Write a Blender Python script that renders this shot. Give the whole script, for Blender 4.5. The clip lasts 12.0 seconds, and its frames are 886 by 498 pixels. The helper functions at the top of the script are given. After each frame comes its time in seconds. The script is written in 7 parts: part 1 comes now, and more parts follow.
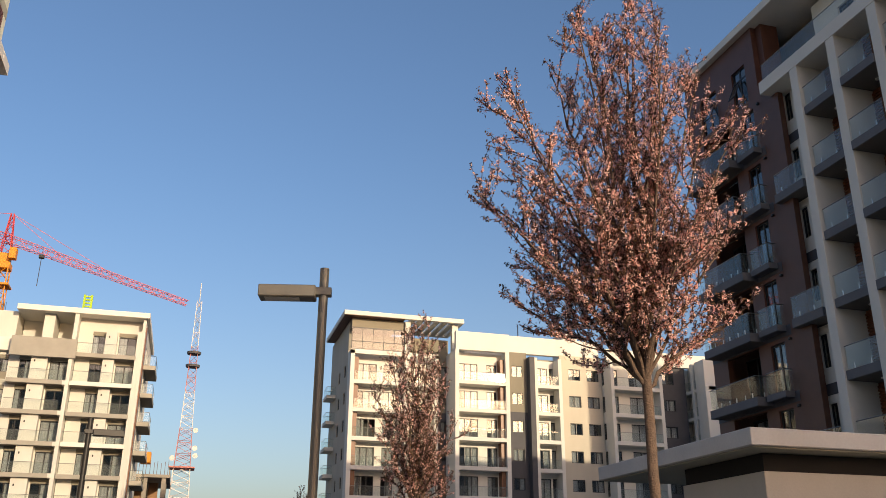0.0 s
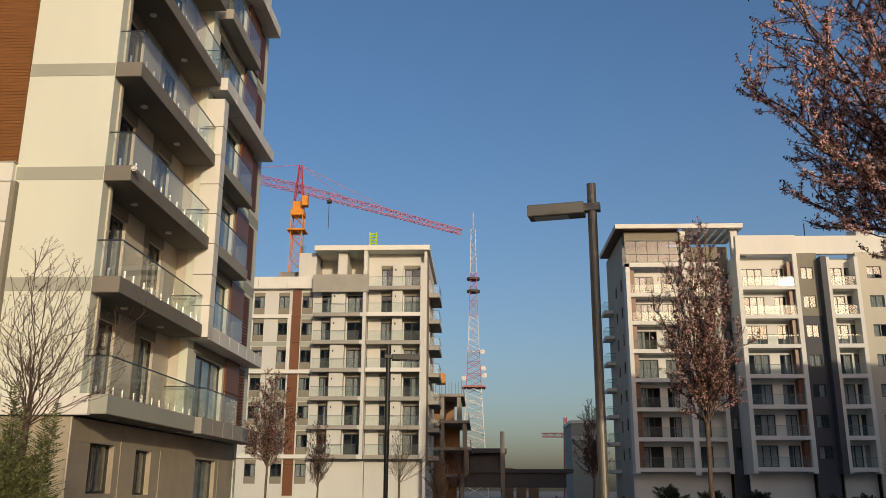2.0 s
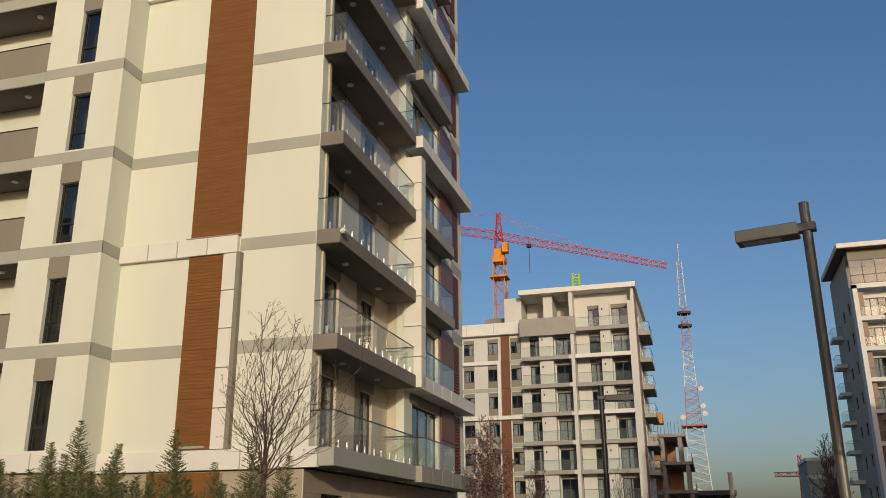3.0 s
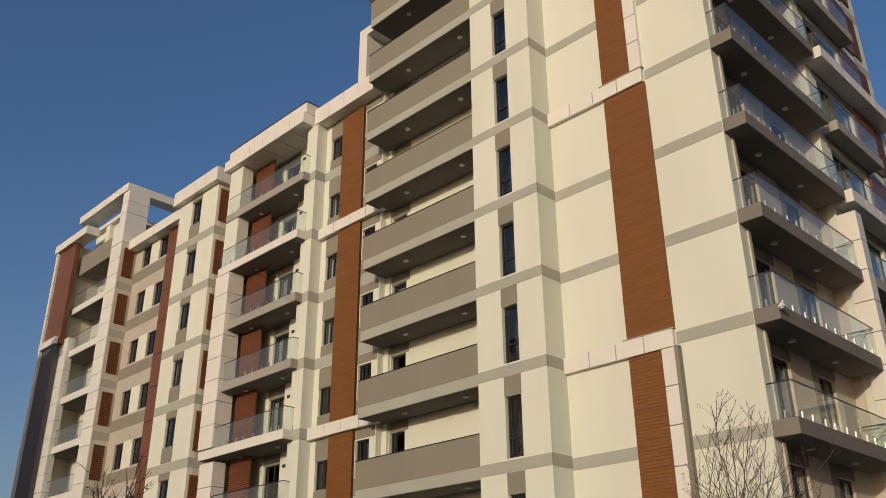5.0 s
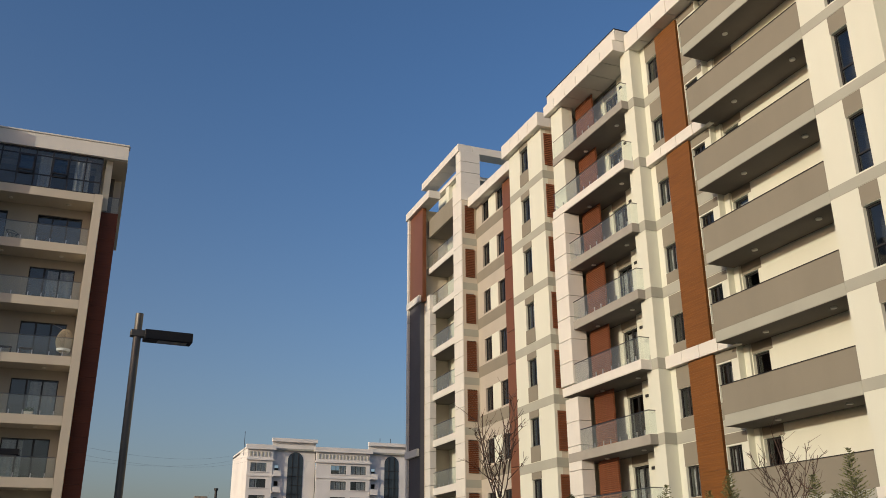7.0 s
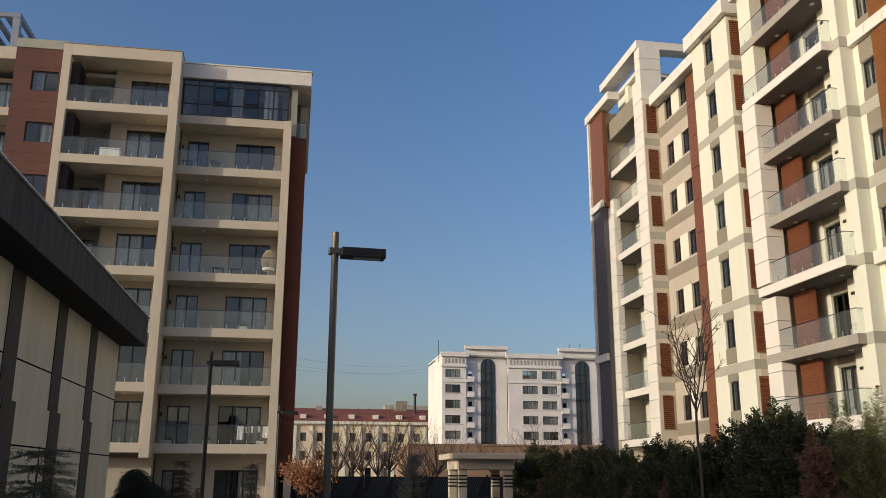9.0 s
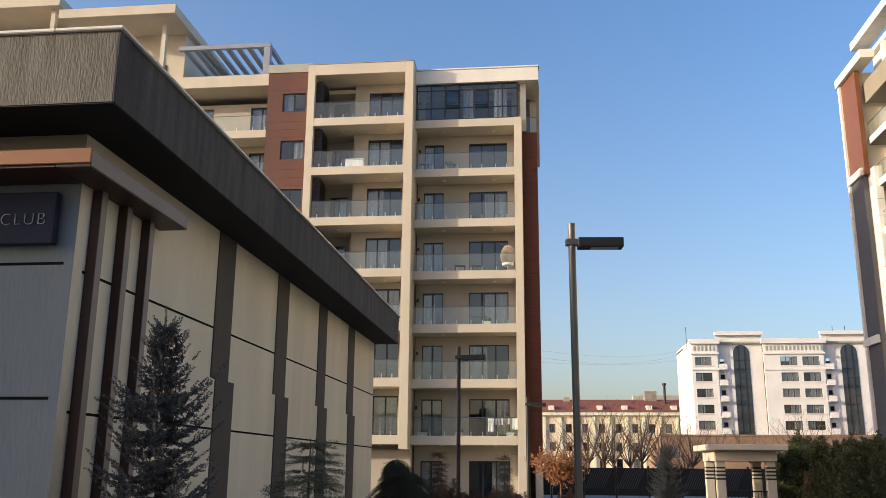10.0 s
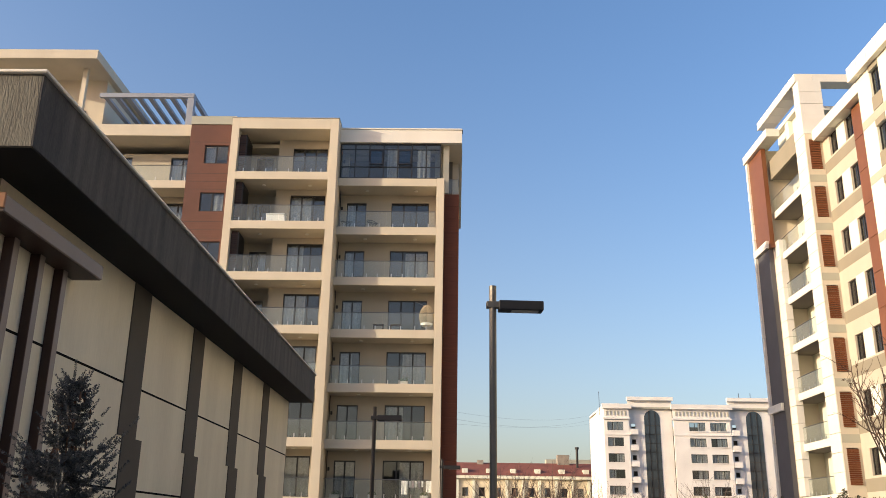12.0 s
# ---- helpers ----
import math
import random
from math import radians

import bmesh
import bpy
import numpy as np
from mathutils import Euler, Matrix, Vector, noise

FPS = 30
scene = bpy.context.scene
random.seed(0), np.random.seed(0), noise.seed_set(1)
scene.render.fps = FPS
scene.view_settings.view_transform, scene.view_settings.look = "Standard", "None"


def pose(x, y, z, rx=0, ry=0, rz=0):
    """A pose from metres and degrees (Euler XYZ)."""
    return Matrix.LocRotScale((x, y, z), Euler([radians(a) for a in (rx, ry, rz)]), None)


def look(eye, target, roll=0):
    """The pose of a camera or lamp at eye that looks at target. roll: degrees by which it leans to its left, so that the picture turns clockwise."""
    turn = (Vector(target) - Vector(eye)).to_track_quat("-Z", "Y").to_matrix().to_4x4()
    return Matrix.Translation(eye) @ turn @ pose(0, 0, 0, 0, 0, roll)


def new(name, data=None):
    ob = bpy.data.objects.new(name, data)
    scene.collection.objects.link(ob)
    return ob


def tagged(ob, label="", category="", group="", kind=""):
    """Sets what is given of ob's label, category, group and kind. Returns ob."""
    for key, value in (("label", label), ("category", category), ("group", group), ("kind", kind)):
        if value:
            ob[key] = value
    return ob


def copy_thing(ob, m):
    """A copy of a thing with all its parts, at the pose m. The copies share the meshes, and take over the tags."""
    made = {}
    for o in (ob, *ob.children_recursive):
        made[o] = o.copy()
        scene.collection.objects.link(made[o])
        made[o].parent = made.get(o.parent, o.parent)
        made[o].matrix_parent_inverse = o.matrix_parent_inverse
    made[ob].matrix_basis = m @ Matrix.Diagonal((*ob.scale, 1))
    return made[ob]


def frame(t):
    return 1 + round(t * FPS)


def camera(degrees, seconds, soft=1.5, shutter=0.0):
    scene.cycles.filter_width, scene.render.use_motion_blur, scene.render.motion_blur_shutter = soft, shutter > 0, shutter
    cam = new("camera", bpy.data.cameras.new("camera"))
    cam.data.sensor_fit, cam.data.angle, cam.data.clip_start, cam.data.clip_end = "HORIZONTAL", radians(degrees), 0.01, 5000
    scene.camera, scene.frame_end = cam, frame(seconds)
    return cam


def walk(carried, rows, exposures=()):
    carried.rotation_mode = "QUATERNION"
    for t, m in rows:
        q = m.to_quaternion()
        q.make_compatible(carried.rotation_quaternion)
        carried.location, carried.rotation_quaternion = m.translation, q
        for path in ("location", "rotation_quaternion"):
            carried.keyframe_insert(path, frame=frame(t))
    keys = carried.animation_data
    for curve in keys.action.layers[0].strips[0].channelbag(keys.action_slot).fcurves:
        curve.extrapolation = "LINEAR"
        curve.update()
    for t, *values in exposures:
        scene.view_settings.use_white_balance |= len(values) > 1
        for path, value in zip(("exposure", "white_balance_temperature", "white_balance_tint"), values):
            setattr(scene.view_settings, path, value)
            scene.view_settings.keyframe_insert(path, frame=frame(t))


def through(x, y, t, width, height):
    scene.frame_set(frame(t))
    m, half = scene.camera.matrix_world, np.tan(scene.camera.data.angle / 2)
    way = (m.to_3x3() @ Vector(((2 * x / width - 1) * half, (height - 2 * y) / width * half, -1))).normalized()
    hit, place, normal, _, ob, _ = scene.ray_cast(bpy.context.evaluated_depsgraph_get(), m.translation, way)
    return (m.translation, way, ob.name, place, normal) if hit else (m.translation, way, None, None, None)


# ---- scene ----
cam = camera(53.37, 12.0, soft=0.5)
PATH = [
    (0.0, pose(0.056, 0.107, 1.631, 110.70, -0.29, -15.82)),
    (0.5, pose(0.042, 0.113, 1.623, 110.29, -0.74, -12.48)),
    (1.0, pose(0.038, 0.111, 1.615, 108.26, -0.90, -8.50)),
    (1.5, pose(0.039, 0.111, 1.612, 106.17, -0.78, -3.73)),
    (2.0, pose(0.050, 0.111, 1.607, 105.31, -0.24, 2.33)),
    (2.5, pose(0.058, 0.111, 1.598, 106.52, 0.23, 8.81)),
    (3.0, pose(0.059, 0.106, 1.593, 108.14, 0.43, 16.15)),
    (3.5, pose(0.064, 0.106, 1.590, 109.83, 0.30, 24.40)),
    (3.7, pose(0.065, 0.106, 1.591, 110.54, 0.22, 27.71)),
    (5.3, pose(0.062, 0.108, 1.592, 114.77, 0.32, 48.72)),
    (5.5, pose(0.052, 0.107, 1.594, 114.66, 0.24, 50.90)),
    (6.0, pose(0.034, 0.103, 1.600, 113.59, 0.25, 56.09)),
    (6.5, pose(0.017, 0.099, 1.605, 111.74, 0.47, 62.92)),
    (7.0, pose(0.005, 0.082, 1.606, 110.41, 0.34, 68.42)),
    (7.2, pose(0.005, 0.058, 1.604, 109.91, 0.27, 70.13)),
    (8.8, pose(0.010, 0.033, 1.604, 104.80, 0.25, 77.97)),
    (9.0, pose(0.015, 0.025, 1.606, 104.48, -0.17, 80.55)),
    (9.5, pose(0.021, 0.036, 1.607, 103.93, -0.50, 89.73)),
    (10.0, pose(0.024, 0.042, 1.605, 103.86, -0.43, 96.32)),
    (10.5, pose(0.030, 0.032, 1.603, 104.32, -0.41, 100.93)),
    (11.0, pose(0.037, 0.011, 1.608, 104.59, -0.56, 101.14)),
    (11.5, pose(0.040, -0.011, 1.613, 106.13, -1.03, 97.66)),
    (12.0, pose(0.038, -0.026, 1.615, 107.76, -0.81, 90.74)),
]
EXPOSURES = [(0.0, 0.58, 8350, 17), (0.5, 0.4, 8250, 15), (1.0, 0.08, 7800, 13.5), (2.0, -0.1, 7450, 12), (3.0, -0.22, 7150, 11), (3.5, -0.29, 7100, 12.5), (6.0, -0.34, 6900, 14), (6.5, -0.2, 6850, 13.5), (7.0, -0.03, 6900, 13.5), (9.0, 0.22, 6900, 13), (9.5, 0.54, 7000, 13), (10.0, 1.08, 7250, 14), (10.5, 1.32, 7500, 14.5), (11.0, 1.42, 7650, 14.5), (12.0, 1.12, 7800, 15.5)]
walk(cam, PATH, EXPOSURES)

# ---- world, sun and exposure ----
SUN_AZ, SUN_EL = 19.6, 11.9          # degrees from -Y towards +X, and above the horizon
world = bpy.data.worlds.new("sky")
scene.world = world
world.use_nodes = True
wn = world.node_tree.nodes
sky = wn.new("ShaderNodeTexSky")
sky.sky_type = "NISHITA"
sky.sun_disc = False
sky.sun_elevation = radians(SUN_EL)
sky.sun_rotation = radians(180.0 - SUN_AZ)
sky.air_density, sky.dust_density, sky.ozone_density = 1.0, 2.9, 4.0
wn["Background"].inputs["Strength"].default_value = 0.153
# haze: the sky pales towards the horizon and, more slowly, towards the side of the sun
way = wn.new("ShaderNodeTexCoord")
height = wn.new("ShaderNodeVectorMath")
height.operation = "DOT_PRODUCT"
height.inputs[1].default_value = (-0.085, 0.235, 1.0)
rise = wn.new("ShaderNodeMapRange")
rise.interpolation_type = "SMOOTHSTEP"
rise.inputs["From Min"].default_value, rise.inputs["From Max"].default_value = 0.03, 0.70
haze = wn.new("ShaderNodeMix")
haze.data_type = "RGBA"
haze.inputs["A"].default_value, haze.inputs["B"].default_value = (1.38, 1.09, 0.95, 1), (0.83, 0.985, 1.09, 1)
tinted = wn.new("ShaderNodeMix")
tinted.data_type, tinted.blend_type = "RGBA", "MULTIPLY"
tinted.inputs["Factor"].default_value = 1.0
wl = world.node_tree.links
wl.new(way.outputs["Generated"], height.inputs[0])
wl.new(height.outputs["Value"], rise.inputs["Value"])
wl.new(rise.outputs["Result"], haze.inputs["Factor"])
wl.new(sky.outputs["Color"], tinted.inputs["A"])
wl.new(haze.outputs["Result"], tinted.inputs["B"])
wl.new(tinted.outputs["Result"], wn["Background"].inputs["Color"])
sun_data = bpy.data.lights.new("sun", "SUN")
sun_data.energy, sun_data.angle, sun_data.color = 2.45, radians(0.55), (0.97, 0.905, 0.73)
sun = new("sun", sun_data)
_sa, _se = radians(SUN_AZ), radians(SUN_EL)
sun.matrix_world = look((40, -110, 60), (40 - math.sin(_sa) * math.cos(_se), -110 + math.cos(_sa) * math.cos(_se), 60 - math.sin(_se)))


# ---- materials ----
def material(name, color, rough=0.7, metal=0.0, vary=0.12, fine=40.0, coarse=1.5, bump=0.15, tint=None, spec=0.4, streak=0.0, island=0.0, bands=None, comb=0, grain=0):
    """Principled surface with grain and stains at two scales. tint: the colour that the stains lean to. streak: runs of dirt down the face.
    bands: (spacing, depth) of level grooves along z."""
    m = bpy.data.materials.new(name)
    m.use_nodes = True
    t = m.node_tree
    n, ln = t.nodes, t.links
    b = n["Principled BSDF"]
    b.inputs["Roughness"].default_value, b.inputs["Metallic"].default_value = rough, metal
    b.inputs["Specular IOR Level"].default_value = spec
    geo = n.new("ShaderNodeNewGeometry")
    pos = geo.outputs["Position"]
    n1 = n.new("ShaderNodeTexNoise")
    n1.inputs["Scale"].default_value, n1.inputs["Detail"].default_value = fine, 3
    n2 = n.new("ShaderNodeTexNoise")
    n2.inputs["Scale"].default_value, n2.inputs["Detail"].default_value = coarse, 4
    if comb or grain:
        mc = n.new("ShaderNodeMapping")
        mc.inputs["Scale"].default_value = (1.0, 1.0, 1.0 / comb) if comb else (1.0 / grain, 1.0 / grain, 1.0)
        ln.new(pos, mc.inputs["Vector"])
        ln.new(mc.outputs["Vector"], n1.inputs["Vector"])
    else:
        ln.new(pos, n1.inputs["Vector"])
    if grain:
        ln.new(mc.outputs["Vector"], n2.inputs["Vector"])
    elif streak:
        mp = n.new("ShaderNodeMapping")
        mp.inputs["Scale"].default_value = (1.0, 1.0, 1.0 / streak)
        ln.new(pos, mp.inputs["Vector"])
        ln.new(mp.outputs["Vector"], n2.inputs["Vector"])
    else:
        ln.new(pos, n2.inputs["Vector"])
    add = n.new("ShaderNodeMath")
    add.operation = "MULTIPLY_ADD"
    ln.new(n1.outputs["Fac"], add.inputs[0])
    add.inputs[1].default_value = 0.4
    ln.new(n2.outputs["Fac"], add.inputs[2])
    fac = add.outputs[0]
    if island:
        oi = n.new("ShaderNodeObjectInfo")
        a2 = n.new("ShaderNodeMath")
        a2.operation = "MULTIPLY_ADD"
        ln.new(oi.outputs["Random"], a2.inputs[0])
        a2.inputs[1].default_value = island
        ln.new(fac, a2.inputs[2])
        fac = a2.outputs[0]
    ramp = n.new("ShaderNodeMapRange")
    ramp.inputs["From Min"].default_value, ramp.inputs["From Max"].default_value = 0.45, 0.95 + island
    ln.new(fac, ramp.inputs["Value"])
    mix = n.new("ShaderNodeMix")
    mix.data_type = "RGBA"
    dark = tint or tuple(c * (1 - 2 * vary) for c in color)
    mix.inputs["A"].default_value = (*color, 1)
    mix.inputs["B"].default_value = (*dark, 1)
    ln.new(ramp.outputs["Result"], mix.inputs["Factor"])
    ln.new(mix.outputs["Result"], b.inputs["Base Color"])
    if bump:
        bp = n.new("ShaderNodeBump")
        bp.inputs["Strength"].default_value, bp.inputs["Distance"].default_value = bump, 0.02
        height = n1.outputs["Fac"]
        if bands:
            sep = n.new("ShaderNodeSeparateXYZ")
            ln.new(pos, sep.inputs[0])
            dv = n.new("ShaderNodeMath")
            dv.operation = "DIVIDE"
            ln.new(sep.outputs["Z"], dv.inputs[0])
            dv.inputs[1].default_value = bands[0]
            fr = n.new("ShaderNodeMath")
            fr.operation = "FRACT"
            ln.new(dv.outputs[0], fr.inputs[0])
            gt = n.new("ShaderNodeMath")
            gt.operation = "GREATER_THAN"
            ln.new(fr.outputs[0], gt.inputs[0])
            gt.inputs[1].default_value = 0.22
            mu = n.new("ShaderNodeMath")
            mu.operation = "MULTIPLY_ADD"
            ln.new(gt.outputs[0], mu.inputs[0])
            mu.inputs[1].default_value = bands[1]
            ln.new(n1.outputs["Fac"], mu.inputs[2])
            height = mu.outputs[0]
        ln.new(height, bp.inputs["Height"])
        ln.new(bp.outputs["Normal"], b.inputs["Normal"])
    return m


def glass(name, tint, gloss=0.05, rough=0.02, clear=1.0, body=None, edge=0.75):
    """Thin sheet: clear, tinted, with Fresnel gloss; body mixes in a little milky film."""
    m = bpy.data.materials.new(name)
    m.use_nodes = True
    t = m.node_tree
    n, ln = t.nodes, t.links
    n.remove(n["Principled BSDF"])
    tr = n.new("ShaderNodeBsdfTransparent")
    tr.inputs["Color"].default_value = (*tint, 1)
    gl = n.new("ShaderNodeBsdfGlossy")
    gl.inputs["Roughness"].default_value = rough
    lw = n.new("ShaderNodeLayerWeight")
    lw.inputs["Blend"].default_value = 0.5
    pw = n.new("ShaderNodeMath")
    pw.operation = "POWER"
    ln.new(lw.outputs["Facing"], pw.inputs[0])
    pw.inputs[1].default_value = 4.0
    fr = n.new("ShaderNodeMath")
    fr.operation = "MULTIPLY_ADD"
    ln.new(pw.outputs[0], fr.inputs[0])
    fr.inputs[1].default_value = edge
    fr.inputs[2].default_value = gloss
    first = tr.outputs[0]
    if body:
        df = n.new("ShaderNodeBsdfDiffuse")
        df.inputs["Color"].default_value = (*body, 1)
        m0 = n.new("ShaderNodeMixShader")
        m0.inputs["Fac"].default_value = 1 - clear
        ln.new(tr.outputs[0], m0.inputs[1])
        ln.new(df.outputs[0], m0.inputs[2])
        first = m0.outputs[0]
    mx = n.new("ShaderNodeMixShader")
    ln.new(fr.outputs[0], mx.inputs["Fac"])
    ln.new(first, mx.inputs[1])
    ln.new(gl.outputs[0], mx.inputs[2])
    ln.new(mx.outputs[0], n["Material Output"].inputs["Surface"])
    return m


CREAM = material("cream_render", (0.672, 0.69, 0.588), 0.85, vary=0.05, fine=60, coarse=0.5, bump=0.12, streak=4)
WHITE = material("white_panel", (0.72, 0.70, 0.635), 0.5, vary=0.05, fine=30, coarse=0.8, bump=0.04, island=0.15)
BAND = material("grey_render", (0.382, 0.386, 0.325), 0.85, vary=0.06, fine=60, coarse=0.7, bump=0.1)
TAUPE = material("taupe_render", (0.243, 0.222, 0.172), 0.85, vary=0.06, fine=60, coarse=0.6, bump=0.1, streak=3)
SLABG = material("slab_grey", (0.348, 0.33, 0.288), 0.8, vary=0.08, fine=40, coarse=0.9, bump=0.1)
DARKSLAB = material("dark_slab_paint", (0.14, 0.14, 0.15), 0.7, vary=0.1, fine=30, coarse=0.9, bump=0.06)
# dark colour that puts the shade under slabs into their undersides
SOFFITSHADE = material("soffit_shade", (0.17, 0.15, 0.13), 0.85, vary=0.06, fine=40, coarse=1.2, bump=0.05)
WOOD = material("brown_cladding", (0.23, 0.088, 0.018), 0.55, vary=0.2, fine=75, coarse=24.0, bump=0.3, tint=(0.15, 0.057, 0.013), island=0.04, grain=25)
WOODP = material("brown_sheet", (0.18, 0.068, 0.03), 0.4, vary=0.1, fine=18, coarse=1.0, bump=0.06, island=0.2)
LOUVRE = material("brown_louvre", (0.21, 0.072, 0.031), 0.5, vary=0.1, bump=0.05)
STONE = material("ground_floor_stone", (0.42, 0.36, 0.265), 0.55, vary=0.12, fine=25, coarse=1.6, bump=0.1, island=0.2)
FRAME = material("dark_frame", (0.025, 0.024, 0.024), 0.4, vary=0.05, bump=0.0)
STEEL = material("steel", (0.26, 0.26, 0.25), 0.35, 1.0, vary=0.05, bump=0.0)
POLISHED = material("polished_steel", (0.62, 0.61, 0.59), 0.3, 0.9, vary=0.05, bump=0.0)
# dark core colour stands in for unlit rooms behind the panes
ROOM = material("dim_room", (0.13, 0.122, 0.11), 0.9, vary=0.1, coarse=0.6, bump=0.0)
CURTAIN = material("net_curtain", (0.80, 0.78, 0.74), 0.9, vary=0.14, fine=6, coarse=7.0, bump=0.0)
PANE = glass("window_glass", (0.78, 0.81, 0.82), 0.075, 0.01)
RAILGLASS = glass("railing_glass", (0.95, 0.98, 0.97), 0.035, 0.02, 0.97, (0.75, 0.78, 0.74), 0.5)
BRICKRED = material("red_brown_panel", (0.135, 0.056, 0.036), 0.5, vary=0.14, fine=20, coarse=1.2, bump=0.25, island=0.2, bands=(0.16, 1.5))
DARKBROWN = material("dark_brown_panel", (0.135, 0.054, 0.035), 0.5, vary=0.12, fine=20, coarse=1.0, bump=0.12, bands=(0.16, 1.0))
SIDEWOOD = material("red_brown_boards", (0.145, 0.046, 0.025), 0.6, vary=0.2, fine=70, coarse=20.0, bump=0.25, tint=(0.105, 0.034, 0.02), island=0.08, grain=25, spec=0.2)
DARKGREY = material("dark_grey_render", (0.085, 0.085, 0.095), 0.7, vary=0.1, coarse=0.8, bump=0.06)
GREIGE = material("greige_render", (0.46, 0.42, 0.35), 0.85, vary=0.07, fine=40, coarse=0.6, bump=0.1, streak=4)
OFFWHITE = material("offwhite_render", (0.72, 0.70, 0.64), 0.8, vary=0.06, fine=30, coarse=0.5, bump=0.08, streak=4)
# beige render darkened to carry the shade inside the loggias
RECESSSHADE = material("shaded_recess_render", (0.43, 0.395, 0.325), 0.85, vary=0.07, fine=40, coarse=0.6, bump=0.1, streak=4)
BEIGE = material("beige_render", (0.58, 0.525, 0.425), 0.85, vary=0.07, fine=40, coarse=0.6, bump=0.1, streak=4)
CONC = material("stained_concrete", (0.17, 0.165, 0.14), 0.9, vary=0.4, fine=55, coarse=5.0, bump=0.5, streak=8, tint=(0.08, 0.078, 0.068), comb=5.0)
# darker version of the eave concrete: the side's shade is in the colour
SHADEFASCIA = material("shaded_fascia", (0.020, 0.021, 0.026), 0.8, vary=0.4, fine=55, coarse=5.0, bump=0.45, comb=5.0, streak=9, tint=(0.072, 0.072, 0.07))
# near-black that stands in for deep shade under eave and canopy
BLACKSHADE = material("black_shade", (0.008, 0.008, 0.009), 0.8, vary=0.1, bump=0.1)
LETTER = material("sign_letter", (0.42, 0.44, 0.47), 0.5, vary=0.05, bump=0.0)
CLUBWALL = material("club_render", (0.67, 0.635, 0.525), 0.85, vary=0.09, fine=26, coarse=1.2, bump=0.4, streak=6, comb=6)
# club render with the blue of skylit shade mixed into its colour
CLUBSHADE = material("club_shade_render", (0.205, 0.255, 0.28), 0.8, vary=0.12, fine=26, coarse=1.2, bump=0.45, streak=6, comb=6)
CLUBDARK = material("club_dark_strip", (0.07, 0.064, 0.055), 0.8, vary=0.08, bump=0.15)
COPPER = material("copper_panel", (0.24, 0.115, 0.058), 0.4, 0.3, vary=0.06, bump=0.03)
FINEDGE = material("mauve_fin_edge", (0.19, 0.155, 0.14), 0.45, vary=0.08, bump=0.05)
GROOVE = material("black_groove", (0.012, 0.011, 0.01), 0.95, vary=0.1, bump=0.0, spec=0.05)
POST_BROWN = material("brown_fin", (0.055, 0.024, 0.017), 0.5, vary=0.08, bump=0.05)
LAMPGREY = material("lamp_metal", (0.18, 0.168, 0.145), 0.42, 0.5, vary=0.1, fine=30, bump=0.05)
LAMPDARK = material("dark_lamp_metal", (0.03, 0.03, 0.03), 0.5, 0.3, vary=0.1, fine=30, bump=0.05)
WOODDARK = material("dark_wood_panel", (0.13, 0.05, 0.028), 0.5, vary=0.12, fine=20, coarse=1.0, bump=0.1)
LED = material("lamp_lens", (0.55, 0.53, 0.48), 0.3, vary=0.05, bump=0.0)
BLACK = material("black_metal", (0.02, 0.02, 0.022), 0.5, vary=0.1, bump=0.0)
BARK = material("bark", (0.16, 0.11, 0.085), 0.9, vary=0.25, fine=60, coarse=9, bump=0.8)
TWIG = material("twig", (0.085, 0.052, 0.042), 0.85, vary=0.2, fine=50, bump=0.2)
PAVILIONWALL = material("pavilion_render", (0.47, 0.455, 0.42), 0.85, vary=0.07, fine=26, coarse=1.0, bump=0.2, streak=5)
CANOPYGREY = material("canopy_paint", (0.57, 0.58, 0.58), 0.7, vary=0.1, fine=20, coarse=0.8, bump=0.05, streak=3)
PAVE = material("paving", (0.20, 0.19, 0.175), 0.85, vary=0.15, fine=14, coarse=0.4, bump=0.3)
CRANERED = material("crane_red", (0.52, 0.045, 0.05), 0.5, vary=0.1, bump=0.0)
CRANEYEL = material("crane_orange", (0.70, 0.26, 0.025), 0.5, vary=0.1, bump=0.0)
MASTRED = material("mast_red", (0.44, 0.15, 0.13), 0.6, vary=0.1, bump=0.0)
MASTWHITE = material("mast_white", (0.62, 0.60, 0.58), 0.6, vary=0.1, bump=0.0)
LIME = material("lime_form", (0.34, 0.52, 0.03), 0.6, vary=0.08, bump=0.0)
# blue-grey that paints skylit shade onto the roof pergola
PERGOLASHADE = material("pergola_blue_shade", (0.27, 0.30, 0.36), 0.5, vary=0.06, bump=0.03)
# slab colour darkened for the gable, whose slab faces lie in shade
SHADESLAB = material("shaded_slab", (0.21, 0.19, 0.16), 0.8, vary=0.08, fine=40, coarse=0.9, bump=0.1)
PALE = material("pale_render", (0.62, 0.61, 0.56), 0.85, vary=0.06, fine=30, coarse=0.5, bump=0.1, streak=4)
ROUGHCONC = material("raw_concrete", (0.33, 0.30, 0.26), 0.9, vary=0.2, fine=20, coarse=0.8, bump=0.4)
YELLOWISH = material("old_yellow_render", (0.70, 0.62, 0.46), 0.9, vary=0.1, coarse=0.4, bump=0.05)
ROOFRED = material("red_roof", (0.25, 0.085, 0.06), 0.8, vary=0.15, coarse=0.5, bump=0.1)
SANDSTONE = material("brown_stone", (0.36, 0.20, 0.11), 0.8, vary=0.12, coarse=0.4, bump=0.05)


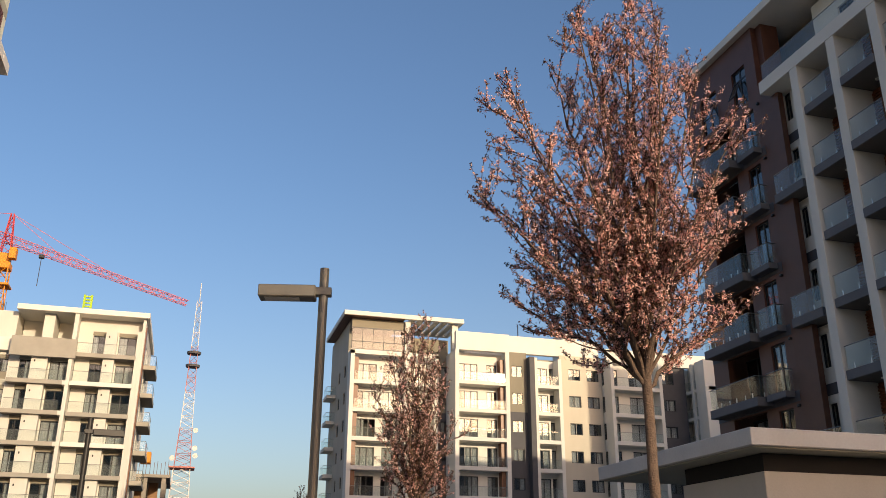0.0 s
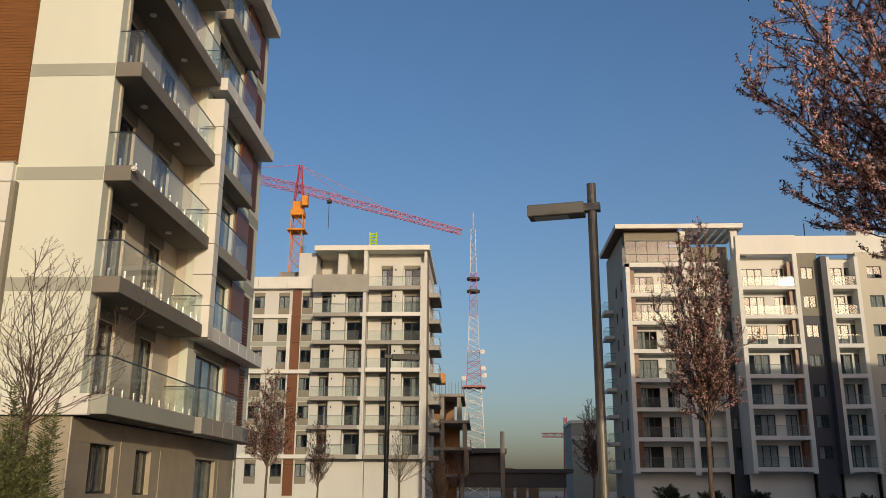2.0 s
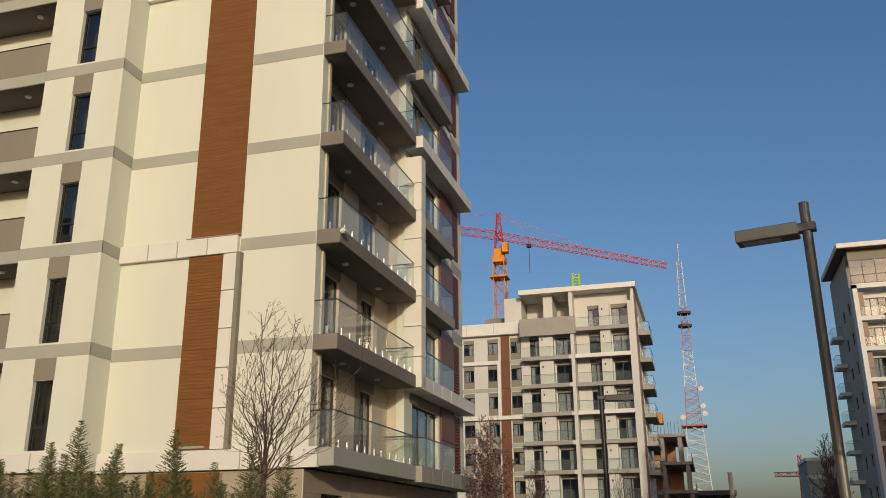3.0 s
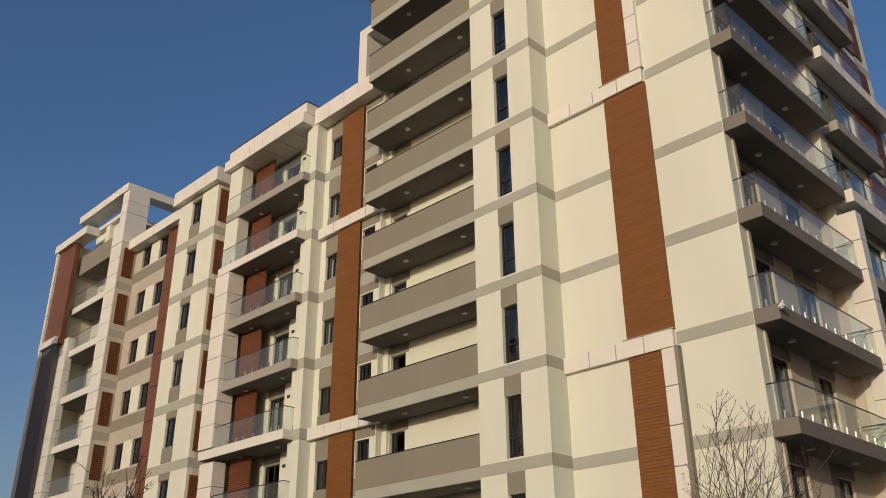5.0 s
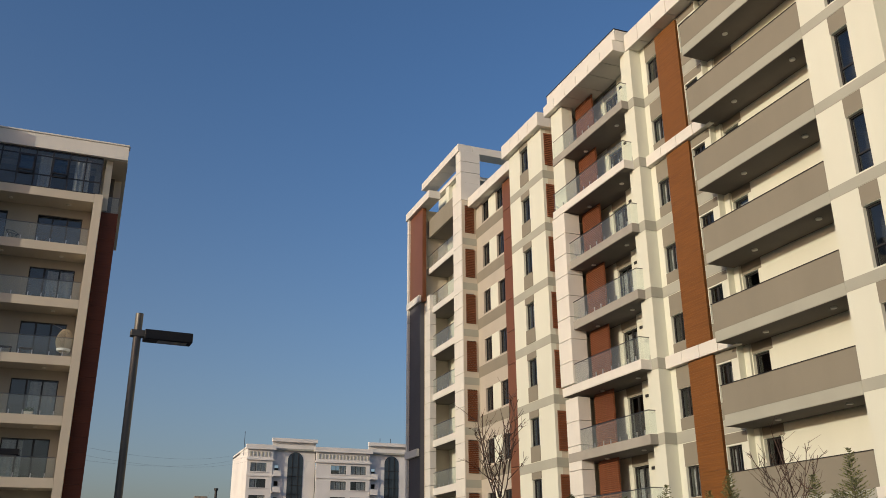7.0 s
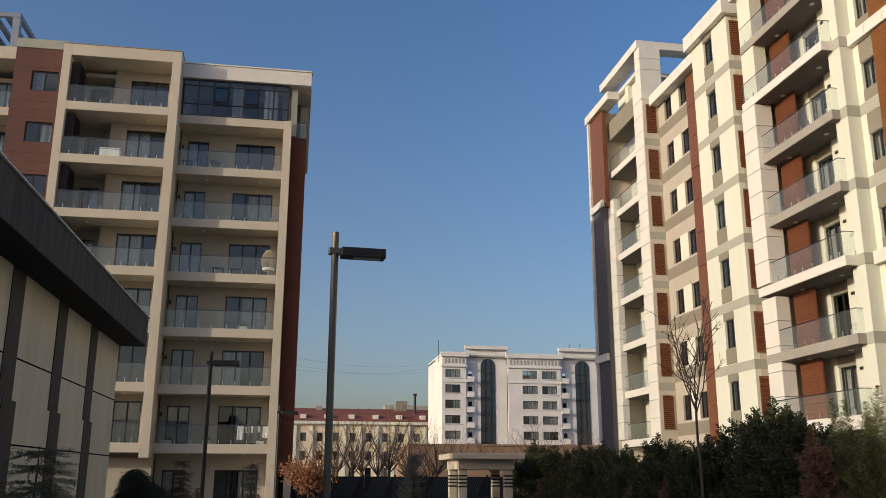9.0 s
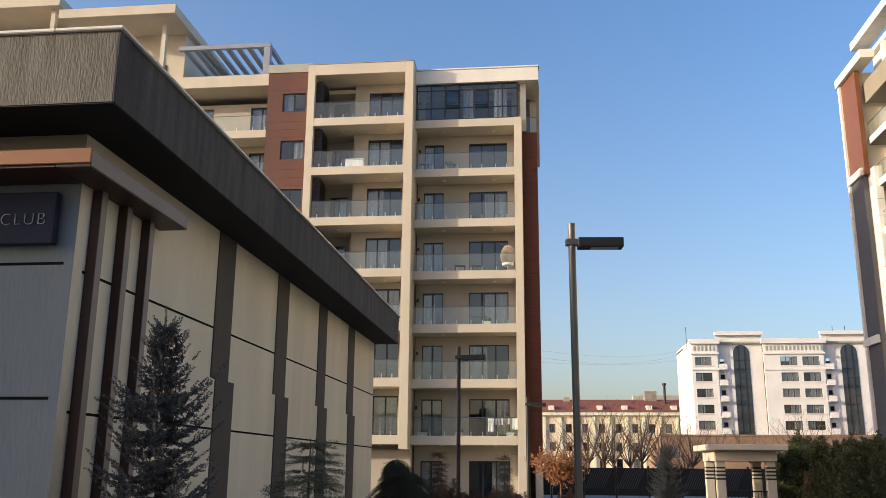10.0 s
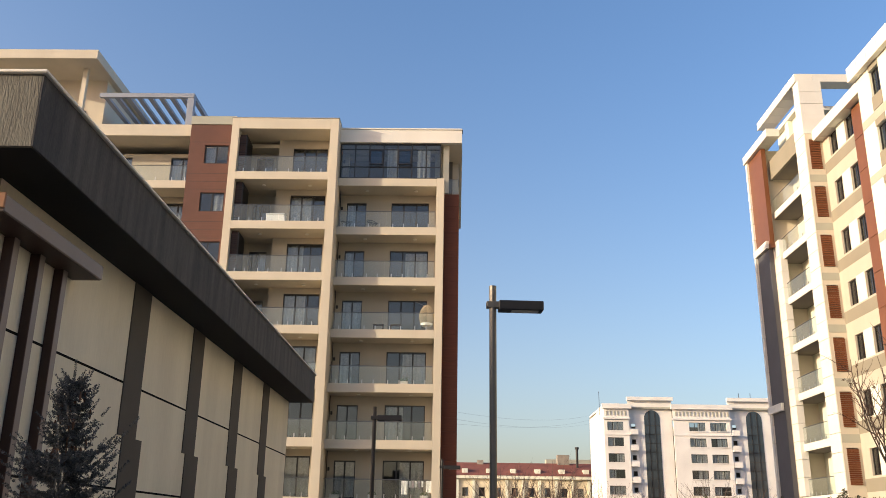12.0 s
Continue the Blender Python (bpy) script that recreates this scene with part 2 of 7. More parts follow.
def leafy(name, a, b2, rough=0.6, through=0.25):
    """Leaf or petal: colour varies clump by clump; some light passes through."""
    m = bpy.data.materials.new(name)
    m.use_nodes = True
    t = m.node_tree
    n, ln = t.nodes, t.links
    b = n["Principled BSDF"]
    b.inputs["Roughness"].default_value = rough
    g = n.new("ShaderNodeNewGeometry")
    mix = n.new("ShaderNodeMix")
    mix.data_type = "RGBA"
    mix.inputs["A"].default_value, mix.inputs["B"].default_value = (*a, 1), (*b2, 1)
    ln.new(g.outputs["Random Per Island"], mix.inputs["Factor"])
    ln.new(mix.outputs["Result"], b.inputs["Base Color"])
    tl = n.new("ShaderNodeBsdfTranslucent")
    ln.new(mix.outputs["Result"], tl.inputs["Color"])
    ms = n.new("ShaderNodeMixShader")
    ms.inputs["Fac"].default_value = through
    ln.new(b.outputs[0], ms.inputs[1])
    ln.new(tl.outputs[0], ms.inputs[2])
    ln.new(ms.outputs[0], n["Material Output"].inputs["Surface"])
    return m


PETAL = leafy("blossom", (0.95, 0.73, 0.70), (0.90, 0.50, 0.47), 0.7, 0.45)
BUDLEAF = leafy("bronze_leaf", (0.055, 0.034, 0.02), (0.15, 0.07, 0.036), 0.5, 0.25)
THUJA = leafy("thuja_green", (0.065, 0.08, 0.028), (0.235, 0.245, 0.095), 0.6, 0.28)
# darker copy of the thuja leaf for the hedge that lies in shade
THUJASHADE = leafy("shaded_thuja_green", (0.02, 0.03, 0.012), (0.09, 0.10, 0.038), 0.6, 0.2)
DRYBROWN = leafy("dry_thuja", (0.15, 0.085, 0.05), (0.26, 0.155, 0.09), 0.7, 0.2)
PALESHRUB = leafy("pale_shrub", (0.09, 0.085, 0.06), (0.20, 0.19, 0.14), 0.7, 0.2)
SPRUCE = leafy("blue_spruce", (0.014, 0.018, 0.02), (0.088, 0.10, 0.108), 0.55, 0.08)
DARKEVERGREEN = leafy("dark_evergreen", (0.025, 0.03, 0.02), (0.078, 0.08, 0.052), 0.6, 0.12)
CONEBROWN = material("spruce_cone", (0.10, 0.05, 0.03), 0.7, vary=0.2, fine=60, bump=0.4)
CEDAR = leafy("cedar_green", (0.06, 0.068, 0.038), (0.15, 0.155, 0.085), 0.6, 0.2)
RUST = leafy("rusty_leaf", (0.24, 0.095, 0.04), (0.34, 0.15, 0.06), 0.7, 0.2)
SHRUB = leafy("shrub_red_brown", (0.09, 0.04, 0.03), (0.16, 0.09, 0.05), 0.7, 0.15)


# ---- builders ----
def mesh_from(bm, name, mat):
    me = bpy.data.meshes.new(name)
    bm.to_mesh(me)
    bm.free()
    me.materials.append(mat)
    return me


def part(name, bm, mat, parent=None, label="", at=None):
    """One mesh object under a thing or a part. bm: a bmesh or a ready mesh."""
    me = bm if isinstance(bm, bpy.types.Mesh) else mesh_from(bm, name, mat)
    ob = new(name, me)
    if parent:
        ob.parent = parent
    if at is not None:
        ob.matrix_basis = at
    if label:
        ob["label"] = label
    return ob


def thing(name, label, category, at=None, group="", kind=""):
    ob = new(name)
    if at is not None:
        ob.matrix_basis = at
    return tagged(ob, label, category, group, kind)


def box(bm, x0, x1, y0, y1, z0, z1):
    v = [bm.verts.new(p) for p in ((x0, y0, z0), (x1, y0, z0), (x1, y1, z0), (x0, y1, z0), (x0, y0, z1), (x1, y0, z1), (x1, y1, z1), (x0, y1, z1))]
    for f in ((3, 2, 1, 0), (4, 5, 6, 7), (0, 1, 5, 4), (1, 2, 6, 5), (2, 3, 7, 6), (3, 0, 4, 7)):
        bm.faces.new([v[i] for i in f])


def boxes(*rows):
    bm = bmesh.new()
    for r in rows:
        box(bm, *r)
    return bm


def soft(bm, size=0.015, segments=1):
    bmesh.ops.bevel(bm, geom=bm.edges[:], offset=size, segments=segments, affect="EDGES", clamp_overlap=True)
    return bm


def bar(bm, p, q, r, sides=6, r2=None):
    """A round bar from p to q."""
    p, q = Vector(p), Vector(q)
    d = q - p
    if d.length < 1e-6:
        return
    d.normalize()
    a = d.orthogonal().normalized()
    b2 = d.cross(a)
    r2 = r if r2 is None else r2
    rings = []
    for c, rr in ((p, r), (q, r2)):
        rings.append([bm.verts.new(c + (a * math.cos(k * math.tau / sides) + b2 * math.sin(k * math.tau / sides)) * rr) for k in range(sides)])
    for k in range(sides):
        j = (k + 1) % sides
        bm.faces.new((rings[0][k], rings[0][j], rings[1][j], rings[1][k]))
    bm.faces.new(rings[0][::-1])
    bm.faces.new(rings[1])


def wall_mesh(u0, u1, z0, z1, holes, th=0.3):
    """Wall in the plane y = 0, th thick towards +y, with rectangular openings (u0, u1, z0, z1) through it."""
    us = sorted({u0, u1, *[c for h in holes for c in h[:2] if u0 < c < u1]})
    zs = sorted({z0, z1, *[c for h in holes for c in h[2:] if z0 < c < z1]})
    full = {}
    for i in range(len(us) - 1):
        for j in range(len(zs) - 1):
            cu, cz = (us[i] + us[i + 1]) / 2, (zs[j] + zs[j + 1]) / 2
            full[i, j] = not any(h[0] < cu < h[1] and h[2] < cz < h[3] for h in holes)
    bm = bmesh.new()
    cache = {}

    def v(i, j, k):
        key = (i, j, k)
        if key not in cache:
            cache[key] = bm.verts.new((us[i], k * th, zs[j]))
        return cache[key]

    for (i, j), on in full.items():
        if not on:
            continue
        bm.faces.new((v(i, j, 0), v(i + 1, j, 0), v(i + 1, j + 1, 0), v(i, j + 1, 0)))
        bm.faces.new((v(i, j + 1, 1), v(i + 1, j + 1, 1), v(i + 1, j, 1), v(i, j, 1)))
        for di, dj, a, b2 in ((-1, 0, (i, j + 1), (i, j)), (1, 0, (i + 1, j), (i + 1, j + 1)), (0, -1, (i, j), (i + 1, j)), (0, 1, (i + 1, j + 1), (i, j + 1))):
            if not full.get((i + di, j + dj), False):
                bm.faces.new((v(*b2, 0), v(*a, 0), v(*a, 1), v(*b2, 1)))
    return bm


MESHES = {}


def shared(key, make, mat):
    if key not in MESHES:
        MESHES[key] = mesh_from(make(), key[0], mat)
    return MESHES[key]


def window_unit(parent, xf, u0, u1, z0, z1, y=0.12, sashes=2, curtain=0.5, transom=0.0, name="window"):
    """A dark framed window or glazed door set y into its opening: frame, one pane a sash, and a curtain behind some."""
    w, h = round(u1 - u0, 3), round(z1 - z0, 3)

    def frame_mesh():
        f = 0.06
        cuts = [f - 0.045] + [w * k / sashes for k in range(1, sashes)] + [w - f + 0.045]
        tiers = [(f, h - f)] if not transom else [(f, h - transom - 0.03), (h - transom + 0.03, h - f)]
        return wall_mesh(0, w, 0, h, [(a + 0.045, b2 - 0.045, c, d) for a, b2 in zip(cuts, cuts[1:]) for c, d in tiers], 0.07)

    at = xf @ pose(u0, y, z0)
    fr = part(name, shared(("window_frame", w, h, sashes, transom), frame_mesh, FRAME), FRAME, parent, at=at)
    pw = w / sashes
    pane = shared(("pane", round(pw, 3), h), lambda: boxes((0.05, pw - 0.05, 0.03, 0.038, 0.055, h - 0.055)), PANE)
    for k in range(sashes):
        part("pane", pane, PANE, fr, at=pose(k * pw, 0, 0))
    if random.random() < curtain:
        side, cover = random.random(), random.choice((0.45, 0.6, 1.0))
        cw = round((w - 0.1) * cover, 2)

        def cloth():
            bm = bmesh.new()
            n = max(6, int(cw / 0.09))
            top = [bm.verts.new((cw * k / n, 0.05 * math.sin(k * 1.9) * 0.5, h - 0.08)) for k in range(n + 1)]
            low = [bm.verts.new((cw * k / n, 0.05 * math.sin(k * 1.9 + 0.4) * 0.7, 0.02)) for k in range(n + 1)]
            for k in range(n):
                bm.faces.new((low[k], low[k + 1], top[k + 1], top[k]))
            return bm

        part("curtain", shared(("curtain", cw, h), cloth, CURTAIN), CURTAIN, fr, at=pose(0.05 if side < 0.5 else w - 0.05 - cw, 0.2, 0))
    return fr


def railing(parent, xf, pts, z, height=1.0, panel=1.5, clips=True, rail=True):
    """A glass balustrade on the polyline pts (u, y): a panel a bay, a steel handrail and short steel clamps, all parts of the balcony."""
    for (ua, ya), (ub, yb) in zip(pts, pts[1:]):
        length = math.hypot(ub - ua, yb - ya)
        ang = math.degrees(math.atan2(yb - ya, ub - ua))
        n = max(1, round(length / panel))
        pl = round(length / n, 3)
        for k in range(n):
            at = xf @ pose(ua + (ub - ua) * k / n, ya + (yb - ya) * k / n, z, 0, 0, ang)
            gl = part("glass_panel", shared(("glass_panel", pl, height), lambda: boxes((0.012, pl - 0.012, -0.006, 0.006, 0.03, height - 0.02)), RAILGLASS), RAILGLASS, parent, at=at)
            gl.visible_shadow = False
            if clips:
                for c in ((0.28, 0.72) if pl > 1.0 else (0.5,)):
                    part("clamp", shared(("clamp",), lambda: boxes((-0.022, 0.022, -0.02, 0.02, 0, 0.22)), POLISHED), POLISHED, parent, at=at @ pose(pl * c, 0, 0))
        if rail:
            hl = round(length, 3)

            def rod():
                bm = bmesh.new()
                bar(bm, (0, 0, 0), (hl, 0, 0), 0.022, 8)
                return bm

            part("handrail", shared(("handrail", hl), rod, STEEL), STEEL, parent, at=xf @ pose(ua, ya, z + height, 0, 0, ang))


def balcony(parent, xf, u0, u1, y0, y1, z, th=0.4, mat=None, sides=(True, True), clips=True, inset=0.06, panel=1.5, label="", rail=True, glazed=True):
    """Slab from y0 (outer edge) to y1 with its top at z, and a glass balustrade on the outer edges."""
    slab = part("balcony", soft(boxes((u0, u1, y0, y1, z - th, z)), 0.012), mat or SLABG, parent, label, at=xf)
    # thin dark sheet paints the shade beneath the slab
    if mat in (None, SLABG, SHADESLAB, BAND, WHITE, DARKSLAB):
        part("soffit", boxes((u0 + 0.03, u1 - 0.03, y0 + 0.05, y1 - 0.01, z - th - 0.008, z - th - 0.0005)), SOFFITSHADE, slab, "balcony underside coloured dark for shade")
    if glazed:
        pts = [(u0 + inset, y0 + inset), (u1 - inset, y0 + inset)]
        if sides[0]:
            pts.insert(0, (u0 + inset, y1))
        if sides[1]:
            pts.append((u1 - inset, y1))
        railing(slab, pose(0, 0, 0), pts, z, clips=clips, panel=panel, rail=rail)
    return slab


def louvre(parent, xf, u0, u1, z0, z1, y=-0.02, pitch=0.12, mat=None):
    """A louvred panel: a backing and its slats."""
    bm = boxes((u0, u1, y + 0.03, y + 0.06, z0, z1))
    mat = mat or LOUVRE
    back = part("louvre_panel", bm, mat, parent, at=xf)
    w = round(u1 - u0, 3)
    n = int((z1 - z0) / pitch)
    rows = [(u0, u1, y - 0.03, y + 0.028, z0 + (k + 0.1) * pitch, z0 + (k + 0.72) * pitch) for k in range(n)]
    part("slat_panel", boxes(*rows), mat, back)
    return back


def strip(parent, xf, name, mat, u0, u1, y0, y1, z0, z1, bevel=0.008):
    return part(name, soft(boxes((u0, u1, y0, y1, z0, z1)), bevel) if bevel else boxes((u0, u1, y0, y1, z0, z1)), mat, parent, at=xf)


def panels_h(parent, xf, name, mat, u0, u1, y0, y1, z0, z1, step=1.15, gap=0.03):
    """A run of cladding panels side by side."""
    n = max(1, round((u1 - u0) / step))
    w = round((u1 - u0) / n, 4)
    me = shared((name, w, round(y1 - y0, 3), round(z1 - z0, 3), mat.name), lambda: soft(boxes((gap / 2, w - gap / 2, 0, y1 - y0, 0, z1 - z0)), 0.008), mat)
    for k in range(n):
        part(name, me, mat, parent, at=xf @ pose(u0 + k * w, y0, z0))


def panels_v(parent, xf, name, mat, u0, u1, y0, y1, z0, z1, step=0.95, gap=0.026, ribs=0.0):
    """A stack of cladding panels; ribs: the pitch of the grooves milled into each."""
    n = max(1, round((z1 - z0) / step))
    h = round((z1 - z0) / n, 4)
    if ribs:
        m = max(1, round(h / ribs))
        rh = h / m
        rows = [(0, u1 - u0, 0, y1 - y0, k * rh + 0.004, (k + 1) * rh - 0.004) for k in range(m)] + [(0, u1 - u0, 0.012, y1 - y0 - 0.001, 0.006, h - 0.006)]
        me = shared((name, round(u1 - u0, 3), h, "ribbed", mat.name), lambda: boxes(*rows), mat)
        for k in range(n):
            part(name, me, mat, parent, at=xf @ pose(u0, y0, z0 + k * h))
        return
    me = shared((name, round(u1 - u0, 3), round(y1 - y0, 3), h, mat.name), lambda: soft(boxes((0, u1 - u0, 0, y1 - y0, gap / 2, h - gap / 2)), 0.006), mat)
    for k in range(n):
        part(name, me, mat, parent, at=xf @ pose(u0, y0, z0 + k * h))


def wall(parent, xf, mat, u0, u1, z0, z1, holes=(), y=0.0, th=0.3, label=""):
    return part("wall", wall_mesh(u0, u1, z0, z1, list(holes), th), mat, parent, label, at=xf @ pose(0, y, 0))


def ceiling_spot(parent, xf, u, y, z):
    def disc():
        bm = bmesh.new()
        bar(bm, (0, 0, -0.05), (0, 0, 0), 0.11, 14)
        return bm

    part("ceiling_lamp", shared(("ceiling_lamp",), disc, WHITE), WHITE, parent, at=xf @ pose(u, y, z))


I4 = Matrix.Identity(4)


# ---- ground ----
def ground_z(x, y):
    """The ground falls gently towards the gate, west of the camera."""
    return -0.65 * min(1.0, max(0.0, (-14.0 - x) / 24.0)) if abs(y) < 400 else 0.0


def build_ground():
    xs = [-2500, -700, -250, -120] + [-80 + 6 * k for k in range(26)] + [120, 300, 900, 2500]
    ys = [-2500, -700, -250, -110] + [-70 + 8 * k for k in range(24)] + [170, 320, 900, 2500]
    bm = bmesh.new()
    g = [[bm.verts.new((x, y, ground_z(x, y))) for x in xs] for y in ys]
    for j in range(len(ys) - 1):
        for i in range(len(xs) - 1):
            bm.faces.new((g[j][i], g[j][i + 1], g[j + 1][i + 1], g[j + 1][i]))
    tagged(part("ground", bm, PAVE), "grey paved courtyard ground between the apartment blocks", "ground", kind="structure")


build_ground()


# ---- long apartment building with the cream front ----
def LA(k):
    return 3.96 + 3.14 * (k - 1)


def white_beam(b, xf, u0, u1, y0, y1, z0, z1, step=1.15):
    panels_h(b, xf, "cornice_panel", WHITE, u0, u1, y0, y1, z0, z1, step)


def build_long_block():
    b = thing("apartment_building", "long cream apartment building with brown cladding stripes and glass balconies", "apartment building")
    X = I4
    TOP = LA(10) + 0.9
    # core and roofs
    for row in ((-59.2, -11.9, 24.3, 37.6, 0, 25.6), (-27.6, -11.9, 24.3, 37.6, 25.6, TOP - 0.3)):
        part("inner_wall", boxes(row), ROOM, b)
    for row in ((-59.6, -28.0, 22.95, 37.8, 25.6, 25.9), (-28.0, -10.3, 22.95, 38.0, TOP - 0.3, TOP)):
        part("roof", boxes(row), BAND, b)
    # --- right-hand plain wall with the brown stripe
    wall(b, X, CREAM, -16.85, -10.25, 3.46, TOP, y=22.6)
    for k in range(1, 11):
        z = LA(k)
        if k in (3, 6, 9):
            strip(b, X, "band", BAND, -12.72, -10.27, 22.585, 22.62, z - 0.42, z - 0.04, 0)
        elif k > 1:
            strip(b, X, "band", BAND, -16.84, -14.41, 22.585, 22.62, z - 0.42, z - 0.04, 0)
            strip(b, X, "band", BAND, -12.70, -10.27, 22.585, 22.62, z - 0.42, z - 0.04, 0)
    panels_v(b, X, "cladding_board", WOOD, -14.40, -13.20, 22.53, 22.62, 4.0, 9.74, 1.45, 0.008, ribs=0.1)
    panels_v(b, X, "cladding_board", WOOD, -14.40, -12.72, 22.53, 22.62, 10.30, 19.16, 1.45, 0.008, ribs=0.1)
    panels_v(b, X, "cladding_board", WOOD, -14.40, -13.20, 22.53, 22.62, 19.72, TOP - 1, 1.45, 0.008, ribs=0.1)
    for zz in (LA(3), LA(6)):
        white_beam(b, X, -16.85, -12.74, 22.44, 22.598, zz - 0.49, zz + 0.05)
        strip(b, X, "flashing", SLABG, -14.5, -12.7, 22.42, 22.6, zz + 0.052, zz + 0.085, 0)
    panels_v(b, X, "frame_panel", WHITE, -13.19, -12.74, 22.44, 22.598, 3.98, 9.74, 1.15)
    panels_v(b, X, "frame_panel", WHITE, -13.19, -12.74, 22.44, 22.598, 19.76, TOP - 1, 1.15)
    strip(b, X, "downpipe_cover", TAUPE, -12.735, -12.60, 22.40, 22.598, 3.98, 9.74, 0)
    # base ledge and stone ground floor
    white_beam(b, X, -16.85, -9.9, 22.42, 22.598, 3.42, 3.97, 2.3)
    wall(b, X, STONE, -17.0, -10.39, -0.8, 3.40, y=22.59)
    panels_v(b, X, "cladding_board", WOOD, -15.2, -12.9, 22.53, 22.585, 0.0, 3.38, 0.9)
    # --- pier with the window slot
    PY = 21.6
    slots = [(-18.68, -17.98, LA(k) + 0.08, LA(k) + 2.1) for k in range(1, 10)]
    wall(b, X, CREAM, -19.86, -16.85, 3.42, TOP, slots, y=PY)
    part("wall", boxes((-17.15, -16.852, PY + 0.302, 22.9, 3.42, TOP)), CREAM, b)
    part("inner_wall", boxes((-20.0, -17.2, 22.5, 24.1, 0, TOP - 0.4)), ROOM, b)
    for k in range(1, 10):
        z = LA(k)
        window_unit(b, X @ pose(0, PY, 0), -18.68, -17.98, z + 0.08, z + 2.1, 0.14, 1, 0.15, transom=1.35)
        if k > 1:
            strip(b, X, "band", BAND, -19.85, -16.84, PY - 0.012, PY + 0.02, z - 0.36, z + 0.02, 0)
            strip(b, X, "band", BAND, -16.86, -16.84, PY - 0.01, 22.6, z - 0.36, z + 0.02, 0)
        strip(b, X, "panel", TAUPE, -18.70, -17.96, PY - 0.008, PY + 0.02, z + 2.11, z + 2.77, 0)
    # --- deep balconies with solid taupe parapets
    for k in range(1, 10):
        z = LA(k)
        bal = part("balcony", soft(boxes((-26.3, -19.87, PY, 23.0, z - 0.42, z)), 0.012), BAND, b, "deep balcony with a solid taupe parapet")
        for row in ((-26.3, -19.87, PY + 0.005, PY + 0.16, z + 0.003, z + 1.07), (-26.3, -26.14, PY + 0.16, 22.6, z + 0.003, z + 1.07)):
            part("parapet", boxes(row), TAUPE, bal)
        for row in ((-26.33, -19.88, PY - 0.02, PY + 0.19, z + 1.072, z + 1.10), (-26.33, -26.10, PY + 0.19, 22.6, z + 1.072, z + 1.10)):
            part("coping", boxes(row), FRAME, bal)
        part("soffit", boxes((-26.28, -19.88, PY + 0.03, 22.98, z - 0.43, z - 0.421)), SOFFITSHADE, bal)
        for u in (-24.26, -21.03):
            ceiling_spot(bal, X, u, 22.2, z - 0.43)
    holes = [(-26.0, -25.1, LA(k) + 0.5, LA(k) + 2.3) for k in range(1, 9)]
    wall(b, X, CREAM, -26.35, -20.0, -0.8, 26.0, holes, y=23.0)
    for k in range(1, 9):
        z = LA(k)
        window_unit(b, X @ pose(0, 23.0, 0), -26.0, -25.1, z + 0.5, z + 2.3, 0.14, 1, 0.3)
        strip(b, X, "panel", TAUPE, -26.0, -24.9, 22.985, 23.02, z + 2.31, z + 2.72, 0)
    # return between the balconies and the brown column
    holes = [(-27.6, -26.75, LA(k) + 0.75, LA(k) + 2.2) for k in range(1, 8)]
    wall(b, X, CREAM, -30.95, -26.35, -0.8, 26.4, holes + [(-30.22, -29.26, LA(k) + 0.55, LA(k) + 1.75) for k in range(1, 8)], y=22.6)
    part("wall", boxes((-26.35, -26.05, 22.9, 23.3, -0.8, 26.0)), CREAM, b)
    for k in range(1, 8):
        z = LA(k)
        window_unit(b, X @ pose(0, 22.6, 0), -27.6, -26.75, z + 0.75, z + 2.2, 0.12, 2, 0.8)
        window_unit(b, X @ pose(0, 22.6, 0), -30.22, -29.26, z + 0.55, z + 1.75, 0.12, 2, 0.8)
        for u0, u1, low, high in ((-27.62, -26.4, 0.74, 2.26), (-30.24, -29.24, 0.54, 1.76)):
            strip(b, X, "panel", TAUPE, u0, u1, 22.588, 22.62, z + high, z + 2.66, 0)
            strip(b, X, "panel", TAUPE, u0, u1, 22.588, 22.62, z + 0.05, z + low, 0)
        if k > 1 and k not in (3, 6):
            strip(b, X, "band", BAND, -27.62, -26.36, 22.586, 22.62, z - 0.45, z + 0.03, 0)
            strip(b, X, "band", BAND, -30.94, -29.24, 22.586, 22.62, z - 0.45, z + 0.03, 0)
    for z0, z1 in ((-0.5, 9.74), (10.30, 19.16), (19.72, 25.3)):
        panels_v(b, X, "cladding_board", WOOD, -29.22, -27.64, 22.47, 22.62, z0, z1, 1.45, 0.008, ribs=0.1)
    for zz in (LA(3), LA(6)):
        white_beam(b, X, -30.6, -26.0, 22.35, 22.598, zz - 0.47, zz + 0.05)
    white_beam(b, X, -30.9, -26.4, 21.95, 22.598, 25.45, 26.35)
    white_beam(b, X, -30.9, -28.4, 22.2, 22.9, 26.36, 26.5)
    # --- loggia bay
    for k in range(2, 8):
        z = LA(k)
        white = k in (3, 6)
        bal = balcony(b, X, -37.9, -31.05, 21.45 if white else 21.6, 23.2, z, 0.42, WHITE if white else SLABG, (False, True), panel=1.4)
        for u in (-35.6, -32.6):
            ceiling_spot(bal, I4, u, 22.3, z - 0.42)
    balcony(b, X, -37.9, -31.05, 21.45, 23.2, LA(1), 0.55, WHITE, (False, True))
    holes = []
    for k in range(1, 8):
        z = LA(k)
        holes += [(-34.9, -33.5, z + 0.02, z + 2.25), (-32.5, -31.6, z + 0.02, z + 2.25)]
    wall(b, X, CREAM, -37.3, -30.9, -0.8, 26.0, holes, y=23.2)
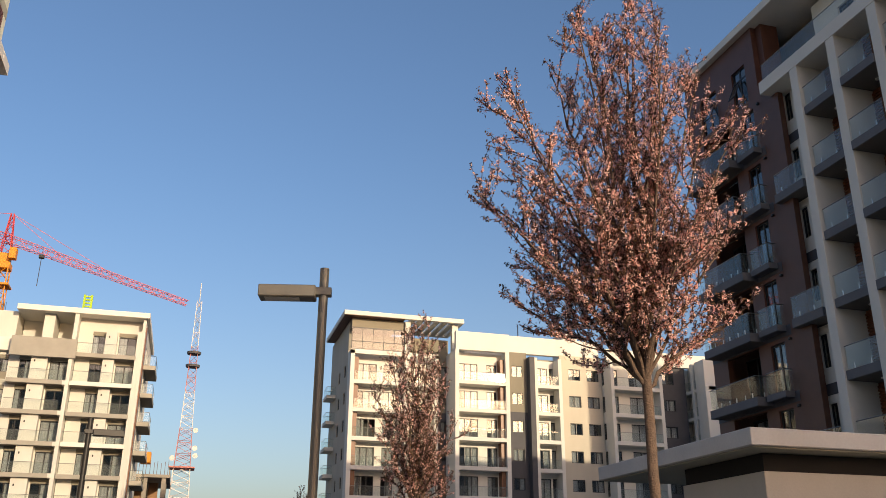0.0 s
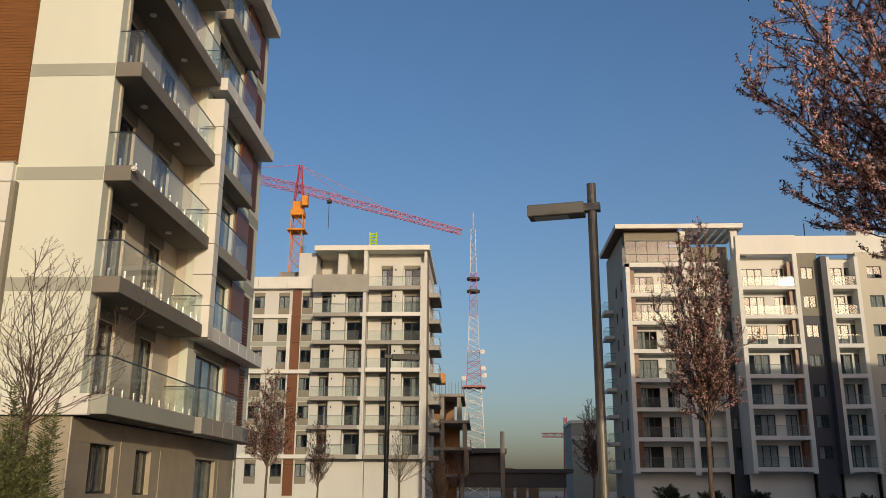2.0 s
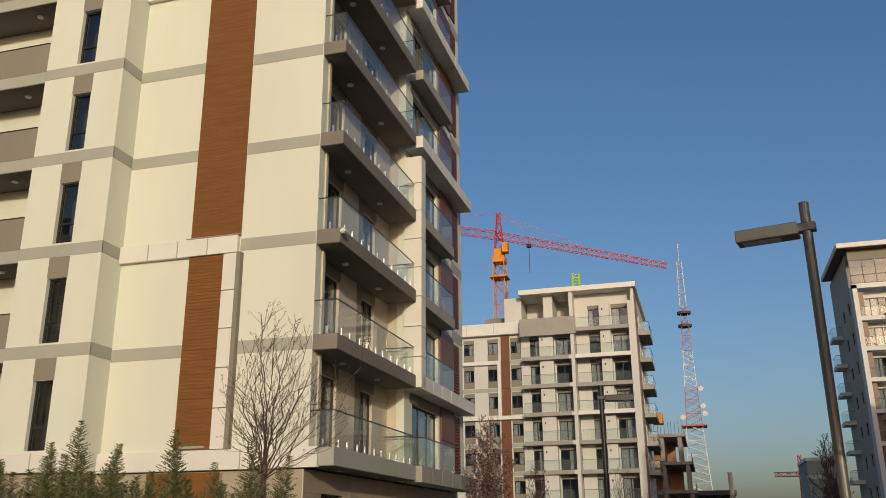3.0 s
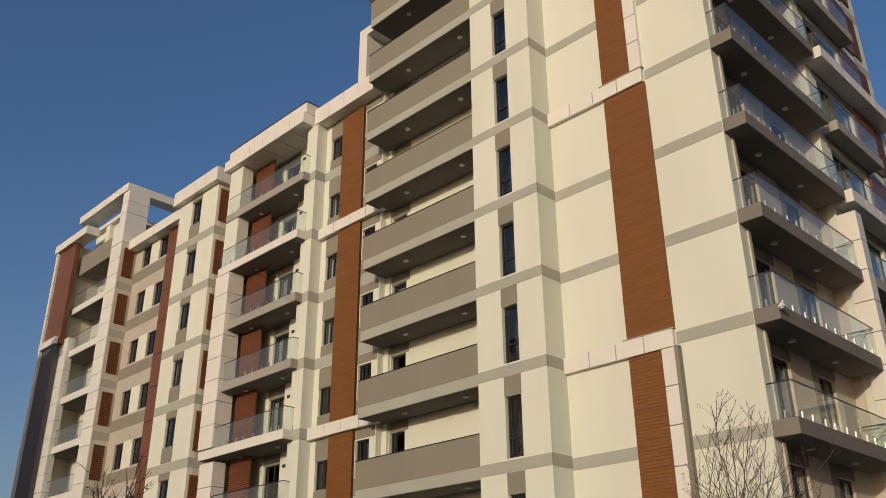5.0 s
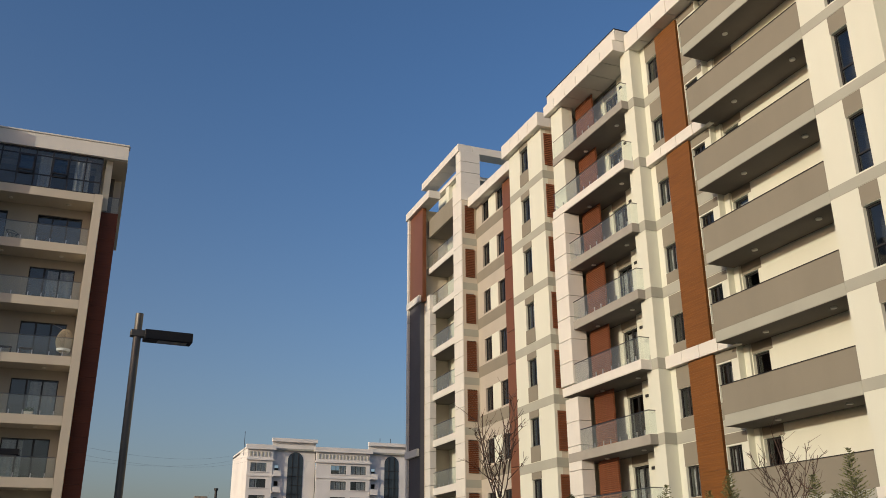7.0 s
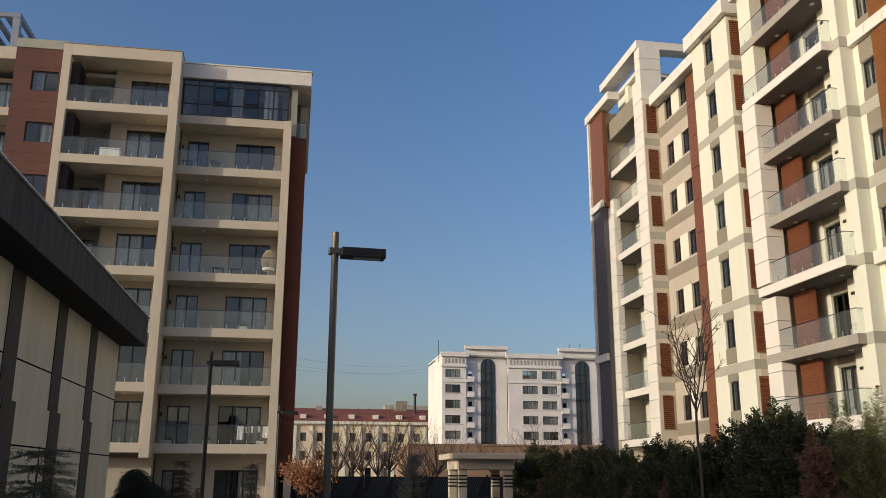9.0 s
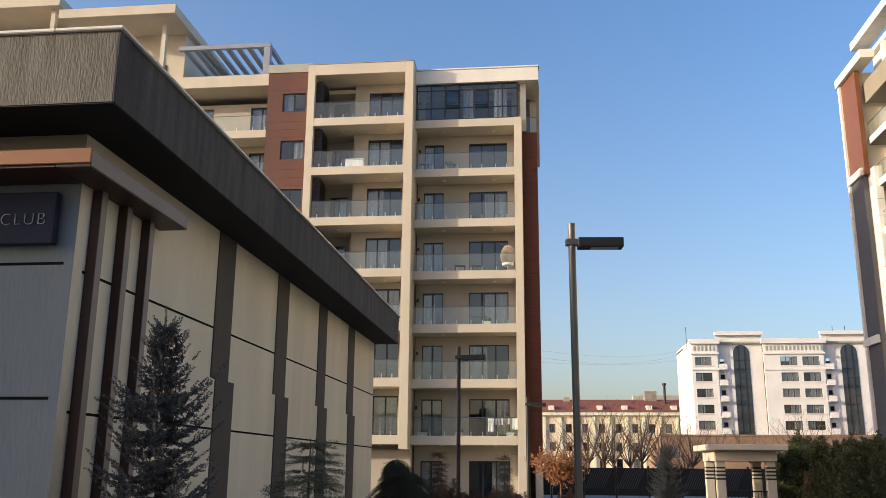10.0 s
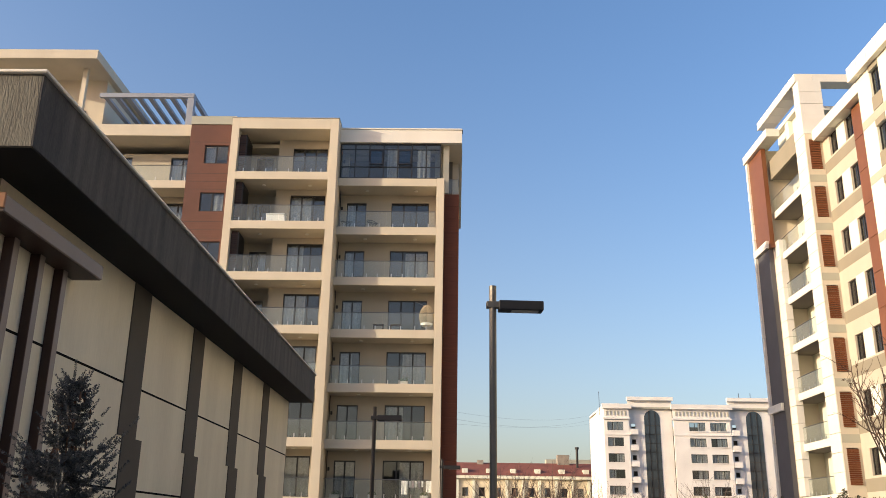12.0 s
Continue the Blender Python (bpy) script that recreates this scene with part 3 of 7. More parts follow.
    for k in range(1, 8):
        z = LA(k)
        window_unit(b, X @ pose(0, 23.2, 0), -34.9, -33.5, z + 0.02, z + 2.25, 0.1, 2, 0.85)
        window_unit(b, X @ pose(0, 23.2, 0), -32.5, -31.6, z + 0.02, z + 2.25, 0.1, 1, 0.85)
        strip(b, X, "panel", TAUPE, -34.95, -33.45, 23.188, 23.22, z + 2.26, z + 2.72, 0)
        strip(b, X, "panel", TAUPE, -32.55, -31.55, 23.188, 23.22, z + 2.26, z + 2.72, 0)
        louvre(b, X @ pose(0, 22.5, 0), -36.68, -35.0, z + 0.03, z + 2.7, 0.0, 0.09)
        part("ac_bracket", soft(boxes((-33.05, -32.85, 22.9, 23.0, z + 1.95, z + 2.08)), 0.01), FRAME, b)
        strip(b, X, "pilaster", CREAM, -33.3, -32.62, 22.95, 23.2, z + 0.0, z + 2.7, 0)
    part("pilaster", boxes((-31.45, -30.62, 22.0, 23.2, -0.8, 25.5)), CREAM, b)
    for k in range(2, 8):
        strip(b, X, "band", BAND, -31.46, -30.60, 21.985, 22.6, LA(k) - 0.45, LA(k) + 0.02, 0)
    strip(b, X, "pilaster", CREAM, -37.95, -36.75, 21.66, 22.3, 19.68, 25.5, 0)
    panels_v(b, X, "column_panel", WHITE, -37.95, -36.7, 21.42, 22.3, 10.3, 19.2, 1.1)
    panels_v(b, X, "column_panel", WHITE, -37.95, -36.75, 21.62, 22.3, 3.98, 9.7, 1.1)
    part("wall", boxes((-37.95, -37.7, 22.302, 23.2, 3.98, 25.5)), BEIGE, b)
    white_beam(b, X, -38.2, -31.0, 21.35, 23.0, 25.5, 26.1, 1.2)
    part("roof", boxes((-38.0, -31.0, 21.5, 23.2, 26.11, 26.7)), WHITE, b)
    part("roof_edge", boxes((-38.03, -30.97, 21.47, 23.2, 26.702, 26.74)), FRAME, b)
    # --- recessed strip with louvres between the bay and the window pier
    wall(b, X, BEIGE, -39.5, -37.95, -0.8, 25.4, y=22.6)
    for k in range(1, 8):
        louvre(b, pose(-39.25, 0, 0) @ pose(0, 0, 0, 0, 0, 90), 21.86, 22.52, LA(k) + 0.35, LA(k) + 2.35, -0.05, 0.115)
        strip(b, X, "band", BAND, -39.2, -37.96, 22.585, 22.62, LA(k) - 0.45, LA(k) + 0.02, 0)
    # --- window pier
    QY = 21.7
    holes = [(-41.95, -40.95, LA(k) + 0.85, LA(k) + 2.3) for k in range(1, 8)]
    wall(b, X, CREAM, -43.4, -39.25, -0.8, 25.4, holes, y=QY)
    part("wall", boxes((-39.55, -39.252, QY + 0.302, 22.9, -0.8, 25.4)), BEIGE, b)
    for k in range(1, 8):
        z = LA(k)
        window_unit(b, X @ pose(0, QY, 0), -41.95, -40.95, z + 0.85, z + 2.3, 0.12, 2, 0.8)
        strip(b, X, "panel", TAUPE, -41.98, -40.92, QY - 0.03, QY + 0.02, z + 2.31, z + 2.68, 0)
        strip(b, X, "panel", TAUPE, -41.98, -40.92, QY - 0.03, QY + 0.02, z + 0.05, z + 0.84, 0)
        if k > 1:
            strip(b, X, "band", BAND, -43.39, -39.24, QY - 0.014, QY + 0.02, z - 0.45, z + 0.02, 0)
            strip(b, X, "band", BAND, -39.255, -39.238, QY, 22.6, z - 0.45, z + 0.02, 0)
    white_beam(b, X, -43.7, -38.95, 21.35, 22.9, 25.42, 26.28, 1.2)
    # --- brown downpipe column and the small-window wall
    panels_v(b, X, "cladding_board", WOODP, -46.05, -44.85, 22.47, 22.62, -0.5, 25.0, 1.9)
    holes = []
    for k in range(1, 8):
        holes += [(-49.5, -48.45, LA(k) + 0.85, LA(k) + 2.3), (-47.3, -46.3, LA(k) + 0.85, LA(k) + 2.3)]
    wall(b, X, GREIGE, -51.0, -43.4, -0.8, 25.04, holes, y=22.6)
    for k in range(1, 8):
        z = LA(k)
        for u0, u1 in ((-49.5, -48.45), (-47.3, -46.3)):
            window_unit(b, X @ pose(0, 22.6, 0), u0, u1, z + 0.85, z + 2.3, 0.12, 2, 0.5)
        strip(b, X, "panel", CREAM, -48.42, -47.33, 22.588, 22.62, z + 0.8, z + 2.35, 0)
        strip(b, X, "panel", TAUPE, -50.9, -46.08, 22.59, 22.62, z + 0.02, z + 0.72, 0)
    white_beam(b, X, -51.0, -43.42, 22.0, 22.9, 25.05, 25.72, 1.2)
    # --- far loggia bay with a roof pergola
    part("wall", boxes((-50.75, -50.45, 21.57, 22.9, -0.8, 25.55)), BEIGE, b)
    for k in range(1, 8):
        bal = balcony(b, X, -57.6, -50.8, 21.7, 23.3, LA(k), 0.45, WHITE, (False, False), panel=1.7)
        louvre(b, pose(-50.45, 0, 0) @ pose(0, 0, 0, 0, 0, 90), 21.76, 22.42, LA(k) + 0.4, LA(k) + 2.4, -0.03, 0.115)
    panels_v(b, X, "column_panel", WHITE, -51.9, -50.44, 21.5, 21.565, 3.98, 25.55, 1.1)
    part("column_head", soft(boxes((-51.9, -50.4, 21.48, 22.95, 25.56, 26.86)), 0.01), WHITE, b)
    for k in range(2, 8):
        strip(b, X, "band", BAND, -50.6, -50.438, 21.568, 22.6, LA(k) - 0.45, LA(k) + 0.02, 0)
    panels_v(b, X, "column_panel", WHITE, -57.75, -56.4, 21.5, 21.95, 3.98, 20.6, 1.1)
    wall(b, X, CREAM, -57.8, -50.2, -0.8, 26.0, [(-56.0, -53.0, LA(k) + 0.02, LA(k) + 2.25) for k in range(1, 8)], y=23.3)
    for k in range(1, 8):
        window_unit(b, X @ pose(0, 23.3, 0), -56.0, -53.0, LA(k) + 0.02, LA(k) + 2.25, 0.1, 3, 0.5)
    part("parapet", boxes((-57.3, -51.9, 21.72, 21.9, 25.2, 26.6)), TAUPE, b)
    wall(b, X, WOODP, -59.7, -57.0, 20.25, 27.5, y=21.15)
    wall(b, X, DARKGREY, -59.7, -57.4, -0.8, 20.24, y=21.152)
    part("wall", boxes((-57.7, -57.4, 21.452, 23.3, -0.8, 27.5)), BEIGE, b)
    part("wall", boxes((-59.7, -59.4, 21.452, 37.0, -0.8, 27.5)), CREAM, b)
    white_beam(b, X, -60.1, -55.0, 20.9, 21.8, 27.52, 28.1, 1.3)
    white_beam(b, X, -59.9, -57.2, 20.95, 21.14, 20.25, 20.75, 1.3)
    white_beam(b, X, -60.05, -57.5, 20.95, 21.14, LA(3) - 0.9, LA(3) - 0.4, 1.3)
    panels_v(b, X, "column_panel", WHITE, -59.95, -59.65, 21.0, 21.3, 3.9, 27.5, 1.2)
    # roof pergola: a broad slab edge on a corner post
    white_beam(b, X, -57.9, -50.6, 21.4, 22.5, 29.3, 29.86, 1.3)
    panels_v(b, X, "pergola_post", WHITE, -51.3, -50.45, 21.5, 22.95, 26.87, 29.29, 0.9)
    part("pergola_beam", soft(boxes((-51.6, -50.6, 22.51, 26.5, 29.3, 29.84)), 0.01), WHITE, b)
    part("pergola_post", soft(boxes((-57.5, -57.0, 23.6, 24.2, 26.0, 29.29)), 0.01), WHITE, b)
    part("penthouse_wall", boxes((-57.39, -53.6, 22.6, 22.8, 26.01, 28.5)), CREAM, b)
    part("penthouse_wall", boxes((-55.2, -54.6, 22.3, 22.59, 25.95, 28.5)), CREAM, b)
    part("ceiling_slab", boxes((-57.38, -51.95, 21.905, 23.29, 25.3, 25.5)), SOFFITSHADE, b)
    part("penthouse_roof", soft(boxes((-57.3, -53.0, 22.25, 27.5, 28.51, 28.8)), 0.01), WHITE, b)
    # --- taller part: top frame and roof overhang
    wall(b, X, CREAM, -28.4, -19.86, 26.4, TOP, [(-27.4, -25.9, 26.6, 29.0), (-24.5, -22.0, LA(8) + 0.02, LA(8) + 2.3)], y=23.4)
    part("frame", boxes((-27.98, -27.4, 22.3, 23.4, 26.4, 29.3)), WHITE, b)
    part("frame", boxes((-27.98, -19.9, 22.3, 23.4, 29.302, 29.75)), WHITE, b)
    part("roof", boxes((-26.5, -16.9, 21.2, 23.4, 30.4, 30.9)), WHITE, b)
    # --- gable end
    G = pose(-10.25, 0, 0) @ pose(0, 0, 0, 0, 0, 90)          # u is world y, depth is away from +x
    RC = 0.4
    holes = []
    for k in range(1, 10):
        z = LA(k)
        holes += [(24.0, 25.35, z + 0.02, z + 2.3), (27.3, 28.5, z + 0.02, z + 2.3)]
    wall(b, G, BEIGE, 22.9, 30.0, 3.46, TOP, holes, y=RC)
    part("wall", boxes((22.902, 23.3, 0.002, RC - 0.001, 3.97, TOP)), CREAM, b, at=G)
    for k in range(1, 10):
        part("corner_pipe", boxes((23.02, 23.14, -0.05, 0.001, LA(k) + 0.02, LA(k) + 2.66)), BEIGE, b, at=G)
        strip(b, G, "panel", TAUPE, 23.32, 23.98, RC - 0.012, RC + 0.02, LA(k) + 0.02, LA(k) + 2.67, 0)
        strip(b, G, "panel", TAUPE, 26.85, 27.28, RC - 0.012, RC + 0.02, LA(k) + 0.02, LA(k) + 2.67, 0)
    for k in range(1, 10):
        z = LA(k)
        window_unit(b, G @ pose(0, RC, 0), 24.0, 25.35, z + 0.02, z + 2.3, 0.1, 2, 0.9)
        window_unit(b, G @ pose(0, RC, 0), 27.3, 28.5, z + 0.02, z + 2.3, 0.1, 2, 0.9)
        strip(b, G, "panel", TAUPE, 23.95, 25.4, RC - 0.03, RC + 0.02, z + 2.31, z + 2.67, 0)
        strip(b, G, "panel", TAUPE, 27.25, 28.55, RC - 0.03, RC + 0.02, z + 2.31, z + 2.67, 0)
        bal = balcony(b, G, 22.602, 29.8, -0.75, RC - 0.01, z, 0.5 if k == 1 else 0.45, BAND if k == 1 else SHADESLAB, (True, True), panel=1.45,
                      label="long gable balcony with a glass balustrade")
        for u in (24.6, 27.6):
            ceiling_spot(bal, I4, u, -0.1, z - 0.46)
    part("security_camera", soft(boxes((22.5, 22.72, -0.93, -0.76, LA(3) - 0.2, LA(3) - 0.05)), 0.04, 2), WHITE, b, at=G)
    # second part of the gable: white framed column, brown sheets and louvres
    holes = [(30.9, 34.3, LA(k) + 0.05, LA(k) + 2.3) for k in range(1, 10)]
    wall(b, G, CREAM, 30.0, 38.2, 3.46, TOP, holes, y=-0.25)
    part("wall", boxes((30.0, 30.25, 0.052, RC, 3.46, TOP)), BEIGE, b, at=G)
    panels_v(b, G, "column_panel", WHITE, 29.82, 30.35, -0.95, -0.26, 6.65, 15.6, 1.12)
    for k in range(1, 10):
        z = LA(k)
        window_unit(b, G @ pose(0, -0.25, 0), 30.9, 34.3, z + 0.05, z + 2.3, 0.14, 3, 0.7)
        strip(b, G, "panel", TAUPE, 30.6, 34.6, -0.275, -0.2, z + 2.31, z + 2.68, 0)
        panels_v(b, G, "brown_sheet_panel", WOODP, 34.5, 36.4, -0.34, -0.252, z + 0.02, z + 2.66, 1.4)
        louvre(b, G @ pose(0, -0.29, 0), 36.5, 37.4, z + 0.2, z + 2.55, 0.0, 0.13)
        if k in (2, 5, 7):
            white_beam(b, G, 30.0, 37.6, -0.95, -0.26, z - 0.48, z + 0.02, 1.2)
            sl = part("balcony", boxes((30.5, 34.6, -0.9, -0.26, z + 0.021, z + 0.04)), SLABG, b, at=G)
        elif k == 1:
            panels_h(b, G, "ledge_panel", SLABG, 29.9, 37.6, -0.95, -0.26, z - 0.55, z, 1.2)
            sl = part("balcony", boxes((30.5, 34.6, -0.9, -0.26, z + 0.001, z + 0.02)), SLABG, b, at=G)
        else:
            sl = part("balcony", soft(boxes((30.4, 34.8, -0.85, -0.26, z - 0.42, z)), 0.012), SLABG, b, at=G)
            strip(b, G, "band", BAND, 36.42, 38.19, -0.262, -0.24, z - 0.45, z, 0)
        railing(sl, I4, [(30.5, -0.27), (30.5, -0.8), (34.7, -0.8), (34.7, -0.34)], z + 0.03, panel=1.4, clips=False)
    part("wall", boxes((37.9, 38.2, 0.052, 30.0, 0, TOP)), CREAM, b, at=G)
    # stone ground floor under the gable
    holes = [(23.85, 25.47, 1.48, 2.8), (27.1, 28.4, 1.43, 2.75), (32.9, 35.4, 0.2, 2.68)]
    wall(b, G, STONE, 22.892, 38.2, -0.8, 3.40, holes, y=0.12)
    for h in holes:
        window_unit(b, G @ pose(0, 0.12, 0), *h, 0.16, 2, 0.9)
    # stone slabs of the ground floor, round the windows
    for row in range(6):
        z0 = 0.065 + 0.545 * row
        for col in range(14):
            a = 22.60 + 1.1 * col
            c = min(a + 1.093, 38.18)
            if not any(h[0] - 0.02 < c and a < h[1] + 0.02 and h[2] < z0 + 0.54 and z0 < h[3] + 0.02 for h in holes):
                strip(b, G, "stone_slab", STONE, a, c, 0.105, 0.122, z0, z0 + 0.539, 0)
        for a in (-12.85, -11.62):
            strip(b, X, "stone_slab", STONE, a, a + 1.22, 22.575, 22.592, z0, z0 + 0.539, 0)
    part("corner_trim", boxes((-10.388, -10.352, 22.572, 22.598, -0.3, 3.39)), BEIGE, b)
    # stone base along the front
    for u0, u1, yf in ((-30.9, -26.4, 22.5), (-36.9, -31.5, 23.1), (-43.35, -39.3, 21.6), (-50.9, -43.45, 22.5)):
        part("base_wall", boxes((u0, u1, yf - 0.04, yf + 0.09, -0.8, 3.35)), STONE, b)
    # ledge and base under the pier
    white_beam(b, X, -19.86, -16.72, 21.42, 21.598, 3.42, 3.97, 1.4)
    part("base_wall", boxes((-19.8, -16.9, 21.615, 22.5, -0.8, 3.41)), STONE, b)
    part("wall_lamp", soft(boxes((-14.2, -13.4, 22.49, 22.529, 4.03, 4.1)), 0.008), SLABG, b)
    return b


build_long_block()


# ---- block with loggias west of the gate ----
def LC(k):
    return 3.26 + 3.115 * (k - 1)


def build_west_block():
    b = thing("apartment_building", "beige apartment block with stacked glass-fronted loggias and red-brown cladding", "apartment building", pose(-49.5, 0, 0) @ pose(0, 0, 0, 0, 0, 90))
    X = I4
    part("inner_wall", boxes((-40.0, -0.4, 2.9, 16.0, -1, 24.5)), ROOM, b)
    part("roof", boxes((-16.3, 0.2, 0.9, 16.0, 24.3, 24.54)), BEIGE, b)
    # right bay
    holes = []
    for k in range(0, 7):
        z = LC(k) if k else -0.2
        holes += [(-6.92, -5.7, z + 0.05, z + 2.1), (-4.15, -1.82, z + 0.05, z + 2.12)]
    wall(b, X, RECESSSHADE, -7.3, -0.7, -1.0, 24.3, holes + [(-6.9, -1.5, 22.2, 24.2)], y=1.6)
    for k in range(0, 7):
        z = LC(k) if k else -0.2
        window_unit(b, pose(0, 1.6, 0), -6.92, -5.7, z + 0.05, z + 2.1, 0.1, 2, 0.85)
        window_unit(b, pose(0, 1.6, 0), -4.15, -1.82, z + 0.05, z + 2.12, 0.1, 3, 0.85)
    for k in range(1, 8):
        z = LC(k)
        bal = balcony(b, X, -7.3, -1.33, 0.0, 1.6, z, 0.5, BEIGE, (False, False), panel=1.55, glazed=k < 7)
        for u in (-5.6, -2.6):
            ceiling_spot(bal, I4, u, 0.8, z - 0.5)
        part("wall_lamp", soft(boxes((-7.22, -7.1, 1.2, 1.3, z + 1.5, z + 1.7)), 0.02), FRAME, b)
    part("pillar", soft(boxes((-1.33, -0.87, 0.0, 2.0, -1.0, 21.98)), 0.012), BEIGE, b)
    # glazed top loggia
    fr = part("window", boxes((-7.25, -1.1, 0.12, 0.2, 21.98, 22.05), (-7.25, -1.1, 0.12, 0.2, 24.2, 24.28), (-7.25, -1.1, 0.13, 0.19, 22.72, 22.78), (-7.25, -1.1, 0.13, 0.19, 23.88, 23.93),
                              *[(-7.25 + 0.87 * i, -7.18 + 0.87 * i, 0.121, 0.199, 22.05, 24.2) for i in range(8)]), FRAME, b, "glazed loggia front with dark frames")
    for i in range(7):
        part("pane", boxes((-7.18 + 0.87 * i, -6.38 + 0.87 * i, 0.155, 0.165, 22.05, 24.2)), PANE, fr)
    # two of its sashes stand tilted open
    for i in (2, 4):
        sash = part("open_sash", wall_mesh(0, 0.8, -1.08, 0, [(0.06, 0.74, -1.02, -0.06)], 0.05), FRAME, b, "dark window sash tilted open", at=pose(-7.18 + 0.87 * i, 0.1, 23.86, -14, 0, 0))
        part("pane", boxes((0.05, 0.75, 0.02, 0.028, -1.03, -0.05)), PANE, sash)
    for u, w in ((-4.4, 0.7), (-2.55, 0.8)):
        bm = bmesh.new()
        top = [bm.verts.new((u + w * k / 9, 0.5 + 0.03 * math.sin(k * 2.1), 24.15)) for k in range(10)]
        low = [bm.verts.new((u + w * k / 9, 0.5 + 0.04 * math.sin(k * 2.1 + 0.4), 22.05)) for k in range(10)]
        for k in range(9):
            bm.faces.new((low[k], low[k + 1], top[k + 1], top[k]))
        part("curtain", bm, CURTAIN, fr)
    part("fascia", soft(boxes((-7.3, 0.18, -0.05, 0.5, 24.3, 25.28)), 0.012), OFFWHITE, b)
    part("corner_post", soft(boxes((-0.95, -0.6, 0.4, 0.9, 21.2, 24.3)), 0.01), BEIGE, b)
    part("soffit", boxes((-7.2, 0.15, 0.21, 1.6, 24.28, 24.299)), BEIGE, b)
    railing(b, X, [(-0.78, 0.45), (0.0, 0.45), (0.0, 1.6)], 21.12, 0.95, 1.2, False)
    panels_v(b, X, "cladding_panel", SIDEWOOD, -0.86, 0.03, 0.4, 3.0, 2.2, 21.1, 0.78, 0.006)
    for row in ((-0.4, 0.0, 0.6, 16.0, -1.0, 2.18), (-0.4, 0.0, 3.0, 16.0, 2.2, 24.2)):
        part("wall", boxes(row), BEIGE, b)
    # left bay, standing forward
    LB = -0.95
    holes = []
    for k in range(1, 8):
        z = LC(k)
        holes += [(-12.83, -11.75, z + 0.05, z + 2.08), (-10.3, -8.15, z + 0.05, z + 2.25)]
    wall(b, X, RECESSSHADE, -11.2, -7.3, -1.0, 25.0, [h for h in holes if h[0] > -11], y=0.75)
    wall(b, X, RECESSSHADE, -13.8, -11.2, -1.0, 25.0, [h for h in holes if h[0] < -11], y=1.9)
    part("wall", boxes((-11.2, -10.9, 1.052, 2.2, -1.0, 25.0)), RECESSSHADE, b)
    for k in range(1, 8):
        z = LC(k)
        window_unit(b, pose(0, 1.9, 0), -12.83, -11.75, z + 0.05, z + 2.08, 0.1, 2, 0.4)
        window_unit(b, pose(0, 0.75, 0), -10.3, -8.15, z + 0.05, z + 2.25, 0.1, 3, 0.85)
        bal = balcony(b, X, -13.35, -7.8, LB, 0.749, z, 0.5, BEIGE, (False, False), panel=1.4)
        louvre(b, pose(-12.9, 0, 0) @ pose(0, 0, 0, 0, 0, 90), -0.6, 0.74, z + 0.03, z + 2.55, 0.0, 0.12, FRAME)
        louvre(b, pose(0, -0.6, 0), -13.34, -12.95, z + 0.03, z + 2.55, 0.0, 0.12, POST_BROWN)
        for u in (-11.8, -9.0):
            ceiling_spot(bal, I4, u, 0.0, z - 0.5)
        part("floor_slab", boxes((-13.79, -11.2, 0.75, 1.9, z - 0.5, z)), BEIGE, b)
        part("wall_lamp", soft(boxes((-11.28, -11.2, 1.2, 1.32, z + 1.6, z + 1.8)), 0.02), FRAME, b)
    part("frame", soft(boxes((-13.8, -13.35, LB, 2.25, 2.5, 25.45)), 0.012), BEIGE, b)
    part("frame", soft(boxes((-7.8, -7.3, LB, 1.2, 2.5, 25.45)), 0.012), BEIGE, b)
    part("frame", soft(boxes((-13.35, -7.8, LB, 2.25, 24.75, 25.45)), 0.012), BEIGE, b)
    part("wall", boxes((-13.8, -7.3, 0.3, 0.75, -1.0, 2.5)), RECESSSHADE, b)
    part("coping", boxes((-13.83, -7.27, LB - 0.03, 1.2, 25.452, 25.49)), SLABG, b)
    part("coping", boxes((-7.26, 0.23, -0.08, 0.5, 25.152, 25.19)), SLABG, b)
    # red-brown window strip
    holes = [(-15.62, -14.16, LC(k) + 0.88, LC(k) + 2.1) for k in range(1, 8)]
    wall(b, X, BRICKRED, -16.6, -13.8, -1.0, 25.45, holes, y=0.0)
    for k in range(1, 8):
        window_unit(b, X, -15.62, -14.16, LC(k) + 0.88, LC(k) + 2.1, 0.08, 2, 0.6)
        for dz in (-0.3, 0.22, 2.3):
            strip(b, X, "joint", FRAME, -16.6, -13.81, -0.004, 0.02, LC(k) + dz, LC(k) + dz + 0.018, 0)
    part("coping", boxes((-16.62, -13.81, -0.05, 0.9, 25.45, 26.0)), BAND, b)
    # set-back balconies to the south, roof terrace with pergola, penthouse
    holes = []
    for k in range(1, 8):
        z = LC(k)
        holes += [(-18.4, -16.9, z + 0.05, z + 2.2), (-22.4, -20.9, z + 0.05, z + 2.2)]
    wall(b, X, RECESSSHADE, -42.0, -16.3, -1.0, 24.4, holes, y=2.2)
    for k in range(1, 8):
        z = LC(k)
        window_unit(b, pose(0, 2.2, 0), -18.4, -16.9, z + 0.05, z + 2.2, 0.1, 2, 0.5)
        window_unit(b, pose(0, 2.2, 0), -22.4, -20.9, z + 0.05, z + 2.2, 0.1, 2, 0.5)
        balcony(b, X, -42.0, -16.32, 0.6, 2.2, z, 0.5, BEIGE, (False, False), panel=1.8)
    part("roof", soft(boxes((-42.0, -16.62, 0.5, 6.0, 24.9, 25.68)), 0.012), BEIGE, b)
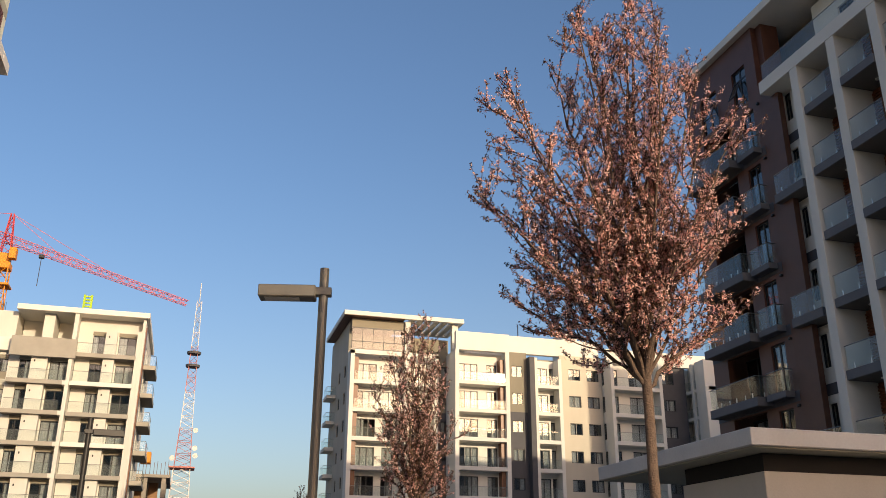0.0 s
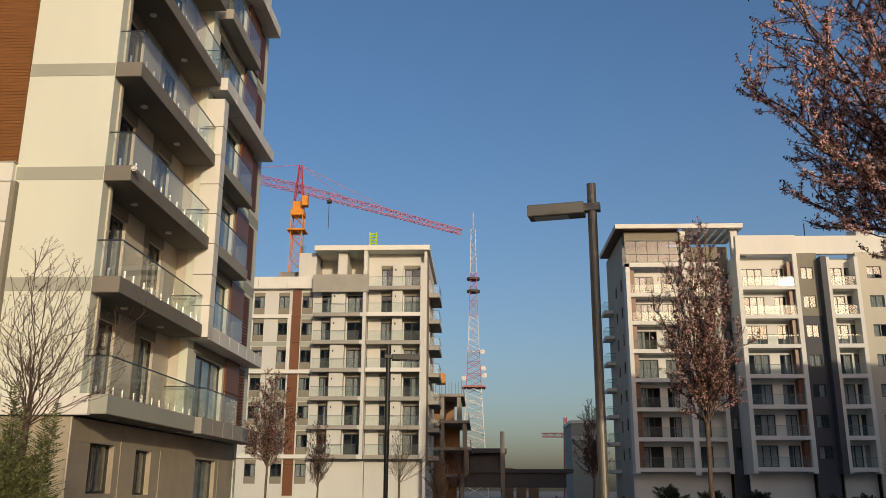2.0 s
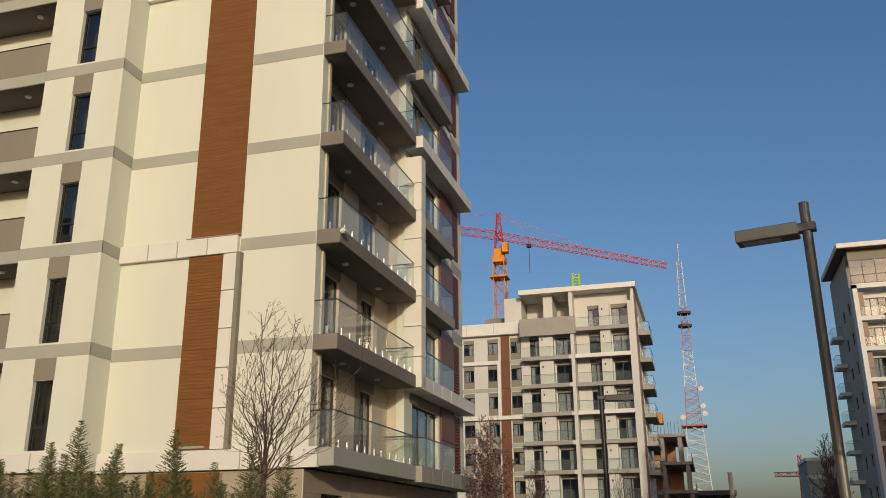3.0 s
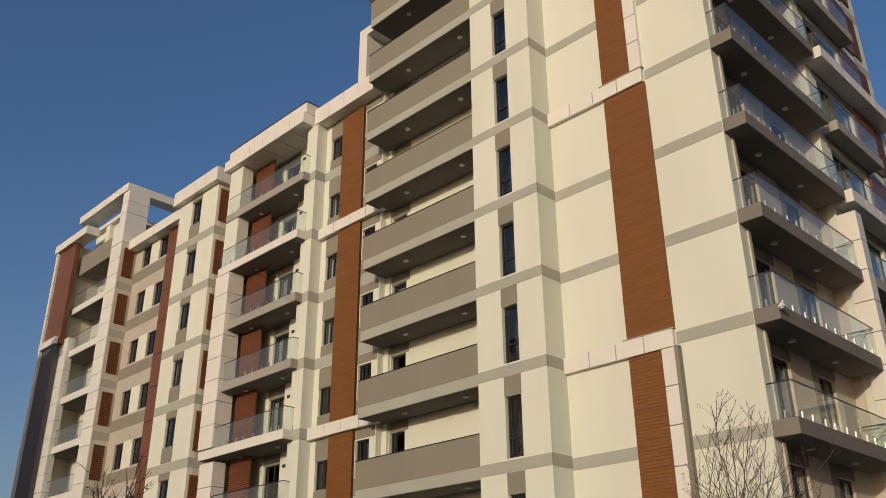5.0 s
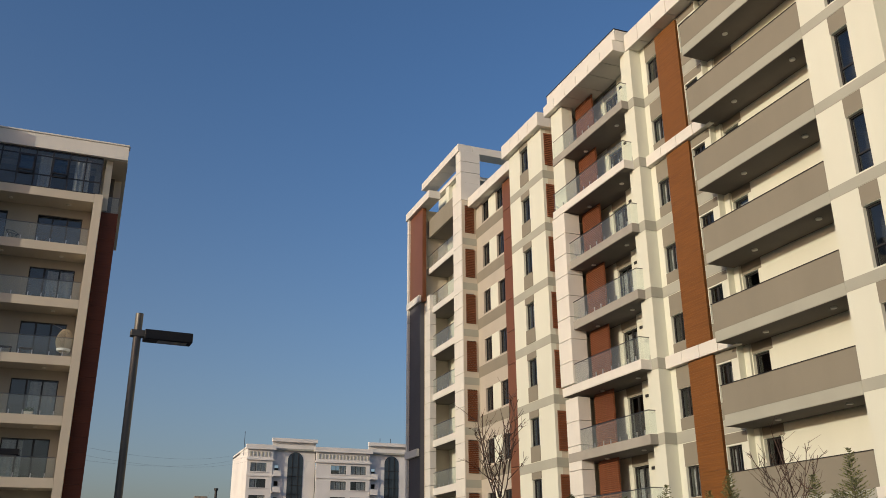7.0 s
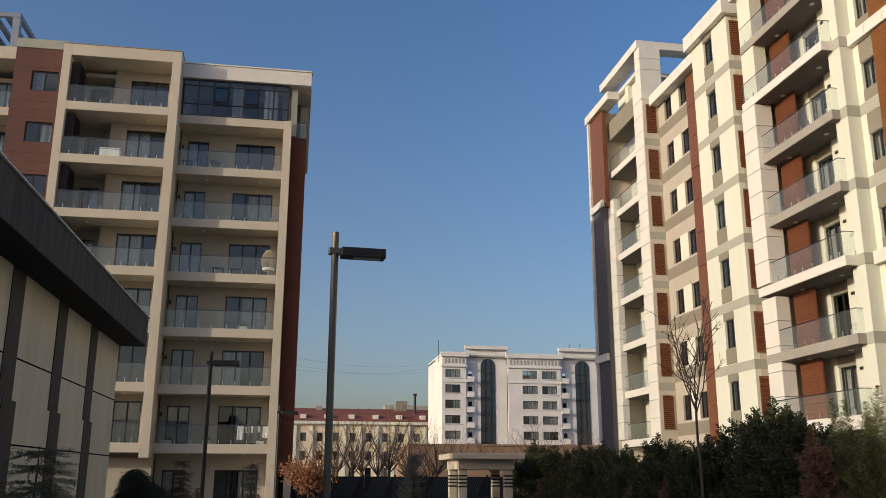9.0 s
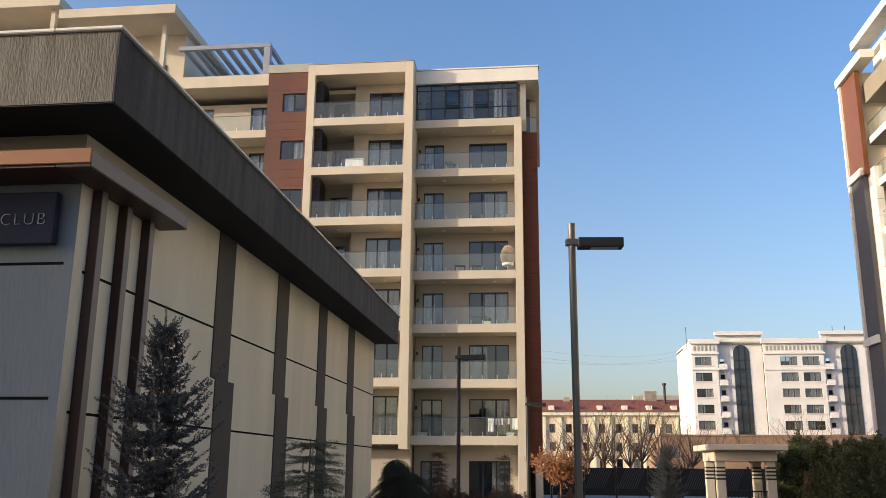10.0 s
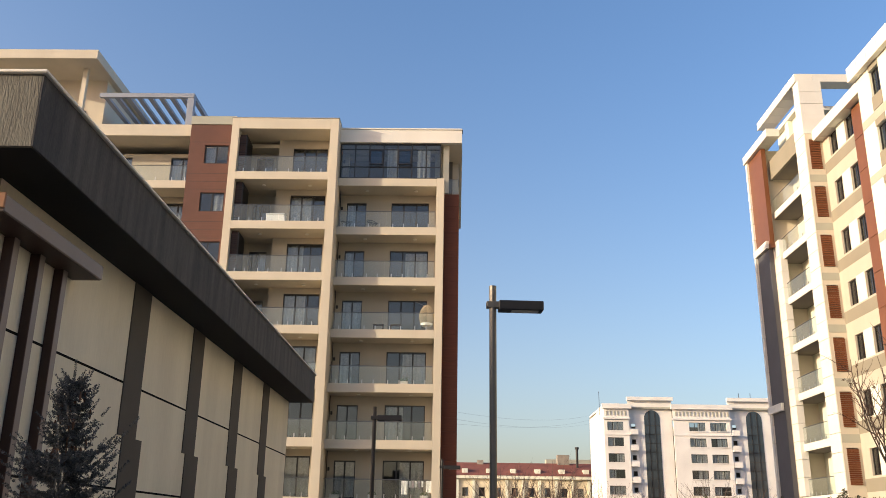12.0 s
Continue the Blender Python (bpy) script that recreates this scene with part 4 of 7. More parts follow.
    for row in ((-23.4, -17.2, 1.7, 1.95, 28.2, 28.48), (-23.4, -17.2, 6.6, 6.85, 28.2, 28.48), (-17.45, -17.2, 1.95, 6.6, 28.2, 28.48)):
        part("pergola_beam", boxes(row), PERGOLASHADE, b)
    part("pergola_post", soft(boxes((-17.62, -17.2, 1.72, 2.1, 25.68, 28.2)), 0.01), PERGOLASHADE, b)
    for i in range(8):
        part("pergola_slat", boxes((-23.2 + 0.72 * i, -22.9 + 0.72 * i, 1.96, 6.59, 28.22, 28.4)), PERGOLASHADE, b)
    part("penthouse_wall", boxes((-42.0, -24.0, 4.0, 16.0, 25.69, 30.6)), BEIGE, b)
    # dark sheet standing in for the shaded recess under the roof
    part("penthouse_window", boxes((-30.5, -25.2, 3.95, 3.996, 25.75, 28.3)), FRAME, b)
    for row in ((-25.0, -24.7, 2.3, 2.6, 25.69, 30.6), (-32.6, -32.3, 1.5, 1.8, 25.69, 31.6)):
        part("penthouse_post", boxes(row), BEIGE, b)
    part("penthouse_roof", soft(boxes((-31.75, -23.6, 1.0, 16.0, 30.6, 31.25)), 0.012), BEIGE, b)
    part("penthouse_roof", soft(boxes((-44.0, -31.8, 1.0, 16.0, 31.6, 32.26)), 0.012), BEIGE, b)
    return b


build_west_block()


# ---- sports club in the foreground ----
def build_club():
    b = thing("club_building", "low gym building with stained concrete eave and dark zigzag wall strips", "club building")
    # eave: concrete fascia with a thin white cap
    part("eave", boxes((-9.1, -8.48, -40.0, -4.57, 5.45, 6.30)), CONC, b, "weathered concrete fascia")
    part("eave", boxes((-28.05, -8.482, -5.2, -4.55, 5.45, 6.30)), SHADEFASCIA, b, "side fascia coloured darker for shade")
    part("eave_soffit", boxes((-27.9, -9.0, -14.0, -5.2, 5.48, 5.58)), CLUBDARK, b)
    # black sheet paints the eave's shade on its underside
    part("eave_soffit", boxes((-28.05, -8.49, -14.0, -4.56, 5.435, 5.4495)), BLACKSHADE, b, "eave underside coloured black for shade")
    part("eave_cap", soft(boxes((-28.1, -8.43, -5.3, -4.5, 6.302, 6.342)), 0.01), WHITE, b)
    part("eave_cap", soft(boxes((-9.2, -8.43, -40.0, -5.3, 6.302, 6.342)), 0.01), WHITE, b)
    part("roof", boxes((-28.0, -9.0, -40.0, -5.2, 5.7, 5.85)), CLUBDARK, b)
    WY, FX = -5.3, -9.35
    # side wall with dark zigzag strips
    part("wall", boxes((-27.85, FX - 0.3, WY - 0.3, WY, -1.0, 5.43)), CLUBWALL, b)
    part("wall", boxes((-27.85, -27.55, -40.0, WY - 0.3, -1.0, 5.43)), CLUBWALL, b)
    for u in (-14.2, -17.6, -21.03, -24.37):
        part("dark_strip", boxes((u - 0.42, u + 0.38, WY, WY + 0.02, 2.98, 5.43), (u - 0.72, u + 0.16, WY, WY + 0.02, -0.9, 2.98)), CLUBDARK, b)
    for z in (3.79, 2.17, 0.6):
        part("groove", boxes((-27.84, FX - 0.2, WY + 0.0005, WY + 0.004, z - 0.017, z + 0.017)), GROOVE, b)
    # front wall, set under the eave; its colour holds the bluish shade
    part("front_wall", boxes((FX - 0.298, FX, -40.0, WY - 0.004, -1.0, 4.80)), CLUBSHADE, b)
    # upper wall in taupe to imitate the eave's shadow on it
    part("front_wall", boxes((FX - 0.298, FX - 0.001, -40.0, WY - 0.0045, 4.805, 5.43)), TAUPE, b)
    part("corner_trim", boxes((FX - 0.298, FX - 0.002, WY - 0.0035, WY, -1.0, 5.43)), CLUBWALL, b)
    for z in (3.85, 2.31, 0.75):
        part("groove", boxes((FX + 0.0005, FX + 0.004, -40.0, WY - 0.12, z - 0.017, z + 0.017)), GROOVE, b)
    part("canopy_band", soft(boxes((-11.5, FX + 0.6, WY + 0.001, WY + 0.42, 4.812, 5.008)), 0.01), FINEDGE, b, "mauve-grey canopy band round the corner")
    part("canopy_band", soft(boxes((FX + 0.603, FX + 0.635, -40.0, WY + 0.43, 4.84, 5.015)), 0.008), COPPER, b, "copper-coloured canopy edge")
    part("canopy_soffit", boxes((-11.48, FX + 0.58, WY + 0.02, WY + 0.40, 4.8055, 4.811)), POST_BROWN, b, "dark brown canopy underside")
    part("canopy_soffit", boxes((FX + 0.001, FX + 0.6, -40.0, WY, 4.812, 5.008)), POST_BROWN, b)
    for u in (-9.61, -10.28, -10.95):
        fin = part("fin", soft(boxes((u - 0.14, u, WY, WY + 0.125, -0.9, 4.81)), 0.006), POST_BROWN, b, "dark brown vertical fin")
        part("edge_strip", boxes((u - 0.138, u - 0.006, WY + 0.126, WY + 0.13, -0.9, 4.805)), FINEDGE, fin, "mauve-grey outer edge")
    # sign
    sign = part("sign", soft(boxes((FX + 0.05, FX + 0.16, -10.5, -5.5, 4.05, 4.67)), 0.01), material("sign_board", (0.018, 0.026, 0.05), 0.6, vary=0.1, bump=0.02, spec=0.1), b, "dark sign board with pale letters")
    cu = bpy.data.curves.new("sign_text", "FONT")
    cu.body, cu.size, cu.extrude, cu.align_x = "GYM & SPA CLUB", 0.205, 0.006, "RIGHT"
    cu.space_character = 1.2
    cu.offset = -0.007
    tx = new("sign_text", cu)
    dg = bpy.context.evaluated_depsgraph_get()
    me = bpy.data.meshes.new_from_object(tx.evaluated_get(dg))
    bpy.data.objects.remove(tx)
    me.materials.clear()
    me.materials.append(LETTER)
    part("lettering", me, LETTER, sign, at=pose(FX + 0.168, -5.60, 4.275, 90, 0, 90))
    # unseen wing added further along to keep sun off the front
    part("entrance_wing", boxes((FX, -5.6, -40.0, -13.0, -1.0, 6.4)), CLUBSHADE, b)
    return b


build_club()


# ---- south-facing block behind the lamp ----
def LD(k):
    return 3.96 + 3.1 * (k - 1)


def framed_bay(b, xf, u0, u1, y, levels, top, wallmat, framemat, doors, col=0.5, depth=1.5, slab=0.42, louv=None, recess_mat=None):
    """A stack of loggias between two white columns: doors are (from the bay's left side, width, sashes)."""
    holes = [(u0 + d, u0 + d + w, z + 0.05, z + 2.2) for z in levels for d, w, _ in doors]
    wall(b, xf, recess_mat or wallmat, u0 + 0.02, u1 - 0.02, levels[0] - 4.5, top, holes, y=y + depth)
    for z in levels:
        for d, w, s in doors:
            window_unit(b, xf @ pose(0, y + depth, 0), u0 + d, u0 + d + w, z + 0.05, z + 2.2, 0.1, s, 0.95)
        balcony(b, xf, u0 + col, u1 - col, y + 0.02, y + depth, z, slab, framemat, (False, False), clips=False, panel=2.2)
        if louv:
            strip(b, xf, "brown_panel", WOODP, u0 + louv[0], u0 + louv[1], y + 0.5, y + depth - 0.02, z + 0.02, z + 2.66, 0)
    for a in (u0, u1 - col):
        part("column", boxes((a, a + col, y, y + depth + 0.2, levels[0] - 0.6, top)), framemat, b, at=xf)


def build_north_block():
    b = thing("apartment_building", "white apartment block with framed loggias, a dark fin and strips darkened for shade", "apartment building")
    X, Y = I4, 92.0
    lv = [LD(k) for k in range(1, 8)]
    part("inner_wall", boxes((28.5, 66.0, Y + 4.0, Y + 18.0, 0, 25.0)), ROOM, b)
    part("inner_wall", boxes((17.0, 28.4, Y + 6.2, Y + 18.0, 0, 25.0)), ROOM, b)
    part("roof", boxes((16.3, 28.0, Y + 5.2, Y + 17.0, 25.7, 25.95)), BAND, b)
    part("roof", boxes((28.0, 66.0, Y + 2.0, Y + 18.0, 25.7, 25.95)), BAND, b)
    # corner tower, set back from the bays
    T = Y + 3.3
    framed_bay(b, X, 16.25, 26.4, T, lv[:7], 25.9, OFFWHITE, OFFWHITE, ((1.0, 2.3, 3), (4.1, 1.3, 2), (7.2, 1.3, 2)), 0.45, 1.6, louv=(0.5, 1.0))
    part("column", boxes((22.4, 23.0, T - 0.05, T + 1.9, 3.2, 29.6)), OFFWHITE, b)
    holes = [(26.75, 27.75, z + 0.85, z + 2.1) for z in lv]
    # taupe strip coloured dark grey below, where the cast shade lies
    wall(b, X, DARKGREY, 26.4, 28.2, -0.5, 19.4, [h for h in holes if h[3] < 19.4], y=T + 0.3)
    wall(b, X, TAUPE, 26.4, 28.2, 19.4, 26.2, [h for h in holes if h[2] > 19.4], y=T + 0.3)
    for h in holes:
        window_unit(b, X @ pose(0, T + 0.3, 0), *h, 0.1, 2, 0.6)
    part("side_wall", boxes((27.4, 27.7, Y + 1.72, T + 0.3, 3.3, 26.0)), OFFWHITE, b)
    fr = part("window", boxes((16.3, 22.4, T + 0.3, T + 0.4, 26.0, 26.15), (16.3, 22.4, T + 0.3, T + 0.4, 28.5, 28.62), (16.3, 22.4, T + 0.31, T + 0.39, 26.95, 27.02), *[(16.3 + 1.22 * i, 16.36 + 1.22 * i, T + 0.315, T + 0.385, 26.15, 28.5) for i in range(6)]), FRAME, b, "glazed tower storey")
    for i in range(5):
        part("pane", boxes((16.37 + 1.22 * i, 17.51 + 1.22 * i, T + 0.34, T + 0.35, 26.16, 28.5)), PANE, fr)
    part("fascia", boxes((16.25, 26.4, T, T + 0.5, 25.5, 25.99)), OFFWHITE, b)
    for row in ((16.3, 28.2, T + 2.5, T + 12, 25.95, 28.4), (16.3, 22.4, T + 0.32, T + 2.49, 28.63, 29.62)):
        part("wall", boxes(row), TAUPE, b)
    part("tower_roof", soft(boxes((15.2, 22.3, T - 0.8, T + 12.5, 29.7, 30.2)), 0.02), OFFWHITE, b)
    part("soffit", boxes((15.3, 22.2, T - 0.7, T + 12.4, 29.66, 29.699)), WOODDARK, b, "dark brown eaves lining")
    for row in ((22.3, 29.2, T - 0.8, T - 0.3, 29.7, 30.2), (22.3, 29.2, T + 5.6, T + 6.1, 29.7, 30.2), (28.7, 29.2, T - 0.3, T + 5.6, 29.7, 30.2)):
        part("pergola_beam", boxes(row), OFFWHITE, b)
    part("column", boxes((28.0, 28.7, T, T + 0.7, 25.6, 29.7)), OFFWHITE, b)
    for i in range(6):
        part("pergola_slat", boxes((23.0 + 0.95 * i, 23.62 + 0.95 * i, T - 0.3, T + 5.6, 29.75, 30.05)), OFFWHITE, b)
    # west side of the tower, coloured greige to imitate its shade
    W = pose(16.25, 0, 0) @ pose(0, 0, 0, 0, 0, -90)
    holes = [(-T - c, -T - c + 1.2, z + 0.9, z + 2.2) for z in lv for c in (4.2, 8.0)]
    wall(b, W, GREIGE, -T - 14.0, -T - 1.8, -0.5, 29.6, holes, y=0.0)
    for h in holes:
        window_unit(b, W, *h, 0.1, 2, 0.5)
    for z in lv:
        balcony(b, W, -T - 12.5, -T - 9.6, -1.1, 0.0, z, 0.4, OFFWHITE, (True, True), clips=False)
    # bays towards the east
    framed_bay(b, X, 27.4, 33.75, Y, lv, 26.0, OFFWHITE, OFFWHITE, ((0.75, 2.3, 3), (4.1, 1.2, 2)), 0.45, 1.5, louv=(5.4, 5.85))
    holes = [(34.2, 35.5, z + 0.8, z + 2.1) for z in lv]
    # same split: shade painted dark grey under the sunlit taupe
    wall(b, X, DARKGREY, 33.75, 36.0, -0.5, 19.4, [h for h in holes if h[3] < 19.4], y=Y + 0.5)
    wall(b, X, TAUPE, 33.75, 36.0, 19.4, 26.2, [h for h in holes if h[2] > 19.4], y=Y + 0.5)
    for h in holes:
        window_unit(b, X @ pose(0, Y + 0.5, 0), *h, 0.1, 2, 1.0)
    part("fin", boxes((36.0, 36.6, Y - 0.5, Y + 2.0, 3.3, 25.6)), DARKGREY, b)
    framed_bay(b, X, 36.65, 40.0, Y - 0.2, lv, 25.6, OFFWHITE, OFFWHITE, ((0.6, 1.6, 2), (2.4, 0.9, 1)), 0.4, 1.5)
    holes = [(u, u + 1.5, z + 0.8, z + 2.1) for z in lv for u in (41.0, 43.3)]
    wall(b, X, BEIGE, 40.0, 45.2, -0.5, 26.2, holes, y=Y + 0.3)
    for h in holes:
        window_unit(b, X @ pose(0, Y + 0.3, 0), *h, 0.1, 2, 1.0)
    for row in ((27.5, 33.8, Y + 0.1, Y + 0.7, 26.0, 28.1), (33.8, 45.2, Y + 0.8, Y + 1.4, 26.2, 28.2), (45.2, 66, Y - 1.2, Y - 0.6, 25.4, 27.0)):
        part("parapet", boxes(row), OFFWHITE, b)
    part("stair_head", boxes((30.0, 36.0, Y + 5, Y + 10, 25.95, 29.0)), OFFWHITE, b)
    part("stair_head", boxes((42.0, 44.0, Y + 4, Y + 7, 25.95, 30.0)), OFFWHITE, b)
    # wing standing forward
    wall(b, pose(45.2, 0, 0) @ pose(0, 0, 0, 0, 0, -90), OFFWHITE, -Y - 2.0, -Y + 0.27, -0.5, 25.6, [(-Y - 0.6, -Y + 0.2, z + 0.4, z + 2.2) for z in lv])
    for z in lv:
        window_unit(b, pose(45.2, 0, 0) @ pose(0, 0, 0, 0, 0, -90), -Y - 0.6, -Y + 0.2, z + 0.4, z + 2.2, 0.1, 1, 0.2)
    framed_bay(b, X, 45.2, 51.7, Y - 2.0, lv, 25.6, OFFWHITE, OFFWHITE, ((0.7, 0.9, 1), (3.0, 2.0, 2)), 0.4, 1.5)
    holes = [(52.3, 53.9, z + 0.8, z + 2.1) for z in lv]
    wall(b, X, DARKGREY, 51.7, 55.4, -0.5, 25.6, holes, y=Y - 0.8)
    for h in holes:
        window_unit(b, X @ pose(0, Y - 0.8, 0), *h, 0.1, 2, 0.4)
    framed_bay(b, X, 55.4, 66.0, Y - 5.0, lv, 25.6, OFFWHITE, OFFWHITE, ((0.9, 1.6, 2), (4.0, 2.0, 2), (7.5, 1.6, 2)), 0.45, 1.7, louv=(0.5, 0.9))
    W2 = pose(55.4, 0, 0) @ pose(0, 0, 0, 0, 0, -90)
    framed_bay(b, W2, -Y - 0.8, -Y + 2.3, -0.02, lv, 25.6, BEIGE, OFFWHITE, ((1.0, 1.3, 2),), 0.3, 1.2, 0.35)
    framed_bay(b, W2, -Y + 2.3, -Y + 4.98, -0.02, lv, 25.6, BEIGE, OFFWHITE, ((0.8, 1.2, 2),), 0.3, 1.2, 0.35)
    # roof rods
    for u in (36.0, 42.5, 44.0):
        bm = bmesh.new()
        bar(bm, (u, Y + 3, 26), (u, Y + 3, 30.2), 0.06, 5)
        part("aerial", bm, BLACK, b)
    return b


build_north_block()


# ---- block under the crane ----
def build_crane_block():
    b = thing("apartment_building", "new white and brown apartment block with gable balconies", "apartment building")
    X, Y = I4, 92.0
    lv = [5.08 + 2.945 * k for k in range(7)]
    for row in ((-44.0, -6.2, Y + 3.0, Y + 16.0, 0, 23.0), (-17.0, -6.2, Y + 4.6, Y + 16.0, 23.0, 26.3)):
        part("inner_wall", boxes(row), ROOM, b)
    for u0, u1, yy in ((-17.6, -11.95, Y - 0.3), (-11.9, -5.5, Y)):
        doors = ((0.7, 1.75), (3.5, 5.2)) if u0 == -17.6 else ((1.4, 2.55), (3.9, 5.6))
        holes = []
        for z in lv:
            holes += [(u0 + d0, u0 + d1, z + 0.05, z + 2.1) for d0, d1 in doors]
        if u0 == -17.6:
            wall(b, X, PALE, u0, u1, -0.5, 22.7, holes[:12], y=yy + 1.3)
        else:
            wall(b, X, PALE, u0, u1 - 0.31, -0.5, 26.6, holes, y=yy + 1.3)
        for z in lv[:6] if u0 == -17.6 else lv:
            for d0, d1 in doors:
                window_unit(b, X @ pose(0, yy + 1.3, 0), u0 + d0, u0 + d1, z + 0.05, z + 2.1, 0.1, 2, 0.85)
                strip(b, X, "panel", TAUPE, u0 + d0 - 0.05, u0 + d1 + 0.05, yy + 1.25, yy + 1.31, z + 2.11, z + 2.52, 0)
            strip(b, X, "pilaster", PALE, u0 + doors[0][1] + 0.12, u0 + doors[1][0] - 0.15, yy + 0.4, yy + 1.3, z, z + 2.52, 0)
            strip(b, X, "pilaster", PALE, u0 + doors[1][1] + 0.1, u1 - 0.31 if u0 == -11.9 else u1, yy, yy + 1.3, z, z + 2.52, 0)
            end = u1 - 0.312 if u0 == -11.9 else u1 - 0.002
            part("corner_pier", boxes((u1 - 0.618, end, yy + 0.003, yy + 1.297, z - 0.419, z - 0.001)), PALE, b)
            w = u0 == -11.9 and z in (lv[5], lv[3])
            balcony(b, X, u0, u1 - 0.62, yy - 0.35 if w else yy, yy + 1.3, z, 0.42, WHITE if w else SLABG, (False, False), clips=False, panel=2.3)
            part("wall_lamp", soft(boxes((u0 + doors[0][1] + 0.4, u0 + doors[0][1] + 0.52, yy + 0.3, yy + 0.4, z + 1.75, z + 1.95)), 0.02), FRAME, b)
    # penthouse loggia
    part("parapet", boxes((-17.7, -11.7, Y - 0.5, Y - 0.2, 22.0, 23.9)), SLABG, b)
    part("roof", soft(boxes((-17.7, -5.2, Y - 0.5, Y + 16.0, 26.6, 27.15)), 0.02), WHITE, b)
    for row in ((-17.6, -12.0, Y + 4.0, Y + 4.3, 23.0, 26.6), (-15.2, -14.2, Y + 0.5, Y + 4.0, 23.0, 26.6), (-12.3, -11.9, Y - 0.3, Y + 4.0, 23.0, 26.6)):
        part("wall", boxes(row), PALE, b)
    part("wall", boxes((-19.6, -17.7, Y + 1.0, Y + 12.0, 23.3, 26.7)), PALE, b)
    part("stair_head", boxes((-22.5, -19.6, Y + 4.0, Y + 10.0, 23.3, 25.3)), ROUGHCONC, b)
    # lower wing
    holes = []
    for z in lv[:6] + [lv[0] - 2.945]:
        holes += [(c, c + 1.15, z + 0.75, z + 2.05) for c in (-19.05, -21.6, -24.3, -27.2, -30.2)]
    wall(b, X, PALE, -44.0, -17.6, -0.5, 22.6, holes, y=Y + 1.0)
    for h in holes:
        window_unit(b, X @ pose(0, Y + 1.0, 0), *h, 0.1, 2, 0.9)
        strip(b, X, "panel", TAUPE, h[0] - 0.02, h[1] + 0.02, Y + 0.985, Y + 1.01, h[3] + 0.01, h[3] + 0.4, 0)
        strip(b, X, "panel", TAUPE, h[0] - 0.02, h[1] + 0.02, Y + 0.985, Y + 1.01, h[2] - 0.7, h[2] - 0.01, 0)
    for z in lv[1:6]:
        strip(b, X, "band", BAND, -30.0, -17.65, Y + 0.98, Y + 1.01, z - 0.42, z, 0)
    panels_v(b, X, "cladding_board", WOODP, -20.1, -19.15, Y + 0.9, Y + 1.0, 13.9, 22.5, 2.9)
    panels_v(b, X, "cladding_board", WOODP, -20.25, -19.2, Y + 0.9, Y + 1.0, 1.0, 13.4, 2.9)
    white_beam(b, X, -30.0, -17.65, Y + 0.4, Y + 1.0, 22.6, 23.9, 3.0)
    white_beam(b, X, -26.5, -17.65, Y + 0.6, Y + 1.0, 13.45, 13.85, 3.0)
    white_beam(b, X, -26.5, -17.65, Y + 0.6, Y + 1.0, 4.7, 5.1, 3.0)
    part("frame", boxes((-20.5, -20.12, Y + 0.65, Y + 1.0, 13.86, 19.8), (-30.0, -20.5, Y + 0.65, Y + 1.0, 19.4, 19.8)), WHITE, b)
    # gable with stepped balconies
    G = pose(-5.5, 0, 0) @ pose(0, 0, 0, 0, 0, 90)
    wall(b, G, PALE, Y, Y + 16.0, -0.5, 26.6, [(Y + 5.0, Y + 6.5, z + 0.05, z + 2.2) for z in lv], y=0.0)
    panels_v(b, G, "cladding_board", WOODP, Y + 0.9, Y + 2.3, -0.1, 0.0, 4.0, 26.0, 3.1)
    for z in lv:
        window_unit(b, G, Y + 5.0, Y + 6.5, z + 0.05, z + 2.2, 0.1, 2, 0.6)
        balcony(b, G, Y + 4.0, Y + 10.0, -1.2, 0.0, z, 0.45, SLABG, (True, True), clips=False, panel=2.0)
    # formwork left on the roof
    fw = thing("roof_formwork", "lime green formwork frame standing on the roof edge", "formwork")
    for i in range(2):
        part("upright", boxes((-12.1 + 0.7 * i, -11.9 + 0.7 * i, Y + 2, Y + 2.2, 27.15, 29.3)), LIME, fw)
    for i in range(6):
        part("rung", boxes((-11.89, -11.41, Y + 2.03, Y + 2.17, 27.3 + 0.35 * i, 27.45 + 0.35 * i)), LIME, fw)
    for u in (-15.6, -13.0, -9.0, -20.0):
        bm = bmesh.new()
        for d in range(5):
            bar(bm, (u + 0.14 * d, Y + 3, 27.1), (u + 0.14 * d, Y + 3, 28.1), 0.025, 4)
        part("rebar", bm, BLACK, b)
    return b


build_crane_block()


